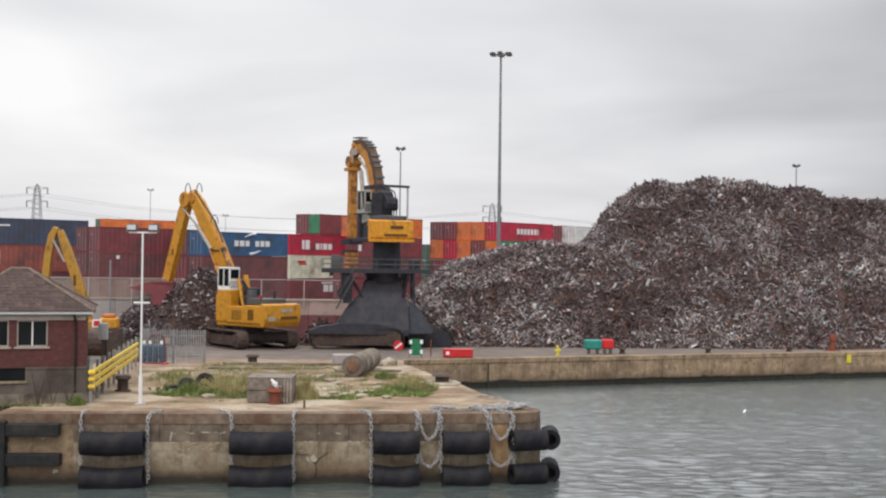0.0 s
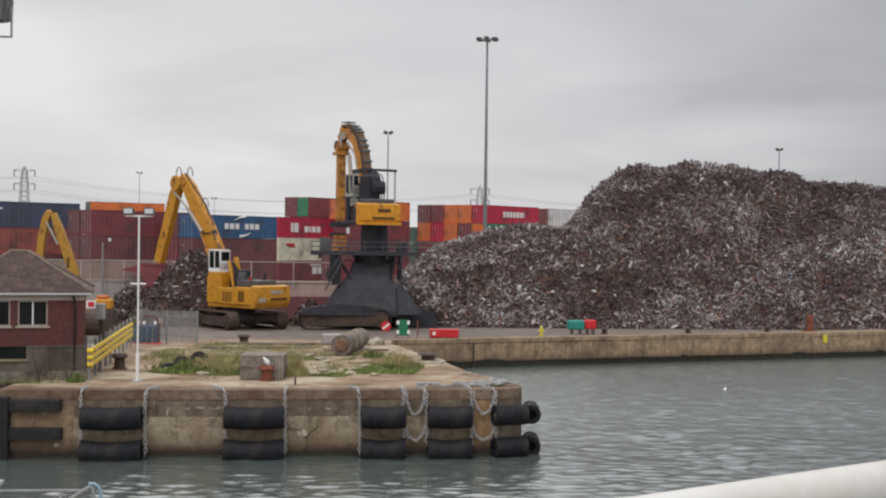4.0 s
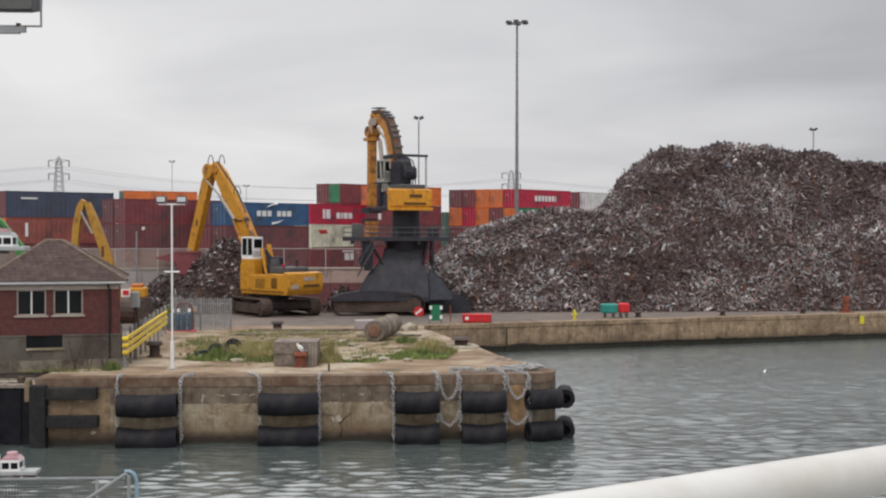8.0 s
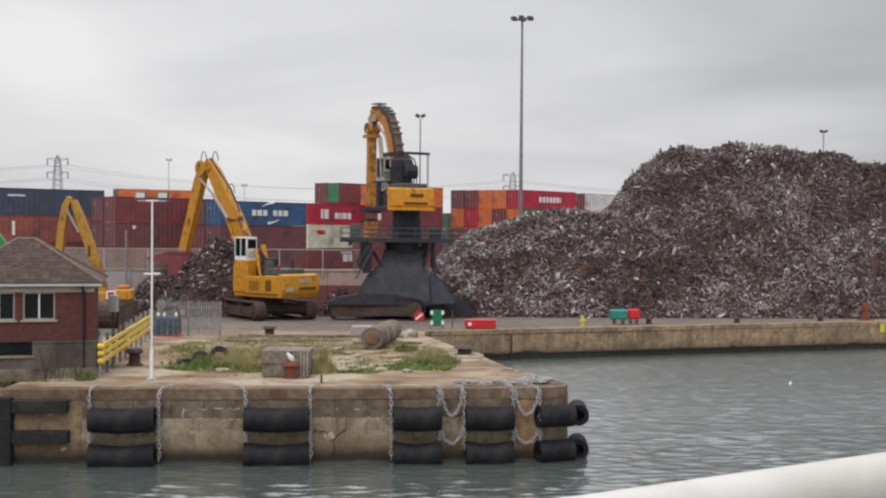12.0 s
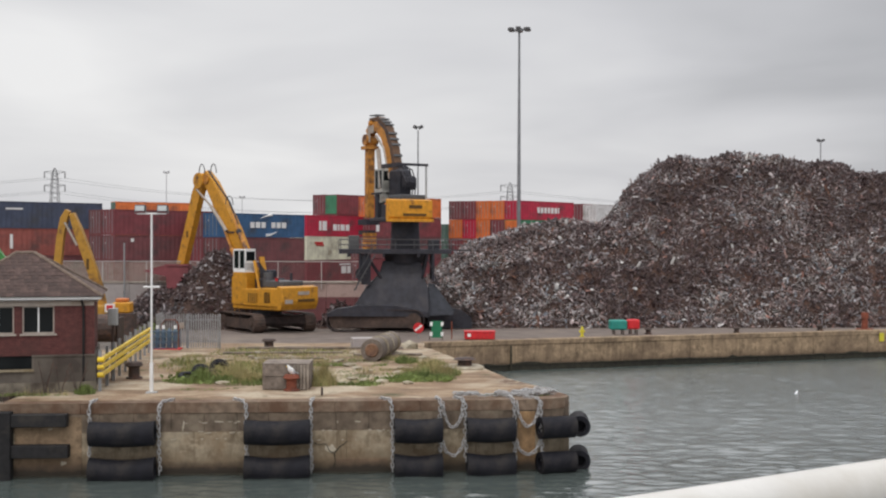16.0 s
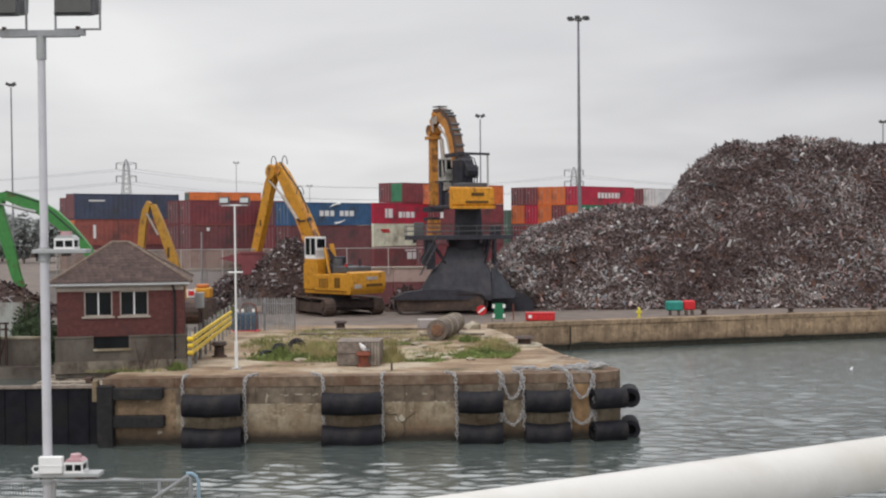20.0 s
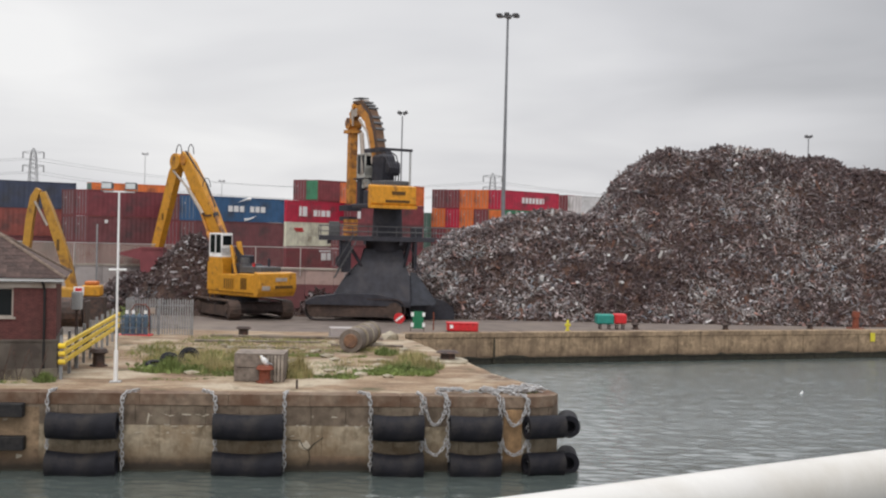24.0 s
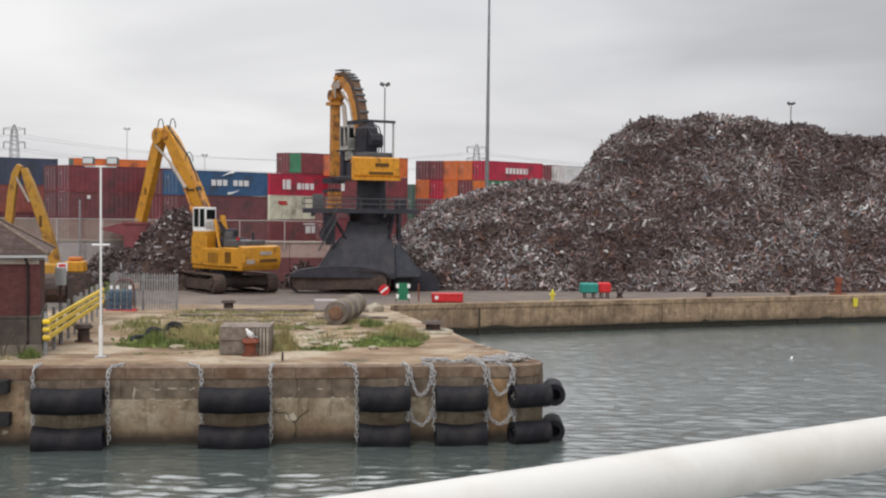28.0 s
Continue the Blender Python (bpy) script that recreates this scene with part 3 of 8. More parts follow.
PIER_EDGE = [(-15.2, 50.1), (6.45, 50.75), (7.3, 50.95), (7.95, 51.35), (8.25, 51.95), (8.05, 52.8), (6.4, 58.0), (5.45, 63.5), (4.74, 66.7), (3.5, 73.0), (3.1, 80.0), (3.4, 86.9)]


def deck_height(x, y):
    """The pier's paving falls gently at its back to the lower yard."""
    t = min(1.0, max(0.0, (y - 72.0) / 14.0))
    return PIER_Z + (QUAY_Z + 0.01 - PIER_Z) * t * t * (3 - 2 * t)


def pier():
    top = thing("pier", "old stone and concrete dock pier with worn paving", "pier", kind="structure")
    bm = bmesh.new()
    slab(bm, [(-15.2, 50.45), (6.0, 51.1), (7.3, 51.9), (7.5, 52.6), (6.1, 58.0), (5.2, 63.5), (4.5, 66.7), (3.2, 73.0), (2.8, 87.0), (-15.2, 87.0), (-15.2, 54.0)], -4.0, 1.2)
    part("core", bm, M["concrete"], top)
    # paving with an uneven surface, clipped to the pier's outline
    bm = bmesh.new()
    rows = []
    for j in range(86):
        y = 50.1 + j * 0.435
        right = np.interp(y, [p[1] for p in PIER_EDGE[4:]], [p[0] for p in PIER_EDGE[4:]]) if y > 51.95 else np.interp(y, [50.1, 50.75, 51.35, 51.95], [-15.0, 6.45, 7.95, 8.25])
        left = -15.2 if y < 54.3 else -18.7
        row = []
        for i in range(73):
            x = left + (right - left) * i / 72
            z = deck_height(x, y) + 0.05 * (noise.noise((x * 0.5, y * 0.5, 0)) + 0.5 * noise.noise((x * 1.7, y * 1.7, 3))) * min(1.0, max(0.0, (y - 50.9) / 1.5)) * (1 if y < 84 else 0.1)
            row.append(bm.verts.new((x, y, z)))
        rows.append(row)
    for a, b in zip(rows, rows[1:]):
        for i in range(72):
            bm.faces.new((a[i], a[i + 1], b[i + 1], b[i]))
    part("paving", bm, M["deck"], top, smooth=True)
    return top


PIER = pier()


def yard():
    """One sheet of ground from the quay's edge to the horizon."""
    bm = bmesh.new()
    edge = [(-3000, 87.2), (3.3, 87.2), (9.84, 89.1), (18.67, 91.7), (28.5, 94.5), (37.2, 96.9), (130.0, 123.5), (3000, 900)]
    rows = [[bm.verts.new((x, y, -4.0)) for x, y in edge], [bm.verts.new((x, y, QUAY_Z)) for x, y in edge],
            [bm.verts.new((x, y + 3.0, QUAY_Z - 0.02)) for x, y in edge], [bm.verts.new((x, max(y + 5, min(y + 14.0, 104 + 0.22 * max(0, x - 40))), YARD_Z)) for x, y in edge],
            [bm.verts.new((x, 4200, YARD_Z)) for x, y in edge]]
    for p, q in zip(rows, rows[1:]):
        for i in range(len(edge) - 1):
            bm.faces.new((p[i], p[i + 1], q[i + 1], q[i]))
    g = solid("ground", bm, M["yard"], "bare dusty tarmac of the scrap yard behind the quay", "ground", "structure")
    bm = bmesh.new()
    slab(bm, [(-120, 117), (10, 117), (60, 150), (60, 260), (-120, 260)], YARD_Z - 0.5, STACK_Z)
    solid("stack_yard", bm, M["yard"], "raised concrete ground of the container yard", "ground", "structure")
    bm = bmesh.new()
    slab(bm, [(-34.0, 55.5), (-18.6, 55.5), (-18.6, 60.5), (-15.3, 60.5), (-15.3, 87.2), (-34, 87.2)], -4, PIER_Z - 0.06)
    slab(bm, [(-120.0, 58.5), (-34.0, 58.5), (-34.0, 87.2), (-120, 87.2)], -4, PIER_Z - 0.06)
    solid("dock_side", bm, M["render"], "stone dockside behind the brick hut", "quay", "structure")
    solid("lock_water", boxes((-34.0, -18.6, 51.0, 55.5, 0.5, 2.35)), M["water"], "still grey-green water in the full lock chamber", "water", "structure")


yard()


# ---- machines ----
def track_unit(parent, m, length, height, width, rust="track"):
    """One crawler track: a frame, a belt of shoes, an idler and a sprocket."""
    r = height / 2
    bm = bmesh.new()
    box(bm, -length / 2 + r, length / 2 - r, -width * 0.36, width * 0.36, height * 0.2, height * 0.72)
    frame_ = part("track_frame", bm, M["track"], parent)
    frame_.matrix_basis = m
    bm = bmesh.new()
    outline = []
    for k in range(9):
        a = -math.pi / 2 + math.pi * k / 8
        outline.append((length / 2 - r + r * math.cos(a), r + r * math.sin(a)))
    for k in range(9):
        a = math.pi / 2 + math.pi * k / 8
        outline.append((-length / 2 + r + r * math.cos(a), r + r * math.sin(a)))
    total = 2 * math.pi * r + 2 * (length - 2 * r)
    n = int(total / 0.26)
    for k in range(n):
        s = k / n * total
        straight = length - 2 * r
        if s < straight:
            x, z, a = -straight / 2 + s, 0.0, 0.0
        elif s < straight + math.pi * r:
            a = (s - straight) / r
            x, z = straight / 2 + r * math.sin(a), r - r * math.cos(a)
        elif s < 2 * straight + math.pi * r:
            x, z, a = straight / 2 - (s - straight - math.pi * r), 2 * r, math.pi
        else:
            a = math.pi + (s - 2 * straight - math.pi * r) / r
            x, z = -straight / 2 + r * math.sin(a), r - r * math.cos(a)
        box(bm, -0.115, 0.115, -width / 2, width / 2, 0.0, 0.09, Matrix.Translation((x, 0, z)) @ Matrix.Rotation(-a, 4, "Y"))
    belt = part("track_belt", bm, M[rust], parent, "rust-brown steel track shoes")
    belt.matrix_basis = m
    for x, nm in ((length / 2 - r, "sprocket"), (-length / 2 + r, "idler")):
        bm = bmesh.new()
        cone(bm, (x, -width * 0.42, r), (x, width * 0.42, r), r * 0.72, seg=18)
        cone(bm, (x, -width * 0.5, r), (x, width * 0.5, r), r * 0.3, seg=12)
        w = part(nm, bm, M["track"], parent)
        w.matrix_basis = m


def cab(parent, m, w, d, h, shell="white_paint"):
    """A driver's cab: posts, roof, panes of dark glass."""
    c = part("cab", boxes((-d / 2, d / 2, -w / 2, w / 2, 0, 0.16), (-d / 2, d / 2, -w / 2, w / 2, h - 0.14, h), (-d / 2, -d / 2 + 0.14, -w / 2, w / 2, 0.16, h - 0.14),
                          (-d / 2, -d / 2 + 0.12, -w / 2, w / 2, 0.1, h * 0.42)), M[shell], parent, "white-framed driver's cab", 0.03)
    c.matrix_basis = m
    for x in (-0.05, d / 2 - 0.1):
        for y in (-w / 2, w / 2 - 0.09):
            part("cab_post", boxes((x, x + 0.1, y, y + 0.09, 0.16, h - 0.14)), M[shell], c)
    for y in (-w / 2 + 0.03, w / 2 - 0.05):
        part("cab_window", boxes((-d / 2 + 0.15, -0.06, y, y + 0.02, 0.35, h - 0.15)), M["glass"], c)
        part("cab_window", boxes((0.06, d / 2 - 0.11, y, y + 0.02, 0.35, h - 0.15)), M["glass"], c)
        part("cab_panel", boxes((-d / 2 + 0.14, d / 2, y - 0.005, y + 0.025, 0.1, 0.36)), M[shell], c)
    part("windscreen", boxes((d / 2 - 0.04, d / 2 - 0.02, -w / 2 + 0.09, w / 2 - 0.09, 0.2, h - 0.15)), M["glass"], c)
    part("rear_window", boxes((-d / 2 - 0.012, -d / 2 - 0.002, -w / 2 + 0.12, w / 2 - 0.12, h * 0.5, h - 0.2)), M["glass"], c)
    return c


def ladder(name, parent, a, b, width, rungs, material):
    a, b = Vector(a), Vector(b)
    side = (b - a).cross(Vector((0, 0, 1)))
    side = (side.normalized() if side.length > 0.01 else Vector((0, 1, 0))) * width / 2
    bm = bmesh.new()
    for s in (-1, 1):
        cone(bm, a + s * side, b + s * side, 0.035, seg=6)
    for k in range(rungs):
        p = a.lerp(b, (k + 0.5) / rungs)
        cone(bm, p - side, p + side, 0.025, seg=6)
    return part(name, bm, material, parent)


def material_handler():
    """A yellow crawler material handler whose arm reaches into a small heap."""
    t = thing("material_handler", "yellow crawler material handler with a white cab and long bent arm", "excavator", pose(-9.5, 104.0, YARD_Z), kind="")
    g = math.degrees(math.atan2(-0.84, 0.54))
    for x, y in ((-2.1, -0.9), (2.0, 1.3)):
        track_unit(t, pose(x, y, 0, 0, 0, g), 7.0, 1.6, 1.0)
    part("undercarriage", boxes((-2.2, 2.2, -1.6, 1.9, 0.45, 1.4), (-1.0, 3.6, -1.7, 1.2, 0.6, 1.35)), M["dark_track"], t, "", 0.12)
    part("slew_ring", bars(((0, 0, 1.2), (0, 0, 1.95), 1.35, 1.2, 20)), M["black_steel"], t)
    up = new("upper_body", mesh_of("upper_body", boxes((-3.6, 2.6, -1.5, 1.7, 1.9, 2.25), (-3.9, -1.1, -1.75, 1.85, 2.2, 3.75), (-1.1, 1.0, -1.75, 1.85, 2.2, 3.65)), M["yellow"], 0.06))
    up.parent = t
    up.matrix_basis = pose(0, 0, 0, 0, 0, 134.4)
    bm = bmesh.new()
    profile(bm, [(-4.35, 2.35), (-4.45, 2.7), (-4.4, 3.85), (-3.7, 3.95), (-3.7, 1.95), (-4.1, 1.95)], -1.95, 2.0)
    part("counterweight", bm, M["yellow"], up, "yellow counterweight with a dark name strip", 0.06)
    part("name_strip", boxes((-4.475, -4.42, -1.5, 0.35, 2.62, 2.86)), M["dark_letter"], up)
    part("model_strip", boxes((-4.475, -4.42, -0.9, 0.3, 3.2, 3.5)), M["cream_trim"], up)
    part("warning_label", boxes((-4.475, -4.42, 0.9, 1.7, 2.5, 2.85)), M["cream_trim"], up)
    for k in range(5):
        part("grille_slat", boxes((-2.0 - 0.16 * k, -1.92 - 0.16 * k, 1.84, 1.89, 2.5, 3.4)), M["dark_letter"], up)
    part("engine_cover", boxes((-3.4, -0.6, -1.2, 1.0, 3.75, 4.35)), M["dark_grey"], up, "grey engine cover", 0.08)
    part("air_filter", bars(((-0.9, 0.6, 4.3), (-0.9, 0.6, 5.0), 0.42, 0.4, 14)), M["dark_grey"], up)
    part("exhaust", bars(((-2.6, -0.5, 4.3), (-2.6, -0.5, 5.0), 0.12)), M["black_steel"], up)
    part("beacon", bars(((-2.4, 0.9, 4.35), (-2.4, 0.9, 4.62), 0.14)), M["red"], up)
    part("cab_tower", boxes((0.7, 2.5, 0.55, 1.75, 2.2, 5.0)), M["yellow"], up, "tall yellow plinth under the cab", 0.05)
    cab(up, pose(1.65, 1.15, 5.0), 1.15, 1.65, 2.0)
    for y in (0.25, 0.45):
        part("lift_cylinder", bars(((0.3, y - 0.7, 3.4), (1.2, y - 0.7, 6.3), 0.16)), M["yellow"], up)
    part("stay", bars(((-0.3, 1.1, 3.7), (0.5, 1.0, 6.0), 0.12), ((0.1, 0.7, 3.7), (0.9, 0.6, 5.9), 0.12)), M["yellow"], up)
    part("cab_base_panel", boxes((0.5, 2.55, 1.76, 1.80, 2.3, 4.6)), M["yellow"], up)
    part("dark_grille", boxes((-0.95, 0.2, 1.86, 1.90, 2.5, 3.3)), M["dark_letter"], up)
    for k in range(4):
        part("grille_bar", boxes((-0.9 + 0.27 * k, -0.8 + 0.27 * k, 1.90, 1.92, 2.5, 3.3)), M["yellow"], up)
    part("machinery", boxes((-0.9, 0.6, -1.3, 0.9, 3.6, 4.5), (-0.2, 0.5, -1.0, 0.4, 4.5, 5.2)), M["black_steel"], up, "oily dark pump gear behind the cab", 0.1)
    for k in range(4):
        bm = bmesh.new()
        tube(bm, [(-0.6 + 0.2 * k, 0.5, 4.3), (-0.2 + 0.2 * k, 0.6, 5.3 + 0.2 * k), (0.7, 0.3 - 0.2 * k, 5.2), (1.2, 0.1 - 0.15 * k, 4.2)], 0.05, 6)
        part("hose", bm, M["black_steel"], up)
    part("handrail", bars(((-3.6, 1.75, 3.75), (-3.6, 1.75, 4.6), 0.03), ((-3.6, 1.75, 4.6), (-1.4, 1.75, 4.6), 0.03), ((-1.4, 1.75, 4.6), (-1.4, 1.75, 3.65), 0.03)), M["black_steel"], up)
    ladder("ladder", up, (2.6, 1.2, 1.6), (2.6, 1.2, 5.0), 0.5, 9, M["yellow"])
    bm = bmesh.new()
    ribbon(bm, [(0.6, 2.8), (2.9, 5.4), (4.8, 8.2), (6.4, 10.5), (8.0, 12.7), (9.1, 13.8)], [0.5, 0.65, 0.78, 0.72, 0.62, 0.45], -0.65, 0.1)
    boom = part("boom", bm, M["yellow"], up, "long cranked yellow boom", 0.04)
    part("boom_hose", bars(((4.2, -0.1, 9.2), (5.4, -0.1, 11.2), 0.09), ((5.4, -0.1, 11.2), (8.5, -0.1, 14.1), 0.07)), M["black_steel"], boom)
    for y in (-0.85, 0.28):
        part("hoist_cylinder", bars(((2.0, y, 4.0), (4.6, y, 7.0), 0.2, 0.2, 12), ((4.6, y, 7.0), (5.6, y, 8.6), 0.1, 0.1, 10)), M["old_yellow"], boom)
    part("back_cylinder", bars(((1.9, 0.3, 6.0), (3.5, 0.3, 8.5), 0.21, 0.21, 12), ((3.5, 0.3, 8.5), (4.5, 0.3, 10.1), 0.11, 0.11, 10)), M["old_yellow"], boom, "worn yellow hoist cylinder")
    part("cylinder_collar", bars(((3.4, 0.3, 8.35), (3.6, 0.3, 8.65), 0.25, 0.25, 12)), M["black_steel"], boom)
    part("boom_flange", boxes((4.4, 5.4, -0.75, 0.2, 8.4, 8.55)), M["dark_iron"], boom)
    part("boom_cylinder", bars(((5.4, 0.25, 8.6), (7.6, 0.25, 10.8), 0.17), ((7.6, 0.25, 10.8), (9.9, 0.2, 12.4), 0.1)), M["cream_trim"], boom, "pale worn stick cylinder")
    part("stick_link", bars(((8.6, -0.7, 13.3), (8.6, 0.2, 13.3), 0.45)), M["old_yellow"], boom)
    for k in (-0.55, 0.2):
        pts = [(8.9 + 0.42 * math.cos(a) + 1.5 * k, k * 0.6, 13.85 + 0.85 * math.sin(a)) for a in np.linspace(0, math.pi, 9)]
        bm = bmesh.new()
        tube(bm, pts, 0.045, 6)
        part("hose_loop", bm, M["dark_grey"], boom)
    bm = bmesh.new()
    pts = [(5.3 + 0.55 * math.cos(a), 0.0, 10.9 + 0.8 * math.sin(a)) for a in np.linspace(-0.4, math.pi, 9)]
    tube(bm, pts, 0.04, 6)
    part("hose_loop", bm, M["dark_grey"], boom)
    bm = bmesh.new()
    ribbon(bm, [(9.3, 13.6), (10.2, 12.0), (11.2, 9.2), (12.1, 6.9), (12.6, 5.6), (12.85, 4.6), (12.7, 3.6)], [0.52, 0.62, 0.56, 0.54, 0.56, 0.5, 0.34], -0.5, 0.1)
    stick = part("stick", bm, M["yellow"], up, "long yellow dipper stick", 0.04)
    part("stick_mark", boxes((11.35, 11.6, 0.1, 0.13, 8.0, 8.6)), M["dark_letter"], stick)
    part("stick_joint", bars(((9.6, -0.7, 13.2), (9.6, 0.3, 13.2), 0.72, 0.72, 16)), M["yellow"], stick)
    return t


material_handler()


M["slate_steel"] = surface("slate_grey_steel", (0.06, 0.066, 0.082), 0.6, 0, (1.5, 0.3), ((0.03, 0.03, 0.034), 0.8, 0.4))
M["cab_grey"] = surface("pale_grey_cab_paint", (0.40, 0.40, 0.37), 0.5, 0, (2.0, 0.12), ((0.2, 0.17, 0.14), 1.5, 0.3))
M["brown_steel"] = surface("brown_rusty_steel", (0.13, 0.072, 0.042), 0.8, 0, (3.0, 0.4), ((0.05, 0.035, 0.03), 1.5, 0.5))


def pylon_crane():
    """A harbour material handler on a tall black pylon with wide crawler tracks."""
    t = thing("pylon_crane", "yellow harbour crane on a black pylon with crawler tracks", "crane", pose(1.9, 105.0, YARD_Z))
    for x, y, n in ((-2.05, -2.6, 8.3), (2.0, 2.0, 9.0)):
        track_unit(t, pose(x, y, 0, 0, 0, -3), n, 1.9, 1.2, "dark_track")
    bm = bmesh.new()
    profile(bm, [(-6.15, 1.6), (-5.3, 2.0), (-3.4, 2.25), (-0.4, 2.2), (1.3, 1.9), (2.05, 1.5), (2.05, 1.3), (-6.15, 1.35)], -3.25, -2.0)
    part("track_guard", bm, M["black_steel"], t)
    bm = bmesh.new()
    profile(bm, [(2.52, 0.05), (6.4, 0.05), (6.45, 0.55), (6.25, 1.1), (5.6, 1.6), (4.6, 1.85), (2.52, 1.9)], 0.4, 1.38)
    part("track_guard", bm, M["black_steel"], t, "rounded black end guard")
    bm = bmesh.new()
    rings = [[bm.verts.new((x, y, z)) for x, y in ((l, -w), (r, -w), (r, w), (l, w))] for l, r, w, z in ((-4.2, 2.5, 2.6, 1.2), (-4.15, 2.5, 2.6, 1.7), (-2.9, 2.45, 2.0, 3.7), (-1.75, 2.0, 1.5, 4.9), (-1.45, 1.85, 1.3, 6.0))]
    for p, q in zip(rings, rings[1:]):
        for i in range(4):
            bm.faces.new((p[i], p[(i + 1) % 4], q[(i + 1) % 4], q[i]))
    bm.faces.new(rings[-1])
    part("pylon", bm, M["black_steel"], t, "tapered black steel pylon", 0.06)
    bm = bmesh.new()
    profile(bm, [(2.5, 4.1), (3.0, 4.0), (4.7, 1.7), (4.5, 1.4), (2.5, 1.3)], -1.9, -0.6)
    part("side_gusset", bm, M["slate_steel"], t, "slanting dark grey side plate")
    part("column", bars(((0.4, 0, 5.8), (0.4, 0, 7.0), 1.6, 1.95, 24), ((0.5, 0, 7.0), (0.5, 0, 9.5), 1.3, 1.2, 24)), M["black_steel"], t, smooth=True)
    part("platform", boxes((-5.2, 4.4, -2.6, 2.6, 6.64, 7.02), (4.4, 6.0, -2.6, -1.4, 6.9, 7.0)), M["black_steel"], t, "black railed service platform")
    for x0, x1, y in ((-5.2, 6.0, -2.55), (-5.2, 4.4, 2.55)):
        bm = bmesh.new()
        for z in (7.4, 7.85):
            cone(bm, (x0, y, z), (x1, y, z), 0.04, seg=6)
        for k in range(8):
            x = x0 + (x1 - x0) * k / 7
            cone(bm, (x, y, 6.95), (x, y, 7.85), 0.035, seg=6)
        part("platform_railing", bm, M["dark_grey"], t)
    part("cable_drum", bars(((-3.2, -2.2, 4.9), (-3.2, -1.2, 4.9), 0.62, 0.62, 16)), M["black_steel"], t)
    part("drum_frame", boxes((-3.3, -2.5, -2.3, -2.1, 4.0, 6.6), (-3.3, -2.5, -1.3, -1.1, 4.0, 6.6)), M["black_steel"], t)
    for x0, x1 in ((-3.6, -1.5), (3.0, 1.5)):
        for y in (-2.3, 2.3):
            part("brace", bars(((x0 * 0.95, y * 1.05, 4.3), (x0 * 0.95, y * 1.05, 6.8), 0.11, 0.11, 8), ((x1 + 0.3, y * 0.6, 3.9), (x0 + 0.6 * (1 if x0 < 0 else -1), y, 6.65), 0.12, 0.12, 8)), M["black_steel"], t)
    ladder("ladder", t, (-3.7, -2.4, 3.7), (-2.9, -2.4, 6.7), 0.6, 10, M["black_steel"])
    for s_ in (-1, 1):
        for k in range(3):
            part("platform_joist", boxes((-4.5 + 3.0 * k, -4.3 + 3.0 * k, s_ * 1.3 - 1.2, s_ * 1.3 + 1.2, 6.35, 6.62)), M["black_steel"], t)
    for k in range(9):
        part("stair_tread", boxes((-3.9 + 0.2 * k, -3.65 + 0.2 * k, -2.9, -2.5, 3.6 + 0.34 * k, 3.65 + 0.34 * k)), M["dark_grey"], t)
    part("stair_string", bars(((-3.9, -2.92, 3.5), (-2.1, -2.92, 6.6), 0.05, 0.05, 6), ((-3.9, -2.92, 4.4), (-2.1, -2.92, 7.5), 0.03, 0.03, 6)), M["dark_grey"], t, "")
    part("switch_cabinet", boxes((-4.4, -3.5, -2.2, -1.4, 6.85, 8.2)), M["dark_grey"], t, "", 0.03)
    part("switch_cabinet", boxes((2.4, 3.4, -2.0, -1.2, 6.85, 7.8)), M["black_steel"], t, "", 0.03)
    ladder("ladder", t, (3.3, -2.4, 3.9), (2.2, -2.4, 6.7), 0.6, 10, M["black_steel"])
    up = new("upper_body", mesh_of("upper_body", boxes((-2.6, 2.4, -1.7, 1.7, 9.4, 9.75), (-2.6, 0.6, -1.7, 1.5, 9.7, 10.9)), M["black_steel"], 0.05))
    up.parent = t
    up.matrix_basis = pose(0, 0, 0, 0, 0, 116.8)
    bm = bmesh.new()
    profile(bm, [(-3.1, 9.5), (-3.35, 9.75), (-3.3, 11.2), (-2.7, 11.3), (-2.7, 9.45)], -1.45, 2.75)
    part("counterweight", bm, M["amber"], up, "amber counterweight with dark lettering", 0.05)
    part("name_strip", boxes((-3.39, -3.3, -0.8, 1.45, 9.86, 10.06)), M["dark_letter"], up)
    part("model_strip", boxes((-3.37, -3.28, -0.4, 0.85, 10.5, 10.78)), M["dark_letter"], up)
    part("base_strip", boxes((-3.42, -3.0, -1.5, 2.85, 9.36, 9.62)), M["amber"], up)
    part("engine_cover", boxes((-2.4, 0.0, -1.4, 1.1, 11.0, 11.7)), M["dark_grey"], up, "grey engine cover", 0.06)
    bm = bmesh.new()
    for y in (-1.2,):
        cone(bm, (-2.6, y, 11.0), (-2.6, y, 16.1 - 1.9), 0.09, seg=8)
    part("gantry_post", bm, M["grey_paint"], up)
    part("gantry_beam", boxes((-2.7, -2.45, -1.35, 1.8, 14.15, 14.36)), M["black_steel"], up)
    part("gantry_beam", boxes((-2.6, 0.6, 1.2, 1.5, 14.05, 14.4)), M["black_steel"], up)
    part("winch", boxes((-0.6, 1.2, -0.9, 0.5, 11.2, 14.0), (-0.9, 0.4, -1.3, 0.1, 12.2, 13.4)), M["black_steel"], up, "dark winch and hose gear", 0.2)
    part("cab_tower", boxes((1.9, 2.5, 0.5, 1.2, 9.6, 11.85)), M["black_steel"], up, "", 0.04)
    cab(up, pose(2.15, 0.45, 12.0), 1.1, 1.55, 2.1, "cab_grey")
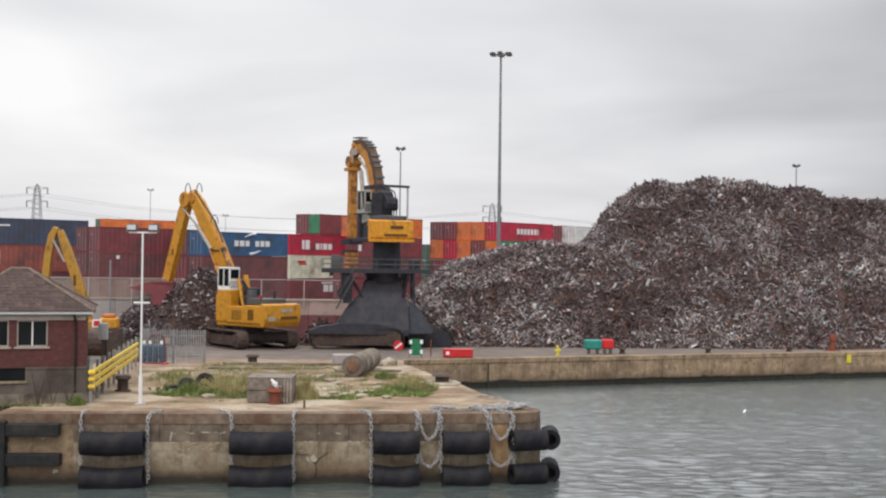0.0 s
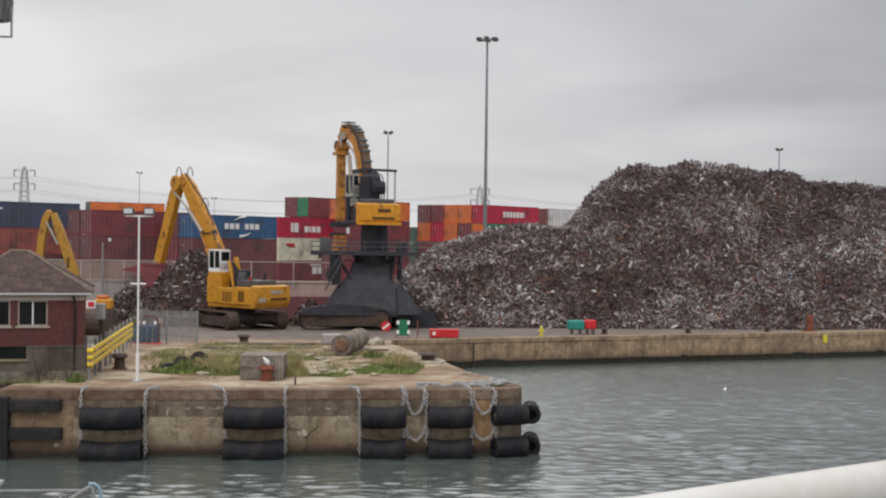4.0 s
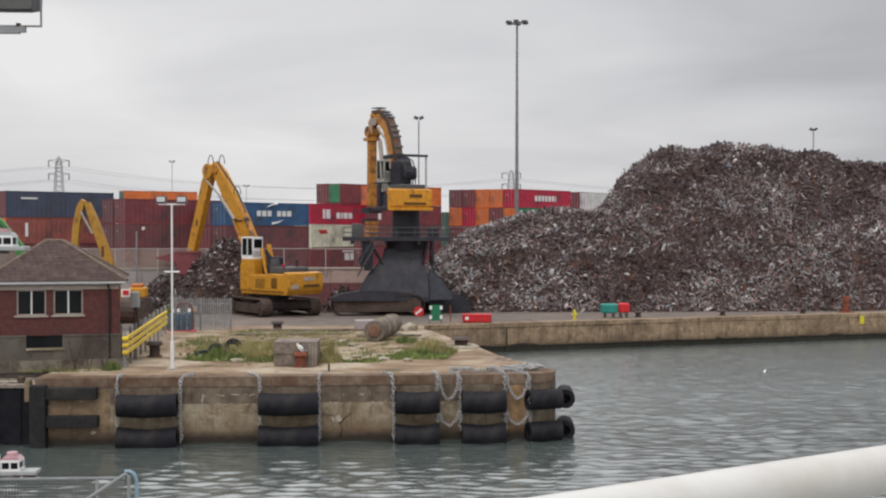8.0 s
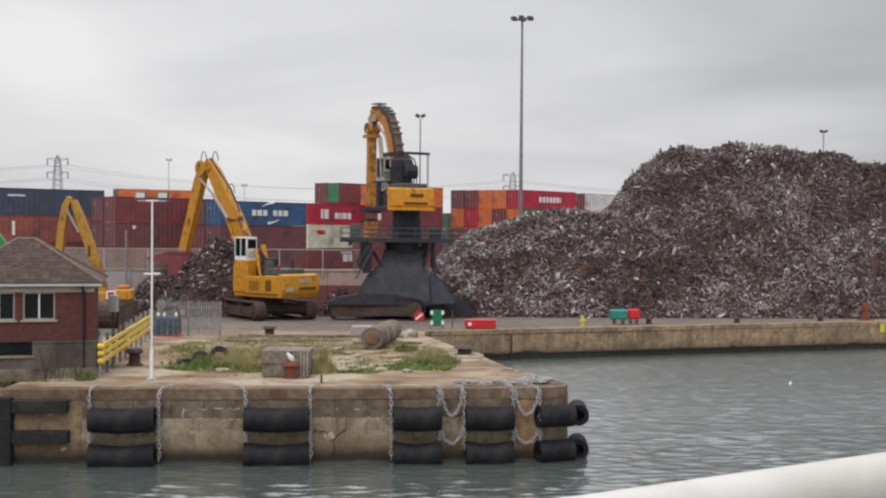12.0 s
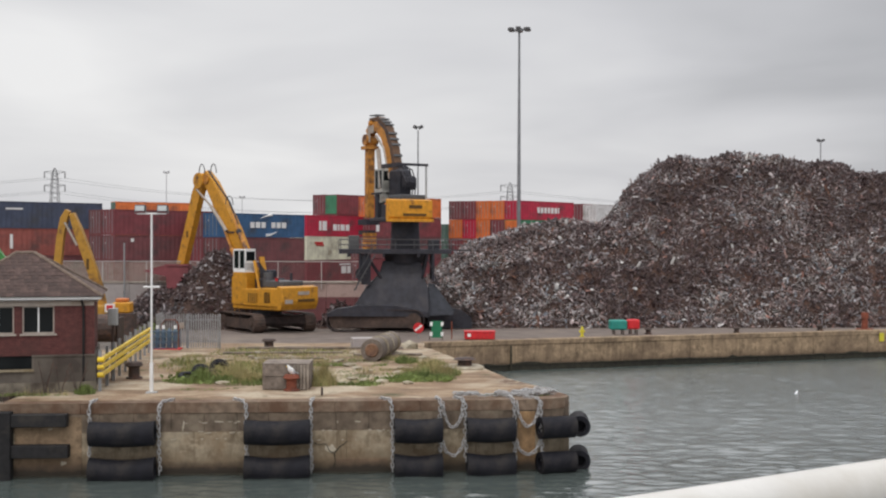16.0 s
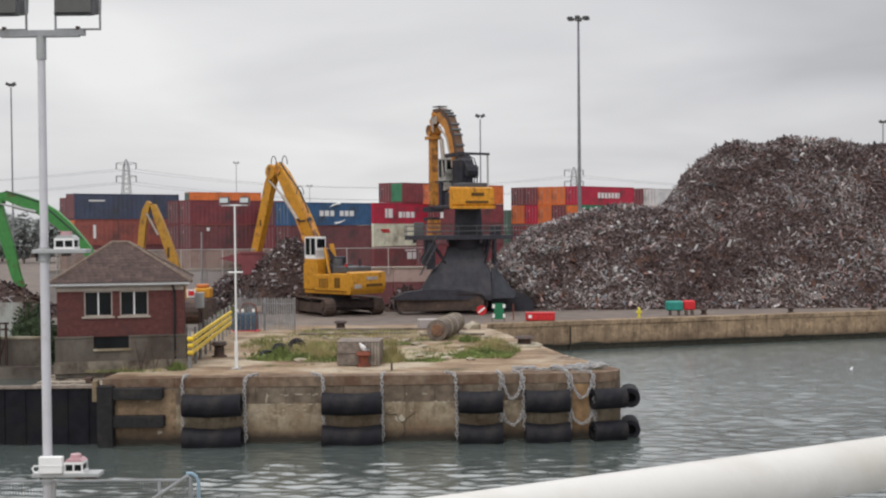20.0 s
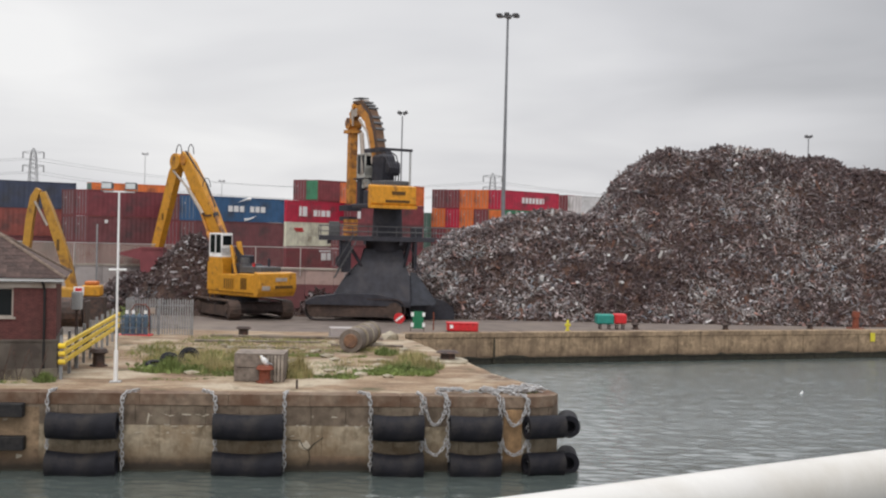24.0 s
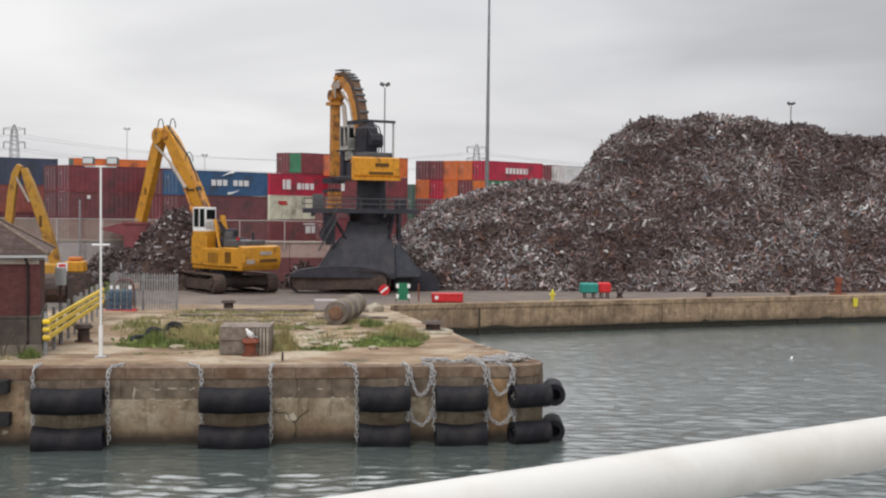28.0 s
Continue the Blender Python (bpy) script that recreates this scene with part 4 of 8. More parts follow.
    part("cab_skirt", boxes((1.5, 2.8, -0.1, 1.0, 11.1, 11.98)), M["cab_grey"], up, "pale grey box below the cab", 0.04)
    for k, (y, z, r) in enumerate(((-0.75, 12.4, 0.42), (-0.95, 13.2, 0.36), (-0.55, 13.9, 0.34))):
        part("hose_reel", bars(((0.2, y - 0.25, z), (0.2, y + 0.25, z), r, r, 14)), M["black_steel"], up)
    for k in range(5):
        bm = bmesh.new()
        y0 = -1.0 + 0.28 * k
        tube(bm, [(-0.9, y0, 11.6), (-1.1 - 0.1 * k, y0, 12.8), (-0.5, y0, 13.9), (0.6, y0 * 0.5, 14.6)], 0.055, 6)
        part("hose", bm, M["black_steel"], up)
    part("cab_frame", boxes((1.2, 3.1, 0.45, 0.55, 11.85, 12.0), (1.2, 3.1, 1.15, 1.25, 11.85, 12.0)), M["black_steel"], up)
    bm = bmesh.new()
    path = [(0.4, 11.0), (0.85, 13.4), (1.6, 15.7), (2.55, 17.25), (3.9, 18.1), (5.1, 18.15), (5.9, 17.6)]
    ribbon(bm, path, [0.44, 0.46, 0.46, 0.45, 0.42, 0.36, 0.3], -0.42, 0.36)
    boom = part("boom", bm, M["old_yellow"], up, "weathered yellow goose-neck boom", 0.05)
    for k in range(16):
        f = k / 15 * 5
        i = min(int(f), 4)
        p, q = Vector(path[i]), Vector(path[i + 1])
        c_ = p.lerp(q, f - i)
        d = (q - p).normalized()
        bm = bmesh.new()
        box(bm, -0.1, 0.1, -0.46, 0.40, 0.0, 0.1, Matrix.Translation((c_.x - d.y * 0.92, 0, c_.y + d.x * 0.92)) @ Matrix.Rotation(-math.atan2(d.y, d.x), 4, "Y"))
        part("rung", bm, M["dark_grey"], boom)
    bm = bmesh.new()
    tube(bm, [(x - 0.45, 0.3, z + 0.35) for x, z in path[:5]], 0.09, 6)
    part("hose", bm, M["black_steel"], boom)
    bm = bmesh.new()
    tray = []
    for k in range(6):
        d = (Vector(path[min(k + 1, 6)]) - Vector(path[max(k - 1, 0)])).normalized()
        tray.append((path[k][0] - d.y * 0.66, path[k][1] + d.x * 0.66))
    ribbon(bm, tray, [0.26, 0.28, 0.28, 0.24, 0.18, 0.12], -0.36, 0.36)
    part("cable_tray", bm, M["brown_steel"], boom, "rust-brown cable tray along the boom's back")
    part("boom_rib", bars(((1.2, 0.38, 13.2), (2.3, 0.38, 16.0), 0.1, 0.1, 8), ((2.3, 0.38, 16.0), (3.9, 0.38, 17.2), 0.1, 0.1, 8)), M["cream_trim"], boom, "pale worn boom edge")
    part("boom_head", bars(((5.75, -0.6, 16.95), (5.75, 0.6, 16.95), 0.52, 0.52, 14), ((5.0, -0.5, 18.4), (5.0, 0.5, 18.4), 0.24)), M["old_yellow"], boom)
    part("worn_plate", boxes((4.3, 5.5, 0.37, 0.43, 17.5, 18.2), (5.0, 5.7, 0.37, 0.43, 16.7, 17.5)), M["cream_trim"], boom, "pale worn plates at the boom's head")
    part("boom_cylinder", bars(((1.6, 0.8, 11.2), (2.6, 0.8, 15.9), 0.2)), M["cream_trim"], boom)
    bm = bmesh.new()
    ribbon(bm, [(5.7, 17.4), (5.85, 16.0), (5.9, 12.5), (5.95, 9.8)], [0.32, 0.36, 0.36, 0.32], -0.33, 0.33)
    stick = part("stick", bm, M["old_yellow"], up, "upright yellow dipper stick", 0.05)
    part("stick_collar", boxes((5.25, 6.5, -0.6, 0.6, 16.1, 16.4)), M["old_yellow"], stick)
    part("grab_joint", boxes((5.2, 6.9, -0.7, 0.7, 9.2, 9.7), (5.5, 7.4, -0.4, 0.4, 8.3, 8.7)), M["black_steel"], stick)
    for k in range(4):
        part("grab_tine", boxes((5.45, 6.35, -0.5, 0.5, 6.9 + 0.42 * k, 7.2 + 0.42 * k)), M["old_yellow"], stick)
    return t


pylon_crane()


M["dull_yellow"] = paint("dull_machine_yellow", (0.42, 0.22, 0.03), 0.3, 0.5)


def rear_handler():
    t = thing("yellow_handler", "yellow material handler mostly hidden behind the brick hut", "excavator", pose(-27.5, 101.0, YARD_Z))
    bm = bmesh.new()
    ribbon(bm, [(4.75, 2.0), (4.3, 4.0), (3.9, 5.3), (3.32, 7.0), (2.7, 8.7), (2.25, 9.95)], [0.36, 0.38, 0.38, 0.36, 0.32, 0.22], -0.4, 0.4)
    part("boom", bm, M["dull_yellow"], t, "", 0.04)
    bm = bmesh.new()
    ribbon(bm, [(1.95, 10.2), (1.6, 9.5), (1.32, 7.9), (1.12, 5.95), (0.95, 3.2)], [0.2, 0.27, 0.29, 0.28, 0.26], -0.35, 0.35)
    part("stick", bm, M["dull_yellow"], t, "", 0.04)
    part("boom_cylinder", bars(((2.75, -0.45, 7.3), (1.75, -0.45, 9.2), 0.1)), M["cream_trim"], t)
    part("boom_mark", boxes((3.5, 3.72, -0.43, -0.4, 5.3, 6.2)), M["dark_letter"], t)
    part("upper_body", boxes((3.0, 5.6, -1.6, 1.6, 1.2, 2.4)), M["dull_yellow"], t, "", 0.08)
    for y in (-1.5, 1.5):
        track_unit(t, pose(4.2, y, 0), 5.0, 1.2, 0.7)


def green_handler():
    t = thing("green_handler", "lime green material handler with a wide arched boom", "excavator", pose(-44.0, 108.0, YARD_Z))
    bm = bmesh.new()
    ribbon(bm, [(2.1, 10.3), (2.65, 10.9), (3.4, 11.05), (4.6, 10.65), (6.4, 9.95), (7.7, 9.15), (9.0, 8.0), (10.05, 6.85), (10.85, 5.9), (11.6, 4.4)], [0.36, 0.42, 0.46, 0.55, 0.62, 0.62, 0.56, 0.5, 0.44, 0.36], -0.3, 0.3)
    part("boom", bm, M["lime"], t, "lime green arched boom")
    bm = bmesh.new()
    ribbon(bm, [(2.4, 10.7), (2.9, 8.4), (3.45, 6.3), (4.15, 3.55), (4.65, 2.4)], [0.42, 0.5, 0.5, 0.42, 0.3], -0.28, 0.28)
    part("stick", bm, M["lime"], t)
    part("arm_joint", bars(((2.6, -0.45, 10.55), (2.6, 0.45, 10.55), 0.5, 0.5, 14)), M["lime"], t)
    part("boom_hose", bars(((3.4, -0.32, 11.5), (6.6, -0.32, 10.4), 0.06), ((6.6, -0.32, 10.4), (10.4, -0.32, 7.0), 0.06)), M["black_steel"], t)
    part("boom_cylinder", bars(((2.9, -0.4, 10.3), (4.2, -0.4, 10.0), 0.09), ((4.2, -0.4, 10.0), (6.2, -0.4, 9.5), 0.16)), M["grey_paint"], t)
    part("upper_body", boxes((10.2, 14.0, -1.5, 1.5, 1.3, 3.3)), M["lime"], t, "", 0.08)
    part("cab", boxes((11.0, 12.4, -1.3, -0.3, 3.3, 3.9)), M["glass"], t)
    for y in (-1.5, 1.5):
        track_unit(t, pose(12.0, y, 0), 5.0, 1.3, 0.7)
    # its grab heap
    small_heap("scrap_mound", "low brown heap of mixed scrap metal", -47.0, -34.0, 99.0, 112.0, lambda x, y: 3.3 * math.exp(-((x + 41) / 4.5) ** 2 - ((y - 106) / 4) ** 2) - 0.1, 1700, 7, 0.15, 0.45, "rust_scrap")


# ---- scrap heaps ----
def scrap_bits(rng, place, count, lo, hi, sheets=0.84, tilt=0.5):
    """Vertices and faces of crumpled sheets, bars and tubes at places given by place(rng) as (point, normal)."""
    verts, faces = [], []
    for _ in range(count):
        p, nrm = place(rng)
        kind = rng.random()
        size = rng.uniform(lo, hi) * (0.7 + 1.3 * rng.random() ** 3)
        q = nrm.to_track_quat("Z", "Y").to_matrix().to_4x4()
        m = Matrix.Translation(p) @ q @ Euler((rng.gauss(0, tilt), rng.gauss(0, tilt), rng.uniform(0, 6.3))).to_matrix().to_4x4()
        base = len(verts)
        if kind < sheets:
            w, l, t = size * rng.uniform(0.2, 0.65), size * rng.uniform(1.0, 1.8), rng.uniform(0.02, 0.06)
            b = rng.uniform(-0.35, 0.35) * size
            pts = []
            for x in (-0.5, rng.uniform(-0.2, 0.2), 0.5):
                for y in (-0.5, 0.5):
                    pts.append((x * l + rng.uniform(-0.1, 0.1) * l, y * w * rng.uniform(0.6, 1.15), b * (1 - abs(x) * 2) + rng.uniform(-0.06, 0.06) * size))
            for z in (0, -t):
                verts += [tuple(m @ Vector((x, y, h + z))) for x, y, h in pts]
            faces += [[base + i for i in f] for f in ((0, 2, 3, 1), (2, 4, 5, 3), (7, 9, 8, 6), (9, 11, 10, 8), (0, 6, 8, 2), (2, 8, 10, 4), (1, 3, 9, 7), (3, 5, 11, 9), (0, 1, 7, 6), (4, 10, 11, 5))]
        else:
            l, w, t = size * rng.uniform(1.2, 2.6), size * rng.uniform(0.07, 0.2), size * rng.uniform(0.05, 0.18)
            b = rng.uniform(-0.2, 0.2) * l
            for x, k in ((-0.5, 0), (0, b), (0.5, 0)):
                for y, z in ((-w, -t), (w, -t), (w, t), (-w, t)):
                    verts.append(tuple(m @ Vector((x * l, y + k, z))))
            for s in (0, 4):
                faces += [[base + s + a, base + s + (a + 1) % 4, base + s + 4 + (a + 1) % 4, base + s + 4 + a] for a in range(4)]
            faces += [[base + 3, base + 2, base + 1, base], [base + 8, base + 9, base + 10, base + 11]]
    return verts, faces


def small_heap(name, label, x0, x1, y0, y1, height, count, seed, lo=0.3, hi=0.8, metal="dark_scrap"):
    rng = random.Random(seed)

    def place(r):
        while True:
            x, y = r.uniform(x0, x1), r.uniform(y0, y1)
            h = height(x, y)
            if h > 0.15:
                n = Vector((height(x - 0.4, y) - height(x + 0.4, y), height(x, y - 0.4) - height(x, y + 0.4), 0.8)).normalized()
                return Vector((x, y, h - 0.05)), n

    v, f = scrap_bits(rng, place, count, lo, hi)
    me = bpy.data.meshes.new("loose_scrap")
    me.from_pydata(v, [], f)
    me.materials.append(M[metal])
    t = thing(name, label, "scrap heap", pose(0, 0, YARD_Z))
    ob = new("loose_scrap", me)
    ob.parent = t
    tagged(ob, "tangled scrap pieces", kind="stuff")
    bm = bmesh.new()
    nx, ny = int((x1 - x0) / 0.8), int((y1 - y0) / 0.8)
    g = [[bm.verts.new((x0 + i * (x1 - x0) / nx, y0 + j * (y1 - y0) / ny, height(x0 + i * (x1 - x0) / nx, y0 + j * (y1 - y0) / ny) - 0.12)) for i in range(nx + 1)] for j in range(ny + 1)]
    for j in range(ny):
        for i in range(nx):
            bm.faces.new((g[j][i], g[j][i + 1], g[j + 1][i + 1], g[j + 1][i]))
    part("mound", bm, M["mound"], t, smooth=True)


def rough(x, y, k=0.35):
    return k * (noise.noise((x * 0.33, y * 0.33, 1)) + 0.6 * noise.noise((x * 0.9, y * 0.9, 5)))


def ramp(x, a, b):
    t = min(1.0, max(0.0, (x - a) / (b - a)))
    return t * t * (3 - 2 * t)


def great_heap_height(x, y):
    """A long steep bank: a low shoulder to the left, a high flat-topped mass to the right."""
    foot = 106.3 - 0.5 * ramp(x, 8, 14) + 0.35 * noise.noise((x * 0.25, 0, 9))
    d = y - foot
    crest = np.interp(x - 0.45 * ramp(x, 22.0, 26.0) * (1 - ramp(x, 34.0, 40.0)), [4.5, 6.3, 7.1, 9.75, 12.4, 15.2, 18.4, 20.5, 22.6, 24.0, 25.2, 26.7, 28.7, 30.2, 32.0, 37.0, 40.1, 42.9, 45.6, 49.6, 50.4, 51.2, 58.0, 75.0, 90.0],
                      [2.4, 4.5, 5.5, 7.2, 8.1, 9.2, 9.75, 9.8, 9.3, 9.5, 10.9, 13.3, 15.0, 16.5, 16.8, 17.3, 17.2, 16.8, 16.5, 16.3, 15.9, 15.1, 14.8, 12.0, 2.0])
    slope = 0.86 * d
    back = 0.9 * (146.0 - y)
    soft = 1.2
    h = min(slope, crest, back)
    if abs(slope - crest) < soft and back > crest:
        h -= 0.25 * (soft - abs(slope - crest)) ** 2 / soft
    return max(-0.2, h - 0.15 + (rough(x, y, 0.6) if h > 0.3 else 0))


def great_heap():
    t = thing("scrap_heap", "huge steep heap of rust-brown and grey shredded scrap metal", "scrap heap", pose(0, 0, YARD_Z))
    rng = random.Random(11)
    bm = bmesh.new()
    xs, ys = [4.0 + 0.8 * i for i in range(108)], [105.0 + 0.8 * j for j in range(54)]
    g = [[bm.verts.new((x, y, great_heap_height(x, y) - 0.15)) for x in xs] for y in ys]
    for a, b in zip(g, g[1:]):
        for i in range(len(xs) - 1):
            bm.faces.new((a[i], a[i + 1], b[i + 1], b[i]))
    part("mound", bm, M["mound"], t, "packed rusty fines under the loose metal", smooth=True)

    def place(r, x0=4.6, x1=62.0):
        while True:
            x, y = r.uniform(x0, x1), 106.0 + 25 * r.random()
            h = great_heap_height(x, y)
            if h > 0.05:
                n = Vector((great_heap_height(x - 0.5, y) - great_heap_height(x + 0.5, y), great_heap_height(x, y - 0.5) - great_heap_height(x, y + 0.5), 1.0)).normalized()
                return Vector((x, y, h - 0.16)) + n * r.uniform(0, 0.42) ** 1.3, n

    v, f = scrap_bits(rng, place, 62000, 0.12, 0.30, 0.84, 0.75)
    me = bpy.data.meshes.new("loose_scrap")
    me.from_pydata(v, [], f)
    me.materials.append(M["scrap"])
    ob = new("loose_scrap", me)
    ob.parent = t
    tagged(ob, "tangled shredded metal sheets, bars and pipes", kind="stuff")
    # larger pale and coloured sheets that can be picked out singly
    one = random.Random(5)
    meshes = []
    for k in range(12):
        v, f = scrap_bits(random.Random(100 + k), lambda r: (Vector((0, 0, 0)), Vector((0, 0, 1))), 1, 0.3, 0.5, 1.0)
        me = bpy.data.meshes.new("scrap_sheet")
        me.from_pydata(v, [], f)
        me.materials.append(M[("loose_white", "loose_grey", "loose_grey", "loose_rust", "loose_white", "loose_blue", "loose_grey", "loose_rust", "loose_grey", "loose_white", "loose_dark", "loose_rust")[k]])
        meshes.append(me)
    for k in range(290):
        p, n = place(one, 5.0, 48.0)
        piece("scrap_sheet", one.choice(meshes), t, Matrix.Translation(p + n * 0.1) @ n.to_track_quat("Z", "Y").to_matrix().to_4x4() @ Matrix.Rotation(one.uniform(0, 6.3), 4, "Z"))


M["loose_white"] = surface("pale_sheet_metal", (0.52, 0.51, 0.49), 0.5, 0, (3.0, 0.2), ((0.25, 0.2, 0.17), 2.0, 0.3), vary=0.35)
M["loose_grey"] = surface("grey_sheet_metal", (0.27, 0.27, 0.275), 0.5, 0.2, (3.0, 0.25), ((0.14, 0.1, 0.08), 2.0, 0.4), vary=0.45)
M["loose_rust"] = surface("rusty_sheet_metal", (0.15, 0.07, 0.045), 0.8, 0, (3.0, 0.35), vary=0.4)
M["loose_blue"] = surface("blue_sheet_metal", (0.18, 0.21, 0.25), 0.55, 0, (3.0, 0.2), vary=0.4)
M["loose_dark"] = surface("dark_sheet_metal", (0.04, 0.04, 0.045), 0.6, 0, (3.0, 0.2), vary=0.4)
great_heap()


def small_heap_height(x, y):
    r = np.interp(x, (-26.0, -24.0, -22.3, -21.0, -18.0, -16.6, -15.3, -14.0, -12.5, -11.0, -9.8), (0.0, 0.8, 2.0, 2.8, 3.4, 5.0, 6.7, 7.0, 5.2, 2.4, 0.0))
    r *= max(0.0, 1 - ((y - 110.2) / 5.6) ** 2) ** 1.2
    return r + (rough(x, y, 0.7) if r > 0.4 else -0.1)


rear_handler()
green_handler()
small_heap("small_scrap_heap", "small pointed heap of dark scrap beside the yellow handler", -27.0, -9.5, 102.0, 116.0, small_heap_height, 9500, 3, 0.1, 0.36)
small_heap("scrap_litter", "small pile of scrap beside the crane's track", -5.4, -1.6, 106.0, 110.0, lambda x, y: 2.4 * math.exp(-((x + 3.4) / 1.5) ** 2 - ((y - 108) / 1.4) ** 2) - 0.1, 220, 9, 0.25, 0.6)


# ---- containers ----
CL, CW, CH = 12.19, 2.44, 2.59
E40 = 40.0


def container_mesh(colour):
    """A steel box with corrugated sides, corner posts and rails: x along, y into the depth, front long side at y = 0."""
    bm = bmesh.new()
    n = 44
    for y, s in ((0.05, 1), (CW - 0.05, -1)):
        prev = None
        for k in range(2 * n + 1):
            x = 0.14 + (CL - 0.28) * k / (2 * n)
            yy = y + s * (0.0 if (k // 2) % 2 else 0.022)
            row = [bm.verts.new((x, yy, 0.15)), bm.verts.new((x, yy, CH - 0.1))]
            if prev:
                bm.faces.new((prev[0], row[0], row[1], prev[1]))
            prev = row
    for x in (0.04, CL - 0.08):
        box(bm, x, x + 0.04, 0.12, CW - 0.12, 0.12, CH - 0.1)
    for x in (0.0, CL - 0.14):
        for y in (0.0, CW - 0.14):
            box(bm, x, x + 0.14, y, y + 0.14, 0.0, CH)
    for y in (0.02, CW - 0.12):
        box(bm, 0.14, CL - 0.14, y, y + 0.1, 0.02, 0.17)
        box(bm, 0.14, CL - 0.14, y, y + 0.1, CH - 0.12, CH - 0.02)
    for x in (0.02, CL - 0.12):
        box(bm, x, x + 0.1, 0.14, CW - 0.14, 0.02, 0.17)
        box(bm, x, x + 0.1, 0.14, CW - 0.14, CH - 0.12, CH - 0.02)
    box(bm, 0.1, CL - 0.1, 0.1, CW - 0.1, CH - 0.06, CH - 0.03)
    return mesh_of("body", bm, M["c_" + colour])


CONTAINER_MESH = {k: container_mesh(k) for k in CONTAINER_COLOURS}
DOOR_BAR = mesh_of("lock_bar", bars(((0.015, 0.4, 0.2), (0.015, 0.4, CH - 0.15), 0.03, 0.03, 6), ((0.015, 0.95, 0.2), (0.015, 0.95, CH - 0.15), 0.03, 0.03, 6), ((0.015, 1.5, 0.2), (0.015, 1.5, CH - 0.15), 0.03, 0.03, 6),
                                    ((0.015, 2.05, 0.2), (0.015, 2.05, CH - 0.15), 0.03, 0.03, 6)), M["galvanised"])
DOOR_PLATE = mesh_of("marking_plate", boxes((-0.005, 0.03, 1.5, 1.72, 1.72, 1.86)), M["grey_letter"])


def container(colour, x, y, z, deg=E40, doors=True, h=CH, end=None):
    """A 40-foot container of height h; x, y, z is its near lower corner, from which the long side runs at deg degrees. end: the colour of its doors."""
    t = thing("shipping_container", "%s corrugated steel shipping container stacked in a yard" % colour.replace("_", " ").replace("rust", "rust red"), "container", pose(x, y, z, 0, 0, deg), "stacked shipping containers")
    tall = Matrix.Diagonal((1, 1, h / CH, 1))
    piece("body", CONTAINER_MESH[colour], t, tall)
    if end:
        part("door", boxes((-0.03, 0.02, 0.1, CW - 0.1, 0.12, h - 0.1)), M["c_" + end], t, "%s end doors" % end.replace("_", " "))
    if doors:
        piece("lock_bar", DOOR_BAR, t, tall)
        piece("marking_plate", DOOR_PLATE, t, tall)
    return t


def column(x, y, colours, deg=E40, top=13.06, heights=None, ends=None):
    """A stack given from the ground up, whose uppermost roof is at the height top."""
    heights = heights or [(top - STACK_Z) / len(colours)] * len(colours)
    z, out = top - sum(heights), []
    for k, (c, h) in enumerate(zip(colours, heights)):
        out.append(container(c, x, y, z, deg, True, h, (ends or {}).get(k)))
        z += h
    return out


def plain_mark(parent, x, z, height, widths, gap=0.14, material="white_letter"):
    """A line of plain upright bars on a container's long side."""
    x -= (sum(widths) + gap * (len(widths) - 1)) / 2
    for w in widths:
        part("mark_bar", boxes((x, x + w, -0.014, 0.03, z - height / 2, z + height / 2)), M[material], parent)
        x += w + gap


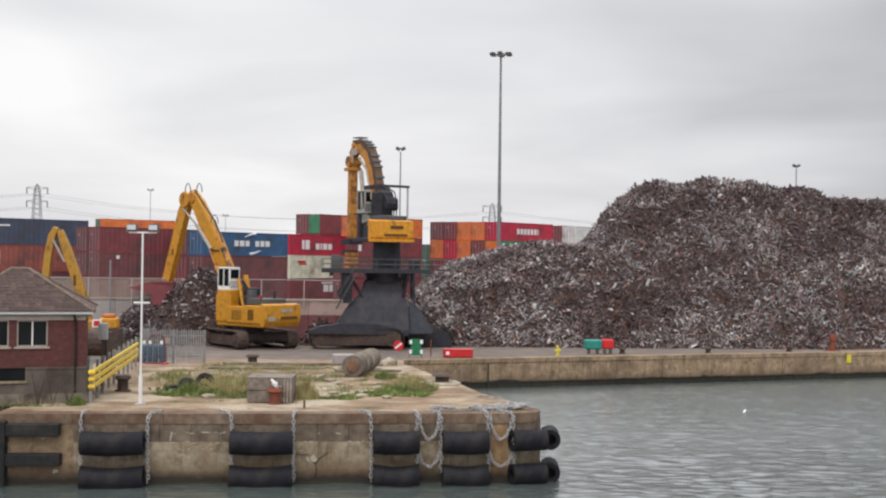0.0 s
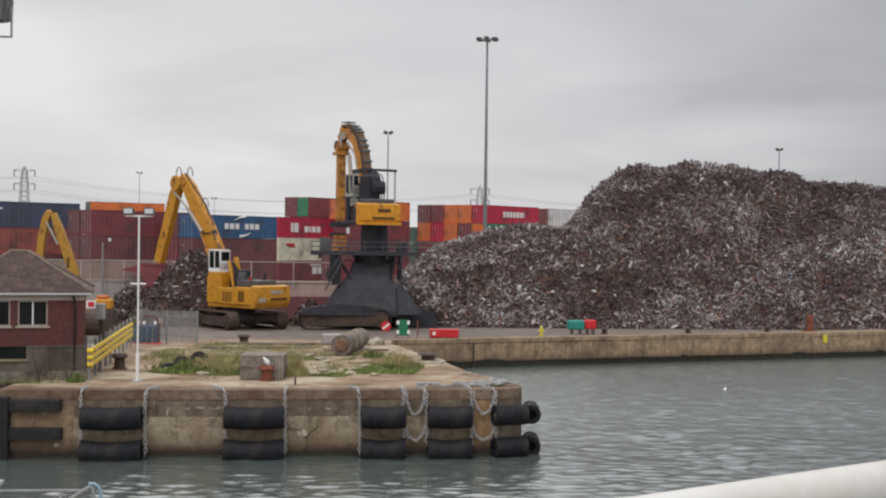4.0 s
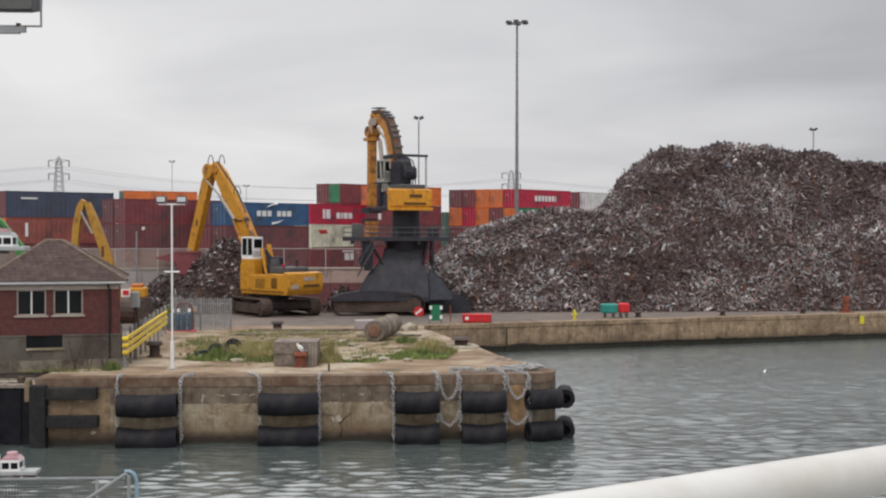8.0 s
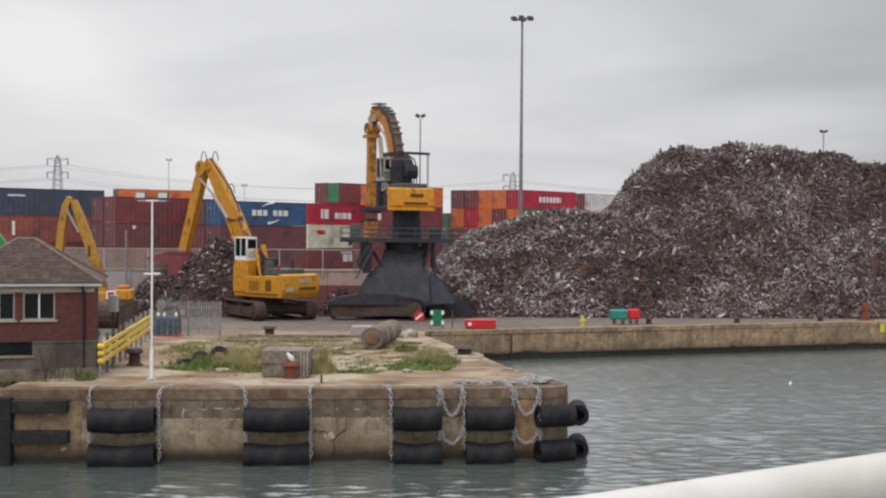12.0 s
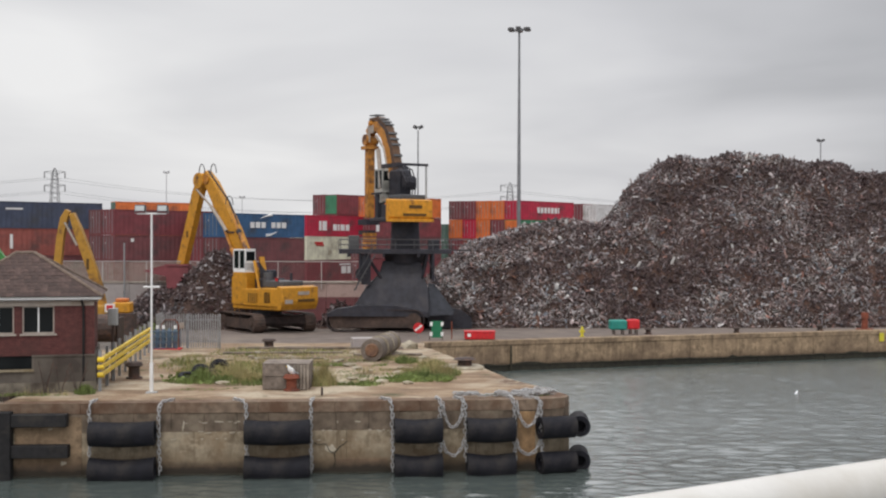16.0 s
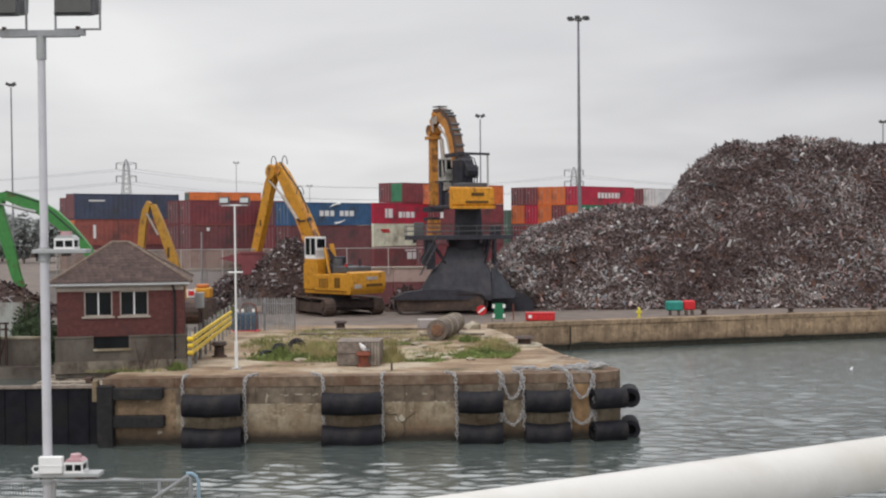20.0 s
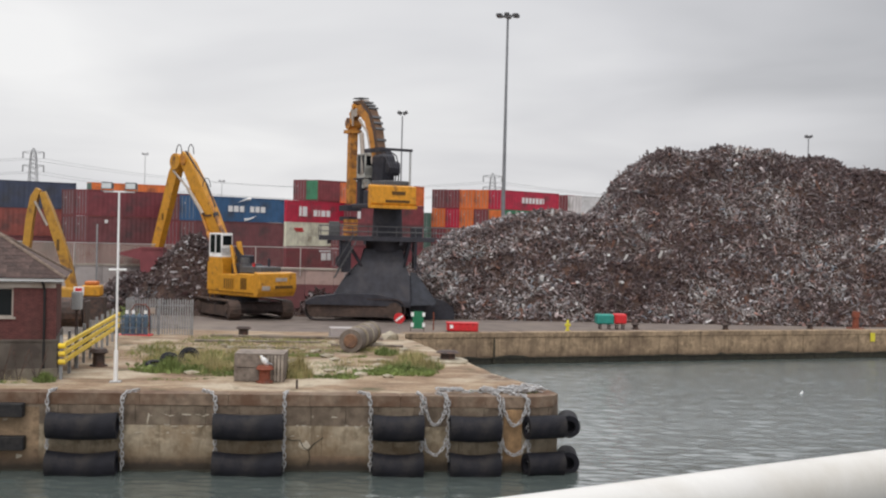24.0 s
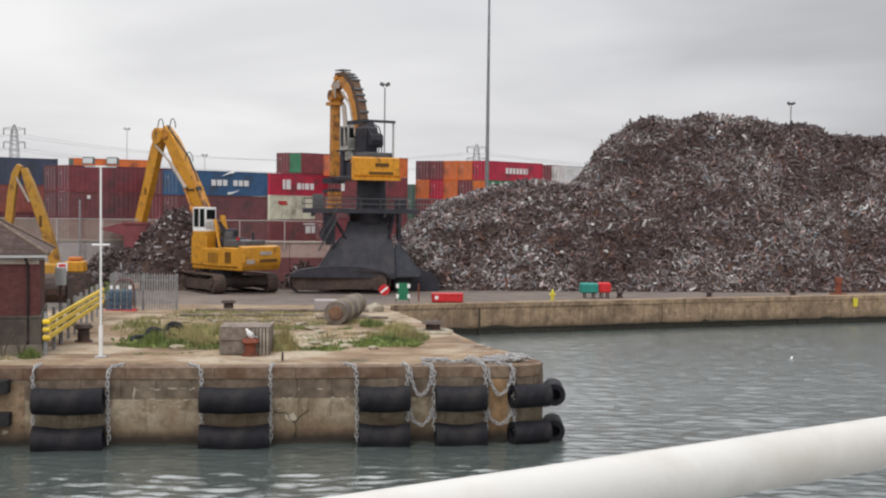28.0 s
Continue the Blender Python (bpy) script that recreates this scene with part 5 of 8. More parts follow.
def marks():
    """Stacks in echelon; the lettered ones carry plain marks on the long side."""
    a = column(-39.48, 124.55, ["maroon", "dull_maroon", "rust", "navy"], 38.5, 13.66, None, {2: "orange", 3: "dull_maroon"})
    part("small_mark", boxes((1.6, 3.4, -0.012, 0.03, 1.95, 2.12)), M["white_letter"], a[3])
    part("side_mark", boxes((2.05, 2.35, -0.012, 0.03, 0.75, 2.2)), M["white_letter"], a[2])
    column(-41.1, 127.4, ["maroon", "rust", "orange", "maroon"], 38.5, 13.3)
    b = column(-26.37, 121.66, ["pink", "maroon", "dull_maroon", "maroon"], 43.0, 12.77)
    part("small_mark", boxes((1.9, 2.25, -0.012, 0.03, 1.9, 2.25)), M["white_letter"], b[2])
    column(-28.1, 123.6, ["maroon", "maroon", "dull_maroon", "dull_maroon"], 43.0, 12.77)
    c = column(-16.1, 122.6, ["pink", "dull_maroon", "dull_maroon", "blue"], 48.5, 12.48)
    plain_mark(c[3], 5.35, 1.32, 0.6, (0.55, 0.62, 0.55), 0.2)
    plain_mark(c[3], 8.35, 1.32, 0.6, (0.55, 0.55, 0.62), 0.2)
    for s, z0 in ((1, 2.0), (-1, 0.62)):
        bm = bmesh.new()
        pts = [(6.9 + s * (-1.2 + 1.6 * k / 6), 0.0, z0 + s * 0.40 * math.sin(k / 6 * 1.5)) for k in range(7)]
        for k, (p, q) in enumerate(zip(pts, pts[1:])):
            cone(bm, p, q, 0.03 + 0.022 * k, seg=6)
        part("swoosh", bm, M["white_letter"], c[3])
    column(-18.0, 124.6, ["maroon", "maroon", "maroon", "dull_maroon"], 48.5, 12.4)
    d = column(-8.45, 143.29, ["pink", "maroon", "cream", "red"], 56.0, 12.75, [2.3, 2.6, 2.87, 2.58])
    plain_mark(d[3], 3.2, 1.3, 1.15, (0.45, 0.85), 0.22)
    plain_mark(d[3], 7.0, 1.12, 0.75, (0.75, 0.3, 0.85, 0.75), 0.25)
    plain_mark(d[1], 9.0, 1.35, 0.9, (1.0, 1.2, 1.2), 0.25)
    part("logo_bar", boxes((6.6, 11.2, -0.012, 0.03, 1.95, 2.12)), M["white_letter"], d[1])
    part("logo_block", boxes((1.6, 3.2, -0.012, 0.03, 1.95, 2.2), (1.9, 3.4, -0.012, 0.03, 1.75, 1.9)), M["red"], d[2])
    e = column(-0.9, 151.9, ["maroon", "maroon", "maroon", "maroon", "orange"], 40.0, 15.3)
    part("small_mark", boxes((0.9, 1.4, -0.012, 0.03, 0.7, 2.1)), M["white_letter"], e[3])
    column(-1.6, 138.5, ["maroon", "maroon", "dull_maroon"], 40.0, 10.2)
    # a taller row farther back
    column(-5.38, 158.5, ["maroon"] * 5, 44.0, 15.8, None, {4: "green"})
    column(-7.1, 160.3, ["maroon"] * 5, 44.0, 15.85)
    column(-40.5, 187.0, ["maroon", "orange", "maroon", "orange", "orange"], 30.0, 15.67, None, {4: "dark_green"})
    # the row with its doors towards the basin
    for k, (colours, ends) in enumerate(((("maroon", "orange", "orange", "green", "red"), {3: "orange"}), (("maroon", "red", "dull_maroon", "maroon", "orange"), None), (("orange", "maroon", "maroon", "orange", "orange"), None),
                                         (("maroon", "dull_maroon", "rust", "red", "maroon"), None), (("maroon", "maroon", "maroon", "orange", "dull_maroon"), None))):
        col = column(18.45 - 1.74 * k, 156.1 + 1.72 * k, colours, 44.5, 15.03 + 0.03 * k, None, ends)
        if k == 0:
            plain_mark(col[4], 6.4, 1.3, 0.75, (0.5, 0.55, 0.5, 0.5, 0.55, 0.55, 0.2), 0.24)
    column(32.23, 175.0, ["white", "dull_maroon", "cream", "cream", "white"], 44.0, 15.15)
    column(30.5, 176.9, ["maroon"] * 5, 44.0, 15.3)
    column(41.6, 184.0, ["white", "dull_maroon", "cream", "cream", "white"], 44.0, 15.2)
    column(10.0, 176.0, ["dark_green"] * 4, 40.0, 12.16)


marks()


# ---- walls of the pier and of the far quay ----
def lerp_path(path, s):
    for a, b in zip(path, path[1:]):
        d = math.dist(a, b)
        if s <= d:
            return (a[0] + (b[0] - a[0]) * s / d, a[1] + (b[1] - a[1]) * s / d)
        s -= d
    return path[-1]


def wall_blocks(name, parent, path, z0, z1, length, depth, material, seed, gap=0.02, jitter=0.015, first=0.0):
    """A course of stones along a path whose outer face is on its right-hand side."""
    rng = random.Random(seed)
    total = sum(math.dist(a, b) for a, b in zip(path, path[1:]))
    cuts = [0.0]
    s = length - first
    while s < total - 0.5:
        cuts.append(s + rng.uniform(-0.08, 0.08) * length)
        s += length
    cuts.append(total)
    corners = [0.0]
    for a, b in zip(path, path[1:]):
        corners.append(corners[-1] + math.dist(a, b))
    for a, b in zip(cuts, cuts[1:]):
        stops = [a + gap / 2] + [c for c in corners if a + 0.1 < c < b - 0.1] + [b - gap / 2]
        bm = bmesh.new()
        out = rng.uniform(-jitter, jitter)
        outer, inner = [], []
        for k, q in enumerate(stops):
            p = Vector(lerp_path(path, q))
            d = (Vector(lerp_path(path, min(total, q + 0.15))) - Vector(lerp_path(path, max(0.0, q - 0.15)))).normalized()
            n = Vector((d.y, -d.x))
            outer.append(p + n * out)
            inner.append(p - n * depth)
        slab(bm, [tuple(v) for v in outer] + [tuple(v) for v in inner[::-1]], z0, z1)
        part(name, bm, material, parent, bevel=0.01)


FRONT = PIER_EDGE[:7]
wall_blocks("coping_stone", PIER, FRONT, 2.56, 3.006, 3.4, 0.85, M["coping"], 1, 0.008, 0.012)
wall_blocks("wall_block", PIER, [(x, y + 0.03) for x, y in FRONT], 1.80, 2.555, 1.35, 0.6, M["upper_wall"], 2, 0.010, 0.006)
wall_blocks("wall_panel", PIER, [(x, y + 0.03) for x, y in FRONT], -0.02, 1.795, 7.4, 0.6, M["mid_wall"], 3, 0.006, 0.004, first=0.9)
wall_blocks("footing_block", PIER, [(x, y - 0.01) for x, y in FRONT], -1.5, 0.07, 3.4, 0.7, M["weed"], 5)

for x0_, x1_, z0_, z1_, mat_ in ((5.9, 6.62, 0.02, 2.5, "rust_wall"), (-14.6, -11.95, 0.02, 2.45, "brown_wall"), (-1.7, 0.45, 0.02, 0.62, "brown_wall"), (-8.6, -5.7, 0.02, 0.4, "brown_wall")):
    a_, b_ = 50.1 + (x0_ + 15.2) / 21.65 * 0.65, 50.1 + (x1_ + 15.2) / 21.65 * 0.65
    bm = bmesh.new()
    slab(bm, [(x0_, a_ + 0.012), (x1_, b_ + 0.012), (x1_, b_ + 0.2), (x0_, a_ + 0.2)], z0_, z1_)
    part("patched_panel", bm, M[mat_], PIER, "rust-stained patch of concrete", 0.008)

far_quay = thing("far_quay", "long weathered concrete quay wall below the scrap yard", "quay", kind="structure")
FAR = [(3.4, 87.15), (9.84, 89.1), (18.67, 91.7), (28.5, 94.5), (37.2, 96.9), (130.0, 123.5)]
wall_blocks("quay_coping", far_quay, [(x, y - 0.12) for x, y in FAR], 1.95, 2.27, 5.6, 1.1, M["quay_face"], 6, 0.02)
wall_blocks("quay_panel", far_quay, [(x, y - 0.06) for x, y in FAR], 0.42, 1.94, 5.6, 0.8, M["quay_face"], 7, 0.03, 0.03)
wall_blocks("quay_footing", far_quay, [(x, y - 0.10) for x, y in FAR], -1.5, 0.46, 7.0, 0.8, M["weed"], 8)
rng_weed = random.Random(77)
for k in range(70):
    s_ = 0.6 + k * 1.35 + rng_weed.uniform(-0.5, 0.5)
    p_ = lerp_path(FAR, s_)
    wd, ht = rng_weed.uniform(0.5, 1.9), 0.02 + 0.22 * rng_weed.random() ** 2.5
    bm = bmesh.new()
    profile(bm, [(-wd, 0.0), (-wd * 0.6, ht * rng_weed.uniform(0.4, 0.8)), (-wd * 0.1, ht), (wd * 0.5, ht * rng_weed.uniform(0.3, 0.9)), (wd, 0.0)], -0.06, 0.1)
    part("weed_clump", bm, M["weed"], far_quay).matrix_basis = pose(p_[0], p_[1] - 0.14, 0.42, 0, 0, 16)
part("quay_recess", boxes((9.86, 9.95, 88.83, 89.2, -0.6, 1.9)), M["weed"], far_quay)


# ---- fenders and chains ----
def fender(x0, y0, x1, y1, z, r, label, sagging=0.03):
    a, b = Vector((x0, y0, z)), Vector((x1, y1, z))
    t = thing("dock_fender", label, "fender", Matrix.Translation(a), "tubular fenders along the pier")
    d = b - a
    bm = bmesh.new()
    n, k = 24, 8
    q = d.to_track_quat("X", "Z").to_matrix()
    rings = []
    for j in range(k + 1):
        s = d.length * j / k
        sag = -sagging * math.sin(math.pi * j / k)
        rings.append([(s, rr * math.cos(2 * math.pi * i / n), rr * math.sin(2 * math.pi * i / n) + sag) for i in range(n) for rr in (r,)])
    v = [[bm.verts.new(q @ Vector(p)) for p in ring] for ring in rings]
    for p, w in zip(v, v[1:]):
        for i in range(n):
            bm.faces.new((p[i], p[(i + 1) % n], w[(i + 1) % n], w[i]))
    inner = [[bm.verts.new(q @ Vector((s, 0.55 * r * math.cos(2 * math.pi * i / n), 0.55 * r * math.sin(2 * math.pi * i / n)))) for i in range(n)] for s in (0.0, 0.4, d.length - 0.4, d.length)]
    for ring, hole in ((v[0], inner[0]), (v[-1], inner[3])):
        for i in range(n):
            bm.faces.new((ring[i], ring[(i + 1) % n], hole[(i + 1) % n], hole[i]))
    for p, w in ((inner[0], inner[1]), (inner[3], inner[2])):
        for i in range(n):
            bm.faces.new((p[i], p[(i + 1) % n], w[(i + 1) % n], w[i]))
        bm.faces.new(w)
    part("tube", bm, M["rubber"], t, smooth=True)
    return t


LINK = None


def link_mesh():
    """One oval chain link, 0.22 m long."""
    bm = bmesh.new()
    path = []
    for k in range(12):
        a = 2 * math.pi * k / 12
        path.append(Vector((0.052 * math.cos(a), 0, 0.052 * math.sin(a) + (0.052 if math.sin(a) > 0 else -0.052))))
    rings = []
    for k, p in enumerate(path):
        d = (path[(k + 1) % 12] - path[k - 1]).normalized()
        n1 = Vector((0, 1, 0))
        n2 = d.cross(n1)
        rings.append([bm.verts.new(p + 0.021 * (math.cos(2 * math.pi * i / 5) * n1 + math.sin(2 * math.pi * i / 5) * n2)) for i in range(5)])
    for k in range(12):
        p, w = rings[k], rings[(k + 1) % 12]
        for i in range(5):
            bm.faces.new((p[i], p[(i + 1) % 5], w[(i + 1) % 5], w[i]))
    return mesh_of("link", bm, M["chain"], smooth=True)


LINK = link_mesh()


def chain(points, label, seed):
    """Links strung along a bent line."""
    t = thing("fender_chain", label, "chain", Matrix.Translation(points[0]), "galvanised fender chains")
    rng = random.Random(seed)
    pts = [Vector(p) for p in points]
    total = sum((b - a).length for a, b in zip(pts, pts[1:]))
    n = int(total / 0.165)
    for k in range(n):
        s = (k + 0.5) / n * total
        for a, b in zip(pts, pts[1:]):
            if s <= (b - a).length:
                break
            s -= (b - a).length
        d = (b - a).normalized()
        p = a + d * s - pts[0]
        m = Matrix.Translation(p + Vector((rng.uniform(-0.02, 0.02), 0, 0))) @ d.to_track_quat("Z", "Y").to_matrix().to_4x4() @ Matrix.Rotation(math.pi / 4 + (k % 2) * math.pi / 2 + rng.uniform(-0.25, 0.25), 4, "Z") @ Matrix.Diagonal((1.15, 1.15, 1.15, 1))
        piece("link", LINK, t, m)


def front_y(x):
    return 50.1 + (x + 15.2) / 21.4 * 0.65


for k, (a, b) in enumerate(((-11.55, -8.95), (-5.38, -2.72), (0.72, 2.7), (3.72, 5.72))):
    fender(a, front_y(a) - 0.42, b, front_y(b) - 0.42, 1.83, 0.5, "black rubber tube fender hung on chains against the pier", 0.06)
    fender(a, front_y(a) - 0.42, b, front_y(b) - 0.42, 0.36, 0.52, "wet black rubber tube fender lying half in the water", 0.12)
for z in (1.86, 0.40):
    fender(6.75, 50.35, 8.25, 50.75, z, 0.46, "black rubber tube fender at the pier's corner", 0.0)
    fender(8.55, 50.95, 8.75, 52.6, z - 0.04, 0.44, "open-ended black rubber tube fender on the pier's side", 0.0)


def hanging(x, x_top, foot=0.1, seed=0):
    y = front_y(x) - 0.12
    chain([(x_top, y + 0.75, 3.06), (x + (x_top - x) * 0.25, y + 0.12, 3.06), (x, y - 0.02, 2.85), (x + 0.03, y - 0.05, foot)], "grey galvanised fender chain hanging down the pier wall", seed)


for k, (x, x_top) in enumerate(((-11.62, -11.5), (-8.85, -8.35), (-5.35, -5.95), (-2.72, -2.62), (0.62, 0.15), (2.62, 2.45), (3.66, 3.2), (5.72, 5.5), (6.85, 6.2))):
    hanging(x, x_top, 0.1 if k < 6 else 0.5, k)
for x0, x1, seed in ((2.7, 3.62, 20), (5.8, 6.8, 22)):
    for zt, drop in ((2.95, 1.05), (1.35, 0.62)):
        pts = []
        for k in range(9):
            f = k / 8
            x = x0 + (x1 - x0) * f
            pts.append((x, min(front_y(x), 50.8) - 0.16, zt - drop * (1 - (2 * f - 1) ** 2) ** 0.7))
        chain(pts, "loop of grey galvanised chain slung between two fenders", seed)
chain([(4.6, 51.7, 3.09), (5.6, 51.5, 3.1), (6.4, 51.7, 3.1), (7.2, 52.2, 3.08), (7.9, 52.5, 2.9), (8.1, 52.5, 2.1), (8.15, 52.4, 0.6)], "grey chain lying along the pier's edge and over its corner", 30)
chain([(5.1, 51.9, 3.09), (5.9, 52.0, 3.1), (6.6, 52.1, 3.1), (7.0, 52.5, 3.08)], "slack heap of grey chain on the pier's edge", 31)


def slack_heap(x0, x1, y0, y1, seed):
    r = random.Random(seed)
    pts = [(r.uniform(x0, x1), r.uniform(y0, y1), PIER_Z + 0.06 + r.uniform(0, 0.16)) for k in range(9)]
    chain(pts, "slack tangled heap of grey chain on the pier's corner", seed)


for k, (a_, b_, c_, d_) in enumerate(((4.9, 6.4, 51.4, 52.3), (5.8, 7.4, 51.6, 52.7), (6.4, 7.7, 51.8, 53.2), (3.2, 4.6, 51.2, 51.8))):
    slack_heap(a_, b_, c_, d_, 50 + k)


# ---- lock gate at the pier's end ----
M["bleached_timber"] = surface("bleached_timber", (0.42, 0.36, 0.29), 0.85, 0, (5.0, 0.3), ((0.2, 0.16, 0.13), 1.2, 0.4), None, (12.0, 0.3), 0.3)


def lock_gate():
    t = thing("lock_gate", "black steel lock gate with a timber walkway on top", "lock gate")
    part("gate_leaf", boxes((-24.0, -15.55, 50.5, 51.0, -3.0, 2.55)), M["gate_steel"], t, bevel=0.03)
    for k in range(9):
        part("rib", boxes((-23.6 + 0.95 * k, -23.52 + 0.95 * k, 50.45, 50.5, -1.0, 2.5)), M["gate_steel"], t)
    part("top_beam", boxes((-24.0, -15.5, 50.42, 50.62, 2.55, 2.68)), M["old_timber"], t)
    for k in range(4):
        y = 50.7 + 1.18 * k
        part("walkway_plank", boxes((-18.6 - 0.12 * k, -15.6 - 0.05 * k, y, y + 0.5, 2.6, 2.66)), M["bleached_timber"], t)
    for k in range(5):
        x = -18.5 + 0.68 * k
        part("walkway_joist", boxes((x, x + 0.2, 50.7, 54.7, 2.5, 2.59)), M["bleached_timber"], t)
    # added black sheet: stands in for the dark void between the slats
    part("deck_plate", boxes((-19.2, -15.5, 51.0, 54.3, 1.5, 1.6)), M["gate_steel"], t, "added black sheet for the dark void below the walkway")
    for x, y in ((-15.9, 52.8), (-16.3, 51.2)):
        part("hinge_block", boxes((x, x + 0.3, y, y + 0.3, 2.64, 2.95)), M["dark_iron"], t, bevel=0.04)
    post = thing("timber_fender", "tarred timber rubbing frame bolted to the pier's end", "fender")
    part("upright", boxes((-15.35, -14.65, 49.7, 50.2, -0.9, 2.72)), M["timber"], post, bevel=0.03)
    for z, e in ((2.1, -12.45), (0.85, -12.4)):
        part("rubbing_beam", boxes((-14.65, e, 49.75, 50.18, z, z + 0.52)), M["timber"], post, bevel=0.03)
    part("patch", boxes((-15.6, -15.38, 49.9, 50.3, 2.0, 2.95)), M["concrete"], post, bevel=0.02)


lock_gate()


# ---- brick hut ----
def brick_wall_material():
    m = surface("brick_wall", (0.104, 0.033, 0.030), 0.85, 0, (5.0, 0.25), ((0.085, 0.032, 0.028), 0.7, 0.45), ((0.09, 0.03, 0.028), 0.35), (10.0, 0.25))
    n, l = m.node_tree.nodes, m.node_tree.links
    b = n["Principled BSDF"]
    old = b.inputs["Base Color"].links[0].from_socket
    co, sep, com, tex = n.new("ShaderNodeTexCoord"), n.new("ShaderNodeSeparateXYZ"), n.new("ShaderNodeCombineXYZ"), n.new("ShaderNodeTexBrick")
    add = n.new("ShaderNodeMath")
    l.new(co.outputs["Object"], sep.inputs[0])
    l.new(sep.outputs["X"], add.inputs[0])
    l.new(sep.outputs["Y"], add.inputs[1])
    l.new(add.outputs[0], com.inputs["X"])
    l.new(sep.outputs["Z"], com.inputs["Y"])
    l.new(com.outputs[0], tex.inputs["Vector"])
    tex.inputs["Scale"].default_value, tex.inputs["Brick Width"].default_value, tex.inputs["Row Height"].default_value, tex.inputs["Mortar Size"].default_value = 1.0, 0.225, 0.075, 0.009
    tex.inputs["Color1"].default_value, tex.inputs["Color2"].default_value, tex.inputs["Mortar"].default_value = (1, 1, 1, 1), (0.72, 0.7, 0.7, 1), (1.25, 1.5, 1.5, 1)
    l.new(mixed(n, l, 1.0, old, tex.outputs["Color"], "MULTIPLY"), b.inputs["Base Color"])
    return m


M["ledge"] = surface("patched_plaster", (0.19, 0.165, 0.13), 0.9, 0, (2.0, 0.35), ((0.07, 0.055, 0.045), 0.9, 0.55), ((0.06, 0.045, 0.035), 0.5), (6.0, 0.5))


def hut():
    x0, x1, y0, y1 = -18.25, -12.42, 54.2, 60.2
    t = thing("brick_hut", "small red brick dock hut with a hipped clay tile roof", "building", pose(x1, y0, 0, 0, 0, 11.5) @ pose(-x1, -y0, 0))
    bm = bmesh.new()
    holes = [(-17.02, -15.72, 5.56, 6.76), (-15.38, -14.06, 5.56, 6.76)]
    xs, zs = sorted({x0, x1, *[v for h in holes for v in h[:2]]}), [4.6, 5.56, 6.76, 6.95]
    for a, b in zip(xs, xs[1:]):
        for c, d in zip(zs, zs[1:]):
            if not any(a >= h[0] - 1e-6 and b <= h[1] + 1e-6 and c >= h[2] - 1e-6 and d <= h[3] + 1e-6 for h in holes):
                box(bm, a, b, y0, y0 + 0.3, c, d)
    bmesh.ops.remove_doubles(bm, verts=bm.verts[:], dist=1e-4)
    bricks = brick_wall_material()
    part("wall", bm, bricks, t, "dark red brickwork")
    for r in ((x0, x0 + 0.3, y0 + 0.3, y1), (x1 - 0.3, x1, y0 + 0.3, y1), (x0 + 0.3, x1 - 0.3, y1 - 0.3, y1)):
        part("wall", boxes((*r, 4.6, 6.95)), bricks, t)
    part("corner_pier", boxes((x1 - 0.42, x1 + 0.05, y0 - 0.06, y0, 4.6, 6.95)), bricks, t)
    for r in ((x0 - 0.1, -16.6, y0 - 0.12, y1 + 0.1, 2.7, 4.6), (-14.98, x1 + 0.1, y0 - 0.12, y1 + 0.1, 2.7, 4.6), (-16.6, -14.98, y0 - 0.12, y1, 2.7, 4.0), (-16.6, -14.98, y0 + 0.25, y1, 4.0, 4.6)):
        part("plinth", boxes(r), M["render"], t, "stained grey rendered plinth")
    for a, b in ((x0 - 0.14, -16.6), (-14.98, x1 + 0.14)):
        part("plinth_cap", boxes((a, b, y0 - 0.16, y0 - 0.05, 4.56, 4.64)), M["render"], t)
    part("plinth_ledge", boxes((x0 - 0.16, x1 + 0.14, y0 - 0.2, y0 - 0.12, 2.9, 3.45)), M["ledge"], t, "pale patched footing")
    part("vent_sill", boxes((-16.6, -14.9, y0 - 0.2, y0 - 0.05, 3.93, 4.03)), M["pale_concrete"], t)
    # plain dark panel that gives the vent recess its shade
    part("vent_grille", boxes((-16.6, -14.98, y0 + 0.1, y0 + 0.14, 4.03, 4.6)), M["glass"], t)
    part("floor_slab", boxes((x0 + 0.3, x1 - 0.3, y0 + 0.3, y1 - 0.3, 4.4, 4.55)), M["render"], t)
    for a, b, c, d in holes:
        w = part("window", boxes((a, a + 0.06, y0 + 0.04, y0 + 0.16, c, d), (b - 0.06, b, y0 + 0.04, y0 + 0.16, c, d), (a + 0.06, b - 0.06, y0 + 0.04, y0 + 0.16, d - 0.06, d), (a + 0.06, b - 0.06, y0 + 0.04, y0 + 0.16, c, c + 0.06)), M["cream_trim"], t, "cream-framed two-light window")
        mid = (a + b) / 2
        part("mullion", boxes((mid - 0.03, mid + 0.03, y0 + 0.04, y0 + 0.15, c + 0.06, d - 0.06)), M["white_paint"], w)
        for p, q in ((a + 0.06, mid - 0.03), (mid + 0.03, b - 0.06)):
            part("pane", boxes((p, q, y0 + 0.1, y0 + 0.115, c + 0.06, d - 0.06)), M["glass"], w)
        part("sill", boxes((a - 0.1, b + 0.1, y0 - 0.08, y0 + 0.1, c - 0.08, c)), M["cream_trim"], w)
    part("fascia", boxes((x0 - 0.3, x1 + 0.32, y0 - 0.32, y0 - 0.2, 7.04, 7.16), (x0 - 0.3, x1 + 0.32, y1 + 0.2, y1 + 0.32, 7.04, 7.16), (x1 + 0.2, x1 + 0.32, y0 - 0.2, y1 + 0.2, 7.04, 7.16), (x0 - 0.3, x0 - 0.2, y0 - 0.2, y1 + 0.2, 7.04, 7.16)), M["white_paint"], t, "white gutter board")
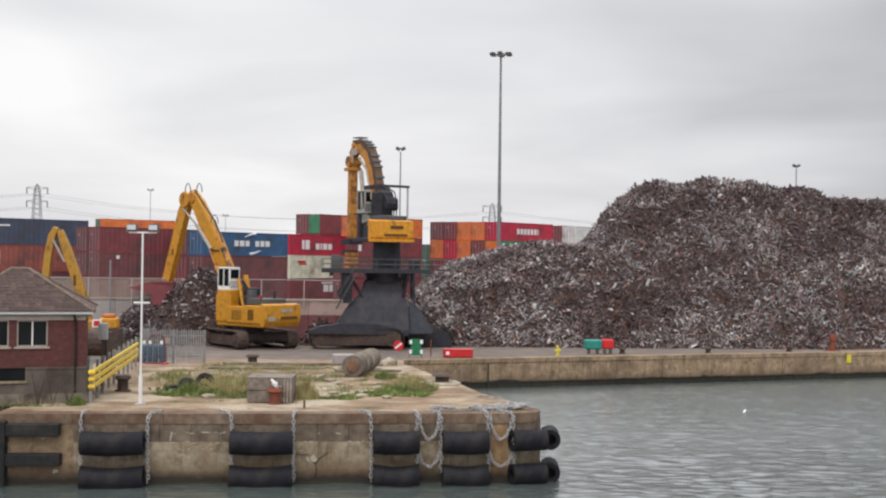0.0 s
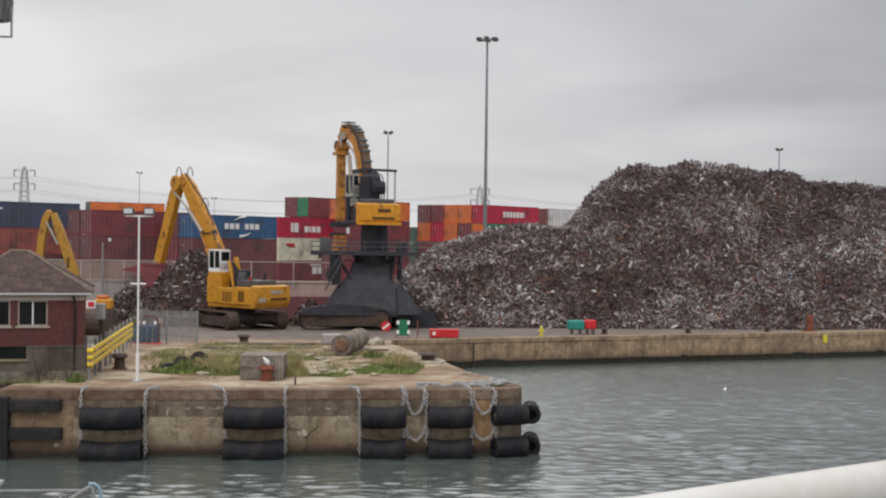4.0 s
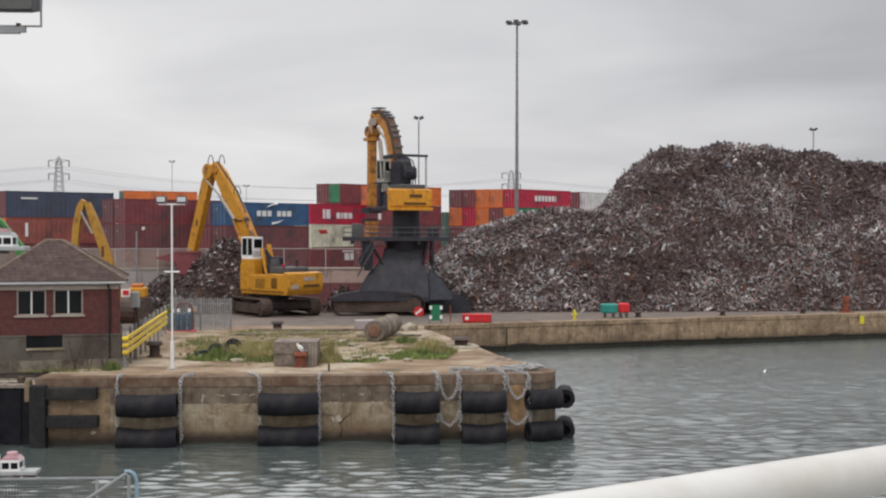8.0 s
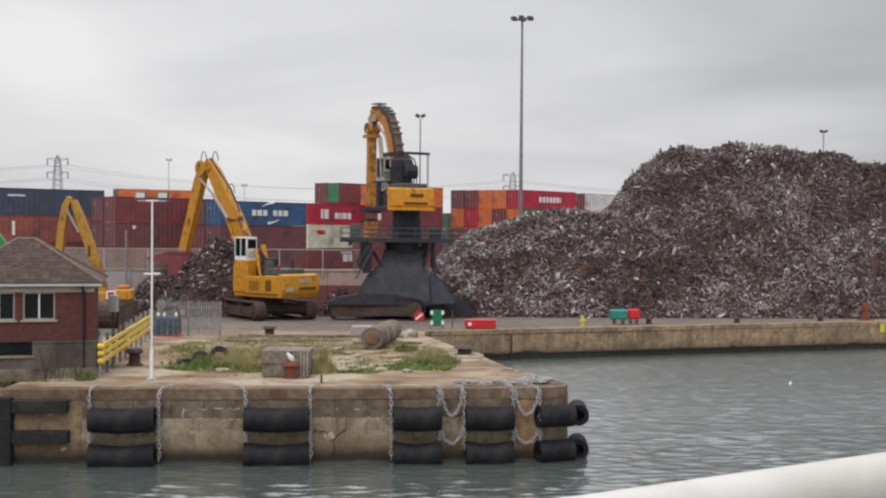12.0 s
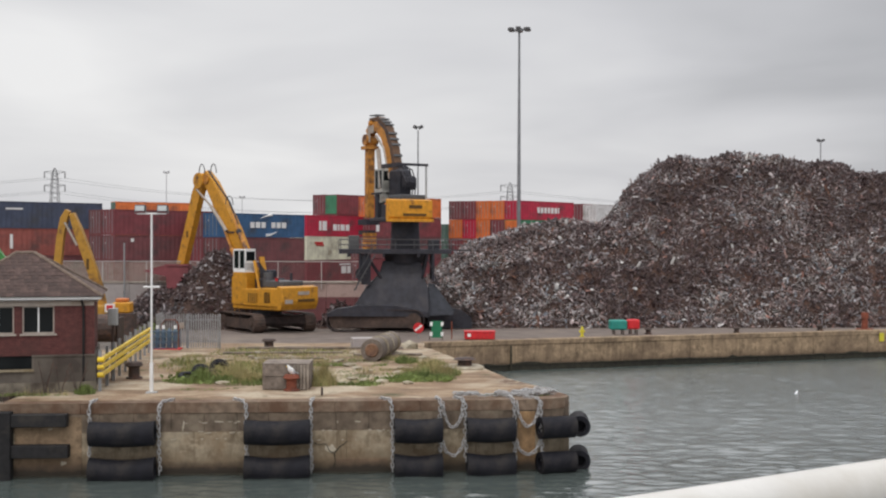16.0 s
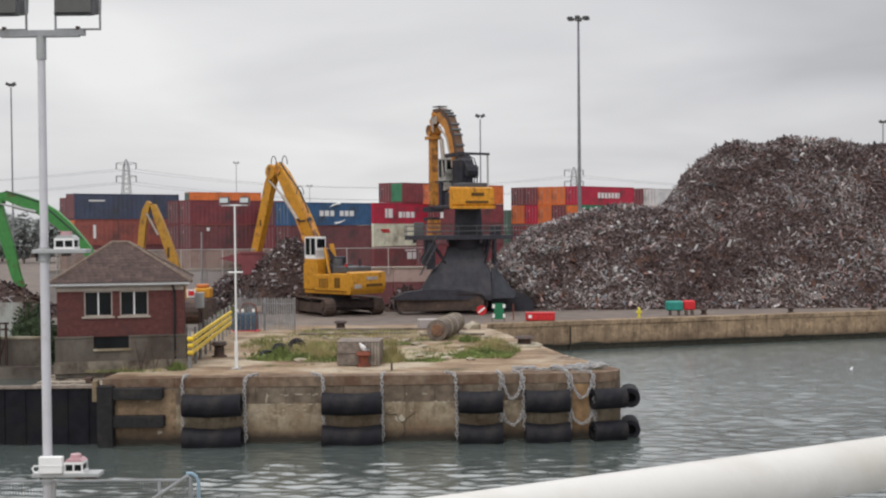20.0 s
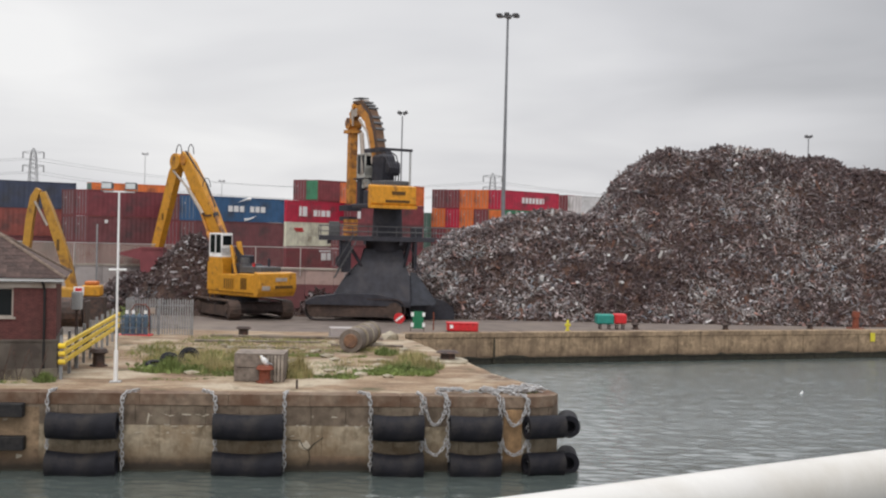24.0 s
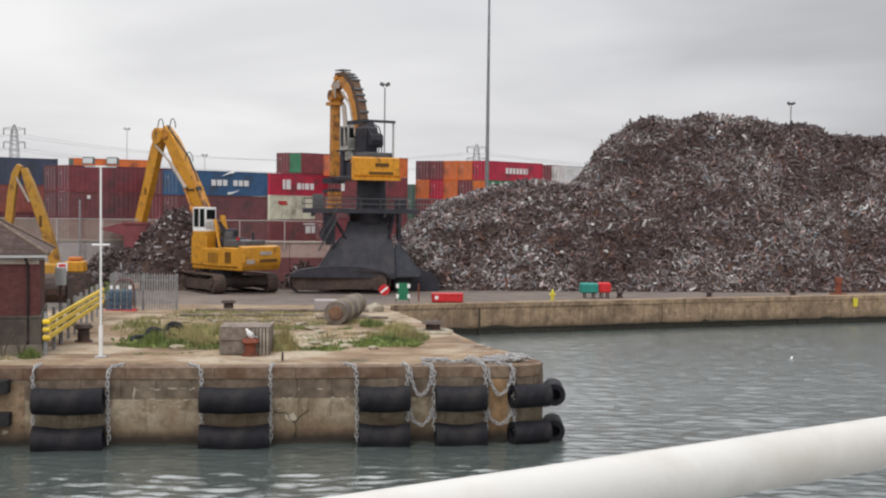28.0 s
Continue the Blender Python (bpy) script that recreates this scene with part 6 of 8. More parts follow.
    part("soffit", boxes((x0 - 0.2, x1 + 0.2, y0 - 0.2, y1 + 0.2, 6.955, 6.99)), M["cream_trim"], t)
    part("frieze", boxes((x0 - 0.02, x1 + 0.02, y0 - 0.07, y0 - 0.001, 6.765, 6.93)), M["cream_trim"], t, "weathered cream band below the eaves")
    part("downpipe", bars(((x1 - 0.5, y0 - 0.28, 7.0), (x1 - 0.42, y0 - 0.12, 6.7), 0.05), ((x1 - 0.42, y0 - 0.12, 6.7), (x1 - 0.42, y0 - 0.12, 3.0), 0.05)), M["timber"], t)
    # the hipped roof: deck, rows of tiles, ridge tiles
    e0, e1, f0, f1, z0, z1 = x0 - 0.35, x1 + 0.4, y0 - 0.4, y1 + 0.4, 7.16, 9.02
    ra, rb, ry = -15.92, -15.1, 57.2
    bm = bmesh.new()
    low = [bm.verts.new(p) for p in ((e0, f0, z0), (e1, f0, z0), (e1, f1, z0), (e0, f1, z0))]
    hi = [bm.verts.new(p) for p in ((ra, ry, z1), (rb, ry, z1))]
    for f in ((low[0], low[1], hi[1], hi[0]), (low[1], low[2], hi[1]), (low[2], low[3], hi[0], hi[1]), (low[3], low[0], hi[0]), low[::-1]):
        bm.faces.new(f)
    roof = part("roof", bm, M["roof_tile"], t, "brown clay tile roof")
    tile = mesh_of("roof_tile", boxes((-0.135, 0.135, 0.0, 0.42, 0.0, 0.022)), M["roof_tile"])
    rng = random.Random(2)
    n = 13
    slope = math.atan2(z1 - z0, ry - f0)
    for j in range(n):
        f = j / n
        y, z = f0 + (ry - f0) * f, z0 + (z1 - z0) * f
        a, b = e0 + (ra - e0) * f + 0.12, e1 + (rb - e1) * f - 0.12
        m = max(1, int((b - a) / 0.275))
        for i in range(m):
            x = a + (b - a) * (i + 0.5) / m
            piece("roof_tile", tile, roof, Matrix.Translation((x, y, z + 0.012)) @ Matrix.Rotation(slope - 0.015 + rng.uniform(-0.02, 0.02), 4, "X"))
    bm = bmesh.new()
    for a, b in (((e0, f0, z0), (ra, ry, z1)), ((e1, f0, z0), (rb, ry, z1)), ((e1, f1, z0), (rb, ry, z1)), ((e0, f1, z0), (ra, ry, z1)), ((ra, ry, z1), (rb, ry, z1))):
        a, b = Vector(a), Vector(b)
        k = max(2, int((b - a).length / 0.36))
        for i in range(k):
            cone(bm, a.lerp(b, i / k) + Vector((0, 0, 0.03)), a.lerp(b, (i + 1) / k) + Vector((0, 0, 0.02)), 0.085, 0.075, 8)
    part("hip_tile", bm, M["ridge"], t, "pale mortared hip tiles")


hut()


for x0_, x1_ in ((-24.5, -19.75), (-19.15, -18.45)):
    w_ = thing("low_wall", "low stained concrete wall beside the brick hut", "wall", kind="structure")
    part("wall_body", boxes((x0_, x1_, 56.1, 56.45, 2.8, 4.28)), M["render"], w_)
    part("wall_cap", boxes((x0_ - 0.04, x1_ + 0.04, 56.05, 56.5, 4.28, 4.38)), M["pale_concrete"], w_)


def sheet_fence():
    """A pale profiled-sheet fence and a rusty frame at the lock's landward side."""
    t = thing("sheet_fence", "pale grey corrugated sheet fence behind the lock", "fence")
    for k in range(12):
        x = -32.3 + 0.6 * k
        bm = bmesh.new()
        prof = [(x + 0.15 * j + u, v) for j in range(4) for u, v in ((0.0, 68.0), (0.09, 68.0), (0.1, 68.035), (0.14, 68.035))]
        slab(bm, prof + [(x + 0.58, 68.06), (x, 68.06)], PIER_Z - 0.06, 5.38)
        part("sheet", bm, M["fence_sheet"], t)
    for x in (-32.2, -29.8, -27.4, -25.2):
        part("post", boxes((x, x + 0.1, 68.1, 68.2, PIER_Z - 0.06, 5.3)), M["galvanised"], t)
    r = thing("rusty_trestle", "rusty steel trestle standing before the lock wall", "trestle")
    for x in (-23.05, -22.45, -21.95, -21.6):
        part("upright", boxes((x, x + 0.1, 55.7, 55.8, PIER_Z, 5.3 - 0.25 * (x > -22))), M["rust_iron"], r)
    for z in (5.05, 4.75):
        part("cross_bar", boxes((-24.6, -21.4, 55.68, 55.76, z, z + 0.09)), M["rust_iron"], r)
    part("stay", bars(((-22.4, 55.75, 3.0), (-21.95, 55.75, 4.9), 0.045, 0.045, 6), ((-22.0, 55.75, 3.0), (-21.6, 55.75, 4.3), 0.04, 0.04, 6)), M["rust_iron"], r)


M["fence_sheet"] = surface("pale_fence_sheet", (0.40, 0.42, 0.40), 0.6, 0, (2.0, 0.1), ((0.24, 0.22, 0.19), 0.8, 0.4), ((0.2, 0.17, 0.14), 0.4))
M["rust_iron"] = surface("rusted_iron", (0.04, 0.021, 0.017), 0.85, 0, (5.0, 0.35))
sheet_fence()


# ---- things on the pier ----
def lamp_column(name, m, height, arm, heads, label, post="white_paint"):
    t = thing(name, label, "lamp", m)
    part("column", bars(((0, 0, 0), (0, 0, 1.3), 0.085, 0.085, 12), ((0, 0, 1.3), (0, 0, height), 0.047, 0.042, 12)), M[post], t, smooth=True)
    part("foot_plate", boxes((-0.22, 0.22, -0.22, 0.22, 0, 0.05)), M["grey_paint"], t)
    part("cross_arm", boxes((-arm, arm, -0.04, 0.04, height, height + 0.07)), M[post], t)
    for s in heads:
        h = new("floodlight", mesh_of("floodlight", build(lambda bm: profile(bm, [(-0.2, 0.0), (0.2, 0.06), (0.24, 0.3), (-0.14, 0.36)], -0.27, 0.27)), M["dark_grey"], 0.02))
        h.parent = t
        h.matrix_basis = pose(s * (arm - 0.14), 0, height + 0.12, 0, 0, 90) @ Matrix.Diagonal((0.82, 0.82, 0.82, 1))
        part("lamp_glass", boxes((-0.235, -0.17, -0.23, 0.23, 0.04, 0.3)), M["lens"], h)
        part("bracket", boxes((-0.05, 0.05, -0.3, -0.275, -0.1, 0.2), (-0.05, 0.05, 0.275, 0.3, -0.1, 0.2), (-0.05, 0.05, -0.3, 0.3, -0.1, -0.07)), M["galvanised"], h)
    return t


pier_lamp = lamp_column("pier_lamp", pose(-9.77, 53.46, PIER_Z), 7.75, 0.62, (-1, 1), "white lamp column with twin floodlights on the pier")
part("ladder_bar", bars(((-0.35, 0, 4.6), (0.35, 0, 4.6), 0.04)), M["white_paint"], pier_lamp)


def bollard(x, y, z, r, h, material, label):
    t = thing("mooring_bollard", label, "bollard", pose(x, y, z), "mooring bollards")
    part("base", bars(((0, 0, 0), (0, 0, 0.08), r * 1.25, r * 1.2, 18)), M[material], t, smooth=True)
    part("shaft", bars(((0, 0, 0.08), (0, 0, h * 0.75), r * 0.85, r * 0.8, 18)), M[material], t, smooth=True)
    part("cap", bars(((0, 0, h * 0.68), (0, 0, h * 0.8), r * 0.8, r * 1.35, 18), ((0, 0, h * 0.8), (0, 0, h), r * 1.35, r * 1.05, 18)), M[material], t, smooth=True)


bollard(-3.77, 54.0, PIER_Z, 0.28, 0.72, "rust_red", "rust-red iron mooring bollard with a gull on it")
bollard(-11.62, 58.9, PIER_Z, 0.32, 0.8, "dark_iron", "dark rusty iron mooring bollard on the pier")
bollard(-6.9, 77.4, deck_height(0, 77.4), 0.36, 0.62, "dark_iron", "low dark iron bollard near the yard")
bollard(4.6, 63.6, PIER_Z, 0.45, 0.5, "dark_iron", "wide low rusty bollard at the pier's edge")


bm = bmesh.new()
slab(bm, [(3.4, 62.3), (5.4, 62.0), (5.6, 63.2), (5.35, 64.4), (3.9, 64.6), (3.2, 63.6)], PIER_Z - 0.1, PIER_Z + 0.09)
solid("stone_slab", bm, M["pale_concrete"], "broken grey stone slab under the pier's bollard", "slab", bevel=0.02)
bm = boxes((-0.85, 0.85, -0.5, 0.5, 0, 0.72))
solid("concrete_block", bm, M["grey_block"], "pale grey concrete block behind the fender roll", "block", bevel=0.04, m=pose(-0.75, 75.2, deck_height(0, 75.2), 0, 0, 8))


def gull(name, m, label, wings=False):
    t = thing(name, label, "bird", m)
    bm = bmesh.new()
    bmesh.ops.create_uvsphere(bm, u_segments=12, v_segments=8, radius=1.0, matrix=Matrix.Translation((0, 0, 0.17)) @ Matrix.Rotation(-0.85, 4, "Y") @ Matrix.Diagonal((0.23, 0.11, 0.12, 1)))
    part("body", bm, M["feather"], t, smooth=True)
    bm = bmesh.new()
    bmesh.ops.create_uvsphere(bm, u_segments=10, v_segments=6, radius=0.06, matrix=Matrix.Translation((0.15, 0, 0.37)))
    part("head", bm, M["feather"], t, smooth=True)
    part("bill", bars(((0.2, 0, 0.365), (0.27, 0, 0.35), 0.016, 0.004, 6)), M["safety_yellow"], t)
    part("tail", build(lambda b: profile(b, [(-0.16, 0.1), (-0.34, 0.04), (-0.33, 0.02), (-0.14, 0.06)], -0.04, 0.04)), M["feather_grey"], t)
    if not wings:
        for s in (-1, 1):
            part("wing", build(lambda b: profile(b, [(0.1, 0.2), (-0.08, 0.19), (-0.3, 0.07), (-0.05, 0.1)], s * 0.085, s * 0.1)), M["feather_grey"], t)
            part("leg", bars(((0, s * 0.03, 0.0), (0, s * 0.03, 0.08), 0.008, 0.008, 5)), M["safety_yellow"], t)
    return t


gull("seagull", pose(-3.77, 54.0, PIER_Z + 0.72, 0, 0, 200), "white seagull standing on a rusty bollard")


def crate():
    t = thing("wooden_crate", "weathered grey timber crate standing on the pier", "crate", pose(-4.0, 55.2, PIER_Z, 0, 0, -2) @ Matrix.Diagonal((1, 1, 0.9, 1)))
    for k in range(2):
        part("front_board", boxes((-1.03, 0.28, -0.95, -0.9, 0.03 + 0.63 * k, 0.63 + 0.63 * k)), M["old_timber"], t, bevel=0.012)
    for k in range(7):
        part("side_board", boxes((0.98, 1.03, -0.88 + 0.27 * k, -0.63 + 0.27 * k, 0.03, 1.24)), M["old_timber"], t)
        part("side_board", boxes((-1.03, -0.98, -0.88 + 0.27 * k, -0.63 + 0.27 * k, 0.03, 1.24)), M["old_timber"], t)
        part("top_board", boxes((-1.04, 1.04, -0.95 + 0.275 * k, -0.69 + 0.275 * k, 1.26, 1.31)), M["old_timber"], t)
    part("back_board", boxes((-1.03, 1.0, 0.98, 1.03, 0.03, 1.25)), M["old_timber"], t)
    for k in range(5):
        part("front_slat", boxes((0.33 + 0.145 * k, 0.43 + 0.145 * k, -0.96, -0.91, 0.03, 1.24)), M["slat_timber"], t, "pale upright slat")
    for x in (-1.03, 0.2):
        part("batten", boxes((x, x + 0.09, -0.985, -0.95, 0.03, 1.25)), M["old_timber"], t)


crate()


M["boss_timber"] = surface("rusty_timber", (0.21, 0.115, 0.07), 0.85, 0, (5.0, 0.35), ((0.10, 0.06, 0.045), 1.5, 0.4))


def log_roller():
    t = thing("timber_fender_roll", "thick weathered cylindrical fender lying on the pier", "fender", pose(-0.3, 66.5, PIER_Z + 0.62, 0, 0, 90 - 11))
    part("roll", bars(((0, 0, 0), (6.0, 0, 0), 0.62, 0.6, 24)), M["old_timber"], t, "grey-brown weathered roll", smooth=True)
    part("end_boss", bars(((-0.09, 0, 0), (0.0, 0, 0), 0.33, 0.38, 16)), M["boss_timber"], t, "rusty brown end boss")
    for x in (1.4, 1.7, 3.3, 5.0):
        part("band", bars(((x, 0, 0), (x + 0.16, 0, 0), 0.65, 0.65, 24)), M["pale_concrete"], t)


log_roller()


def tyre(x, y, z, rx, ry, rz):
    t = thing("old_tyre", "old black tyre lying among the weeds", "tyre", pose(x, y, z, rx, ry, rz), "old tyres")
    bm = bmesh.new()
    prof = [(0.26, -0.1), (0.42, -0.13), (0.5, -0.09), (0.51, 0.0), (0.5, 0.09), (0.42, 0.13), (0.26, 0.1), (0.3, 0.0)]
    rings = [[bm.verts.new((r * math.cos(a), r * math.sin(a), h)) for r, h in prof] for a in np.linspace(0, 2 * math.pi, 20, endpoint=False)]
    for p, q in zip(rings, rings[1:] + rings[:1]):
        for i in range(8):
            bm.faces.new((p[i], p[(i + 1) % 8], q[(i + 1) % 8], q[i]))
    part("tread", bm, M["rubber"], t, smooth=True)


tyre(-8.3, 58.3, PIER_Z + 0.34, 40, 10, 20)
tyre(-8.9, 57.9, PIER_Z + 0.2, 10, 5, 0)
tyre(-7.6, 59.2, PIER_Z + 0.42, 62, 0, 25)


def barrier():
    """A yellow pedestrian barrier along the pier's landward side."""
    t = thing("yellow_barrier", "yellow corrugated safety barrier on grey posts along the pier", "barrier")
    a, b = Vector((-12.12, 54.1, PIER_Z)), Vector((-13.45, 72.1, PIER_Z))
    for k in range(10):
        p = a.lerp(b, k / 9)
        part("post", boxes((p.x - 0.06, p.x + 0.06, p.y - 0.06, p.y + 0.06, p.z, p.z + 1.82)), M["galvanised"], t)
    d = (b - a).normalized()
    m = Matrix.Translation(a) @ d.to_track_quat("X", "Z").to_matrix().to_4x4()
    for z in (0.62, 0.95, 1.28):
        bm = bmesh.new()
        L = (b - a).length
        prof = [(-0.07, 0.0), (-0.13, 0.05), (-0.13, 0.1), (-0.07, 0.15), (-0.13, 0.2), (-0.13, 0.25), (-0.07, 0.3)]
        for (p, q), (r, s) in zip(prof, prof[1:]):
            v = [bm.verts.new(m @ Vector(c)) for c in ((0, p - 0.02, z + 0.75 * q), (L, p - 0.02, z + 0.75 * q), (L, r - 0.02, z + 0.75 * s), (0, r - 0.02, z + 0.75 * s))]
            w = [bm.verts.new(m @ Vector(c)) for c in ((0, p + 0.01, z + 0.75 * q), (L, p + 0.01, z + 0.75 * q), (L, r + 0.01, z + 0.75 * s), (0, r + 0.01, z + 0.75 * s))]
            bm.faces.new(v)
            bm.faces.new(w[::-1])
            bm.faces.new((v[0], v[3], w[3], w[0]))
            bm.faces.new((v[1], w[1], w[2], v[2]))
        bmesh.ops.remove_doubles(bm, verts=bm.verts[:], dist=1e-4)
        part("barrier_rail", bm, M["safety_yellow"], t)
        part("rail_end", bars((tuple(a + Vector((-0.08, -0.08, z + 0.11))), tuple(a + Vector((0.2, -0.08, z + 0.11))), 0.115, 0.115, 10)), M["safety_yellow"], t)


barrier()


def palisade():
    t = thing("palisade_fence", "grey galvanised palisade fence with pointed pales", "fence")
    z = deck_height(0, 77.3)
    for k in range(26):
        x = -13.95 + 0.152 * k
        bm = bmesh.new()
        h = 2.22 + 0.03 * ((k * 7) % 3)
        profile(bm, [(x, 0.05), (x + 0.085, 0.05), (x + 0.085, h - 0.12), (x + 0.0425, h), (x, h - 0.12)], 77.2, 77.225)
        p = part("pale", bm, M["galvanised"], t)
        p.matrix_basis = pose(0, 0, z)
    for h in (0.45, 1.8):
        part("rail", boxes((-14.0, -10.0, 77.24, 77.29, z + h, z + h + 0.06)), M["galvanised"], t)
    for x in (-14.0, -12.05, -10.05):
        part("post", boxes((x, x + 0.1, 77.3, 77.4, z, z + 2.2)), M["galvanised"], t)
    for k in range(8):
        part("pale", boxes((-14.0, -13.975, 77.5 + 0.3 * k, 77.59 + 0.3 * k, z, z + 2.2)), M["galvanised"], t)
    part("notice", boxes((-12.5, -12.22, 77.17, 77.195, z + 1.3, z + 1.68)), M["cream_trim"], t, "small pale yellow notice")
    rr = thing("red_hose_frame", "faded red tubular frame hung on the palisade fence", "frame")
    bm = bmesh.new()
    tube(bm, [(-13.6, 77.1, z), (-13.6, 77.1, z + 1.55), (-13.4, 77.1, z + 1.85), (-12.75, 77.1, z + 1.85), (-12.55, 77.1, z + 1.55), (-12.55, 77.1, z)], 0.035, 8)
    part("tube", bm, M["rust_red"], rr)
    b = thing("gas_cage", "blue-grey steel bottle cage with white caps beside the fence", "cage", pose(-13.0, 75.4, deck_height(0, 75.4)))
    for x in (-0.75, 0.7):
        for y in (-0.5, 0.45):
            part("post", boxes((x, x + 0.06, y, y + 0.06, 0, 1.15)), M["blue_grey"], b)
    for z_ in (0.1, 0.45, 0.8, 1.1):
        part("bar", boxes((-0.75, 0.76, -0.52, -0.48, z_, z_ + 0.07)), M["blue_grey"], b)
        part("bar", boxes((-0.77, -0.73, -0.5, 0.5, z_, z_ + 0.07)), M["blue_grey"], b)
    for k in range(4):
        x = -0.55 + 0.36 * k
        c = part("bottle", bars(((x, 0, 0.05), (x, 0, 1.15), 0.15, 0.15, 12), ((x, 0, 1.15), (x, 0, 1.3), 0.14, 0.06, 12)), M["blue_grey"], b, smooth=True)
        if k in (0, 1, 3):
            part("cap", bars(((x, 0, 1.28), (x, 0, 1.48), 0.1, 0.09, 10)), M["white_paint"], c)
    part("tray", boxes((-0.95, 0.9, -0.6, 0.6, 0.0, 0.07)), M["red"], b)


palisade()


# ---- weeds ----
def weeds(name, cx, cy, rx, ry, count, height, material, label, seed, z=None, broad=False):
    rng = random.Random(seed)
    v, f = [], []
    for _ in range(count):
        a, r = rng.uniform(0, 6.3), rng.random() ** 0.6
        x, y = cx + rx * r * math.cos(a), cy + ry * r * math.sin(a)
        if not broad and noise.noise((x * 0.75, y * 0.75, seed * 1.7)) < rng.uniform(-0.3, 0.12):
            continue
        h = height * rng.uniform(0.35, 1.0) * (1.1 - 0.6 * r * r) * (0.55 + 0.9 * abs(noise.noise((x * 0.9, y * 0.9, seed))))
        lean, d = rng.gauss(0, 0.35) * h, rng.uniform(0, 6.3)
        w = rng.uniform(0.02, 0.05) if broad else rng.uniform(0.006, 0.013) if material == "grass" else rng.uniform(0.012, 0.03)
        ca, sa = math.cos(d), math.sin(d)
        z0 = (deck_height(x, y) if z is None else z) - 0.03
        b = len(v)
        if broad:
            z0 += rng.uniform(0, 0.8) * h
            h, lean = rng.uniform(0.05, 0.1), rng.gauss(0, 0.12)
            w *= 0.75
            for s, t in ((-1, 0), (1, 0), (1.4, 0.5), (0, 1)):
                v.append((x + s * w * ca + lean * t, y + s * w * sa, z0 + h * t + 0.05 * s))
            f.append((b, b + 1, b + 2, b + 3))
        else:
            for s, t in ((-1, 0), (1, 0), (0.7, 0.55), (-0.7, 0.55), (0, 1)):
                v.append((x + s * w * ca + lean * t * t * sa, y + s * w * sa + lean * t * t * ca, z0 + h * t))
            f += [(b, b + 1, b + 2, b + 3), (b + 3, b + 2, b + 4)]
    me = bpy.data.meshes.new(name)
    me.from_pydata(v, [], f)
    me.materials.append(M[material])
    return tagged(new(name, me), label, "weeds", kind="stuff")


PATCHES = (
    (-7.0, 58.0, 2.2, 1.5, 1500, 1.0, 1), (-8.2, 57.0, 1.3, 0.9, 900, 0.9, 0), (-6.2, 63.0, 2.8, 3.0, 1700, 0.9, 1), (-5.4, 56.4, 1.8, 0.7, 450, 0.35, 0), (1.7, 57.6, 2.0, 1.0, 1500, 0.6, 0), (2.7, 60.4, 1.6, 2.3, 1500, 1.0, 1), (-1.6, 64.4, 2.4, 0.6, 900, 0.45, 0), (2.4, 58.2, 1.6, 0.7, 900, 0.7, 0),
    (-2.5, 56.0, 0.7, 0.8, 800, 1.1, 1), (-0.9, 56.0, 1.6, 0.7, 450, 0.35, 0), (-2.4, 67.0, 2.2, 1.4, 500, 0.3, 0), (3.0, 64.5, 0.9, 1.6, 500, 0.7, 1), (1.6, 66.0, 0.7, 0.9, 450, 0.8, 0), (-4.5, 72.0, 5.0, 2.0, 1400, 0.4, 1), (-4.0, 65.5, 2.0, 2.0, 500, 0.35, 1),
    (-10.2, 66.0, 1.6, 5.0, 900, 0.6, 1), (5.6, 52.2, 1.3, 0.35, 400, 0.25, 0), (-12.6, 53.4, 0.5, 0.4, 400, 0.8, 0), (-15.0, 52.9, 2.0, 0.3, 250, 0.4, 1), (-7.0, 54.6, 2.0, 0.4, 150, 0.22, 0), (-9.0, 62.0, 1.2, 2.0, 700, 0.7, 1),
    (-1.0, 60.0, 3.4, 4.0, 1300, 0.32, 1), (-4.5, 68.5, 4.5, 3.5, 1300, 0.35, 1), (0.5, 68.5, 2.6, 3.0, 900, 0.35, 1), (-7.6, 72.5, 2.5, 4.0, 900, 0.5, 1), (-8.6, 59.6, 1.2, 1.6, 700, 1.0, 1))
for k, (cx, cy, rx, ry, n, h, dry) in enumerate(PATCHES):
    if dry:
        weeds("grass_patch", cx, cy, rx, ry, int(n * 1.6), h * 1.1, "grass", "dry straw-coloured grass on the pier", k + 1)
    weeds("weed_patch", cx, cy, rx * 0.92, ry * 0.92, int(n * (1.2 if dry else 1.9)), h * (0.62 if dry else 0.85), "leaf", "green weeds growing from the pier's paving", k + 101)
for k, (cx, cy, rx, ry, n, h) in enumerate(((-8.3, 57.4, 1.7, 1.0, 420, 0.9), (1.7, 57.4, 1.9, 0.7, 420, 0.5), (-6.0, 57.4, 1.5, 0.9, 220, 0.5))):
    weeds("weed_clump", cx, cy, rx, ry, n, h, "leaf", "broad-leaved green weeds on the pier", 40 + k, None, True)
weeds("bush", -21.9, 61.0, 1.25, 1.2, 9000, 4.3, "bush_dark", "tall green overgrown bush beside the brick hut", 60, PIER_Z, True)
weeds("bush", -20.7, 58.6, 0.8, 0.9, 5000, 4.3, "bush_dark", "loose green bush near the brick hut", 63, PIER_Z, True)
weeds("bush", -19.9, 57.3, 1.0, 0.9, 5000, 2.6, "bush_dark", "dark low bush beside the brick hut", 62, PIER_Z, True)
weeds("moss_patch", 6.4, 52.2, 1.3, 0.6, 500, 0.18, "leaf", "low grey-green moss between the slack chains", 64)
weeds("bush", -16.2, 88.0, 1.9, 1.6, 1500, 3.2, "leaf", "green bush beside the palisade fence", 61, YARD_Z, True)


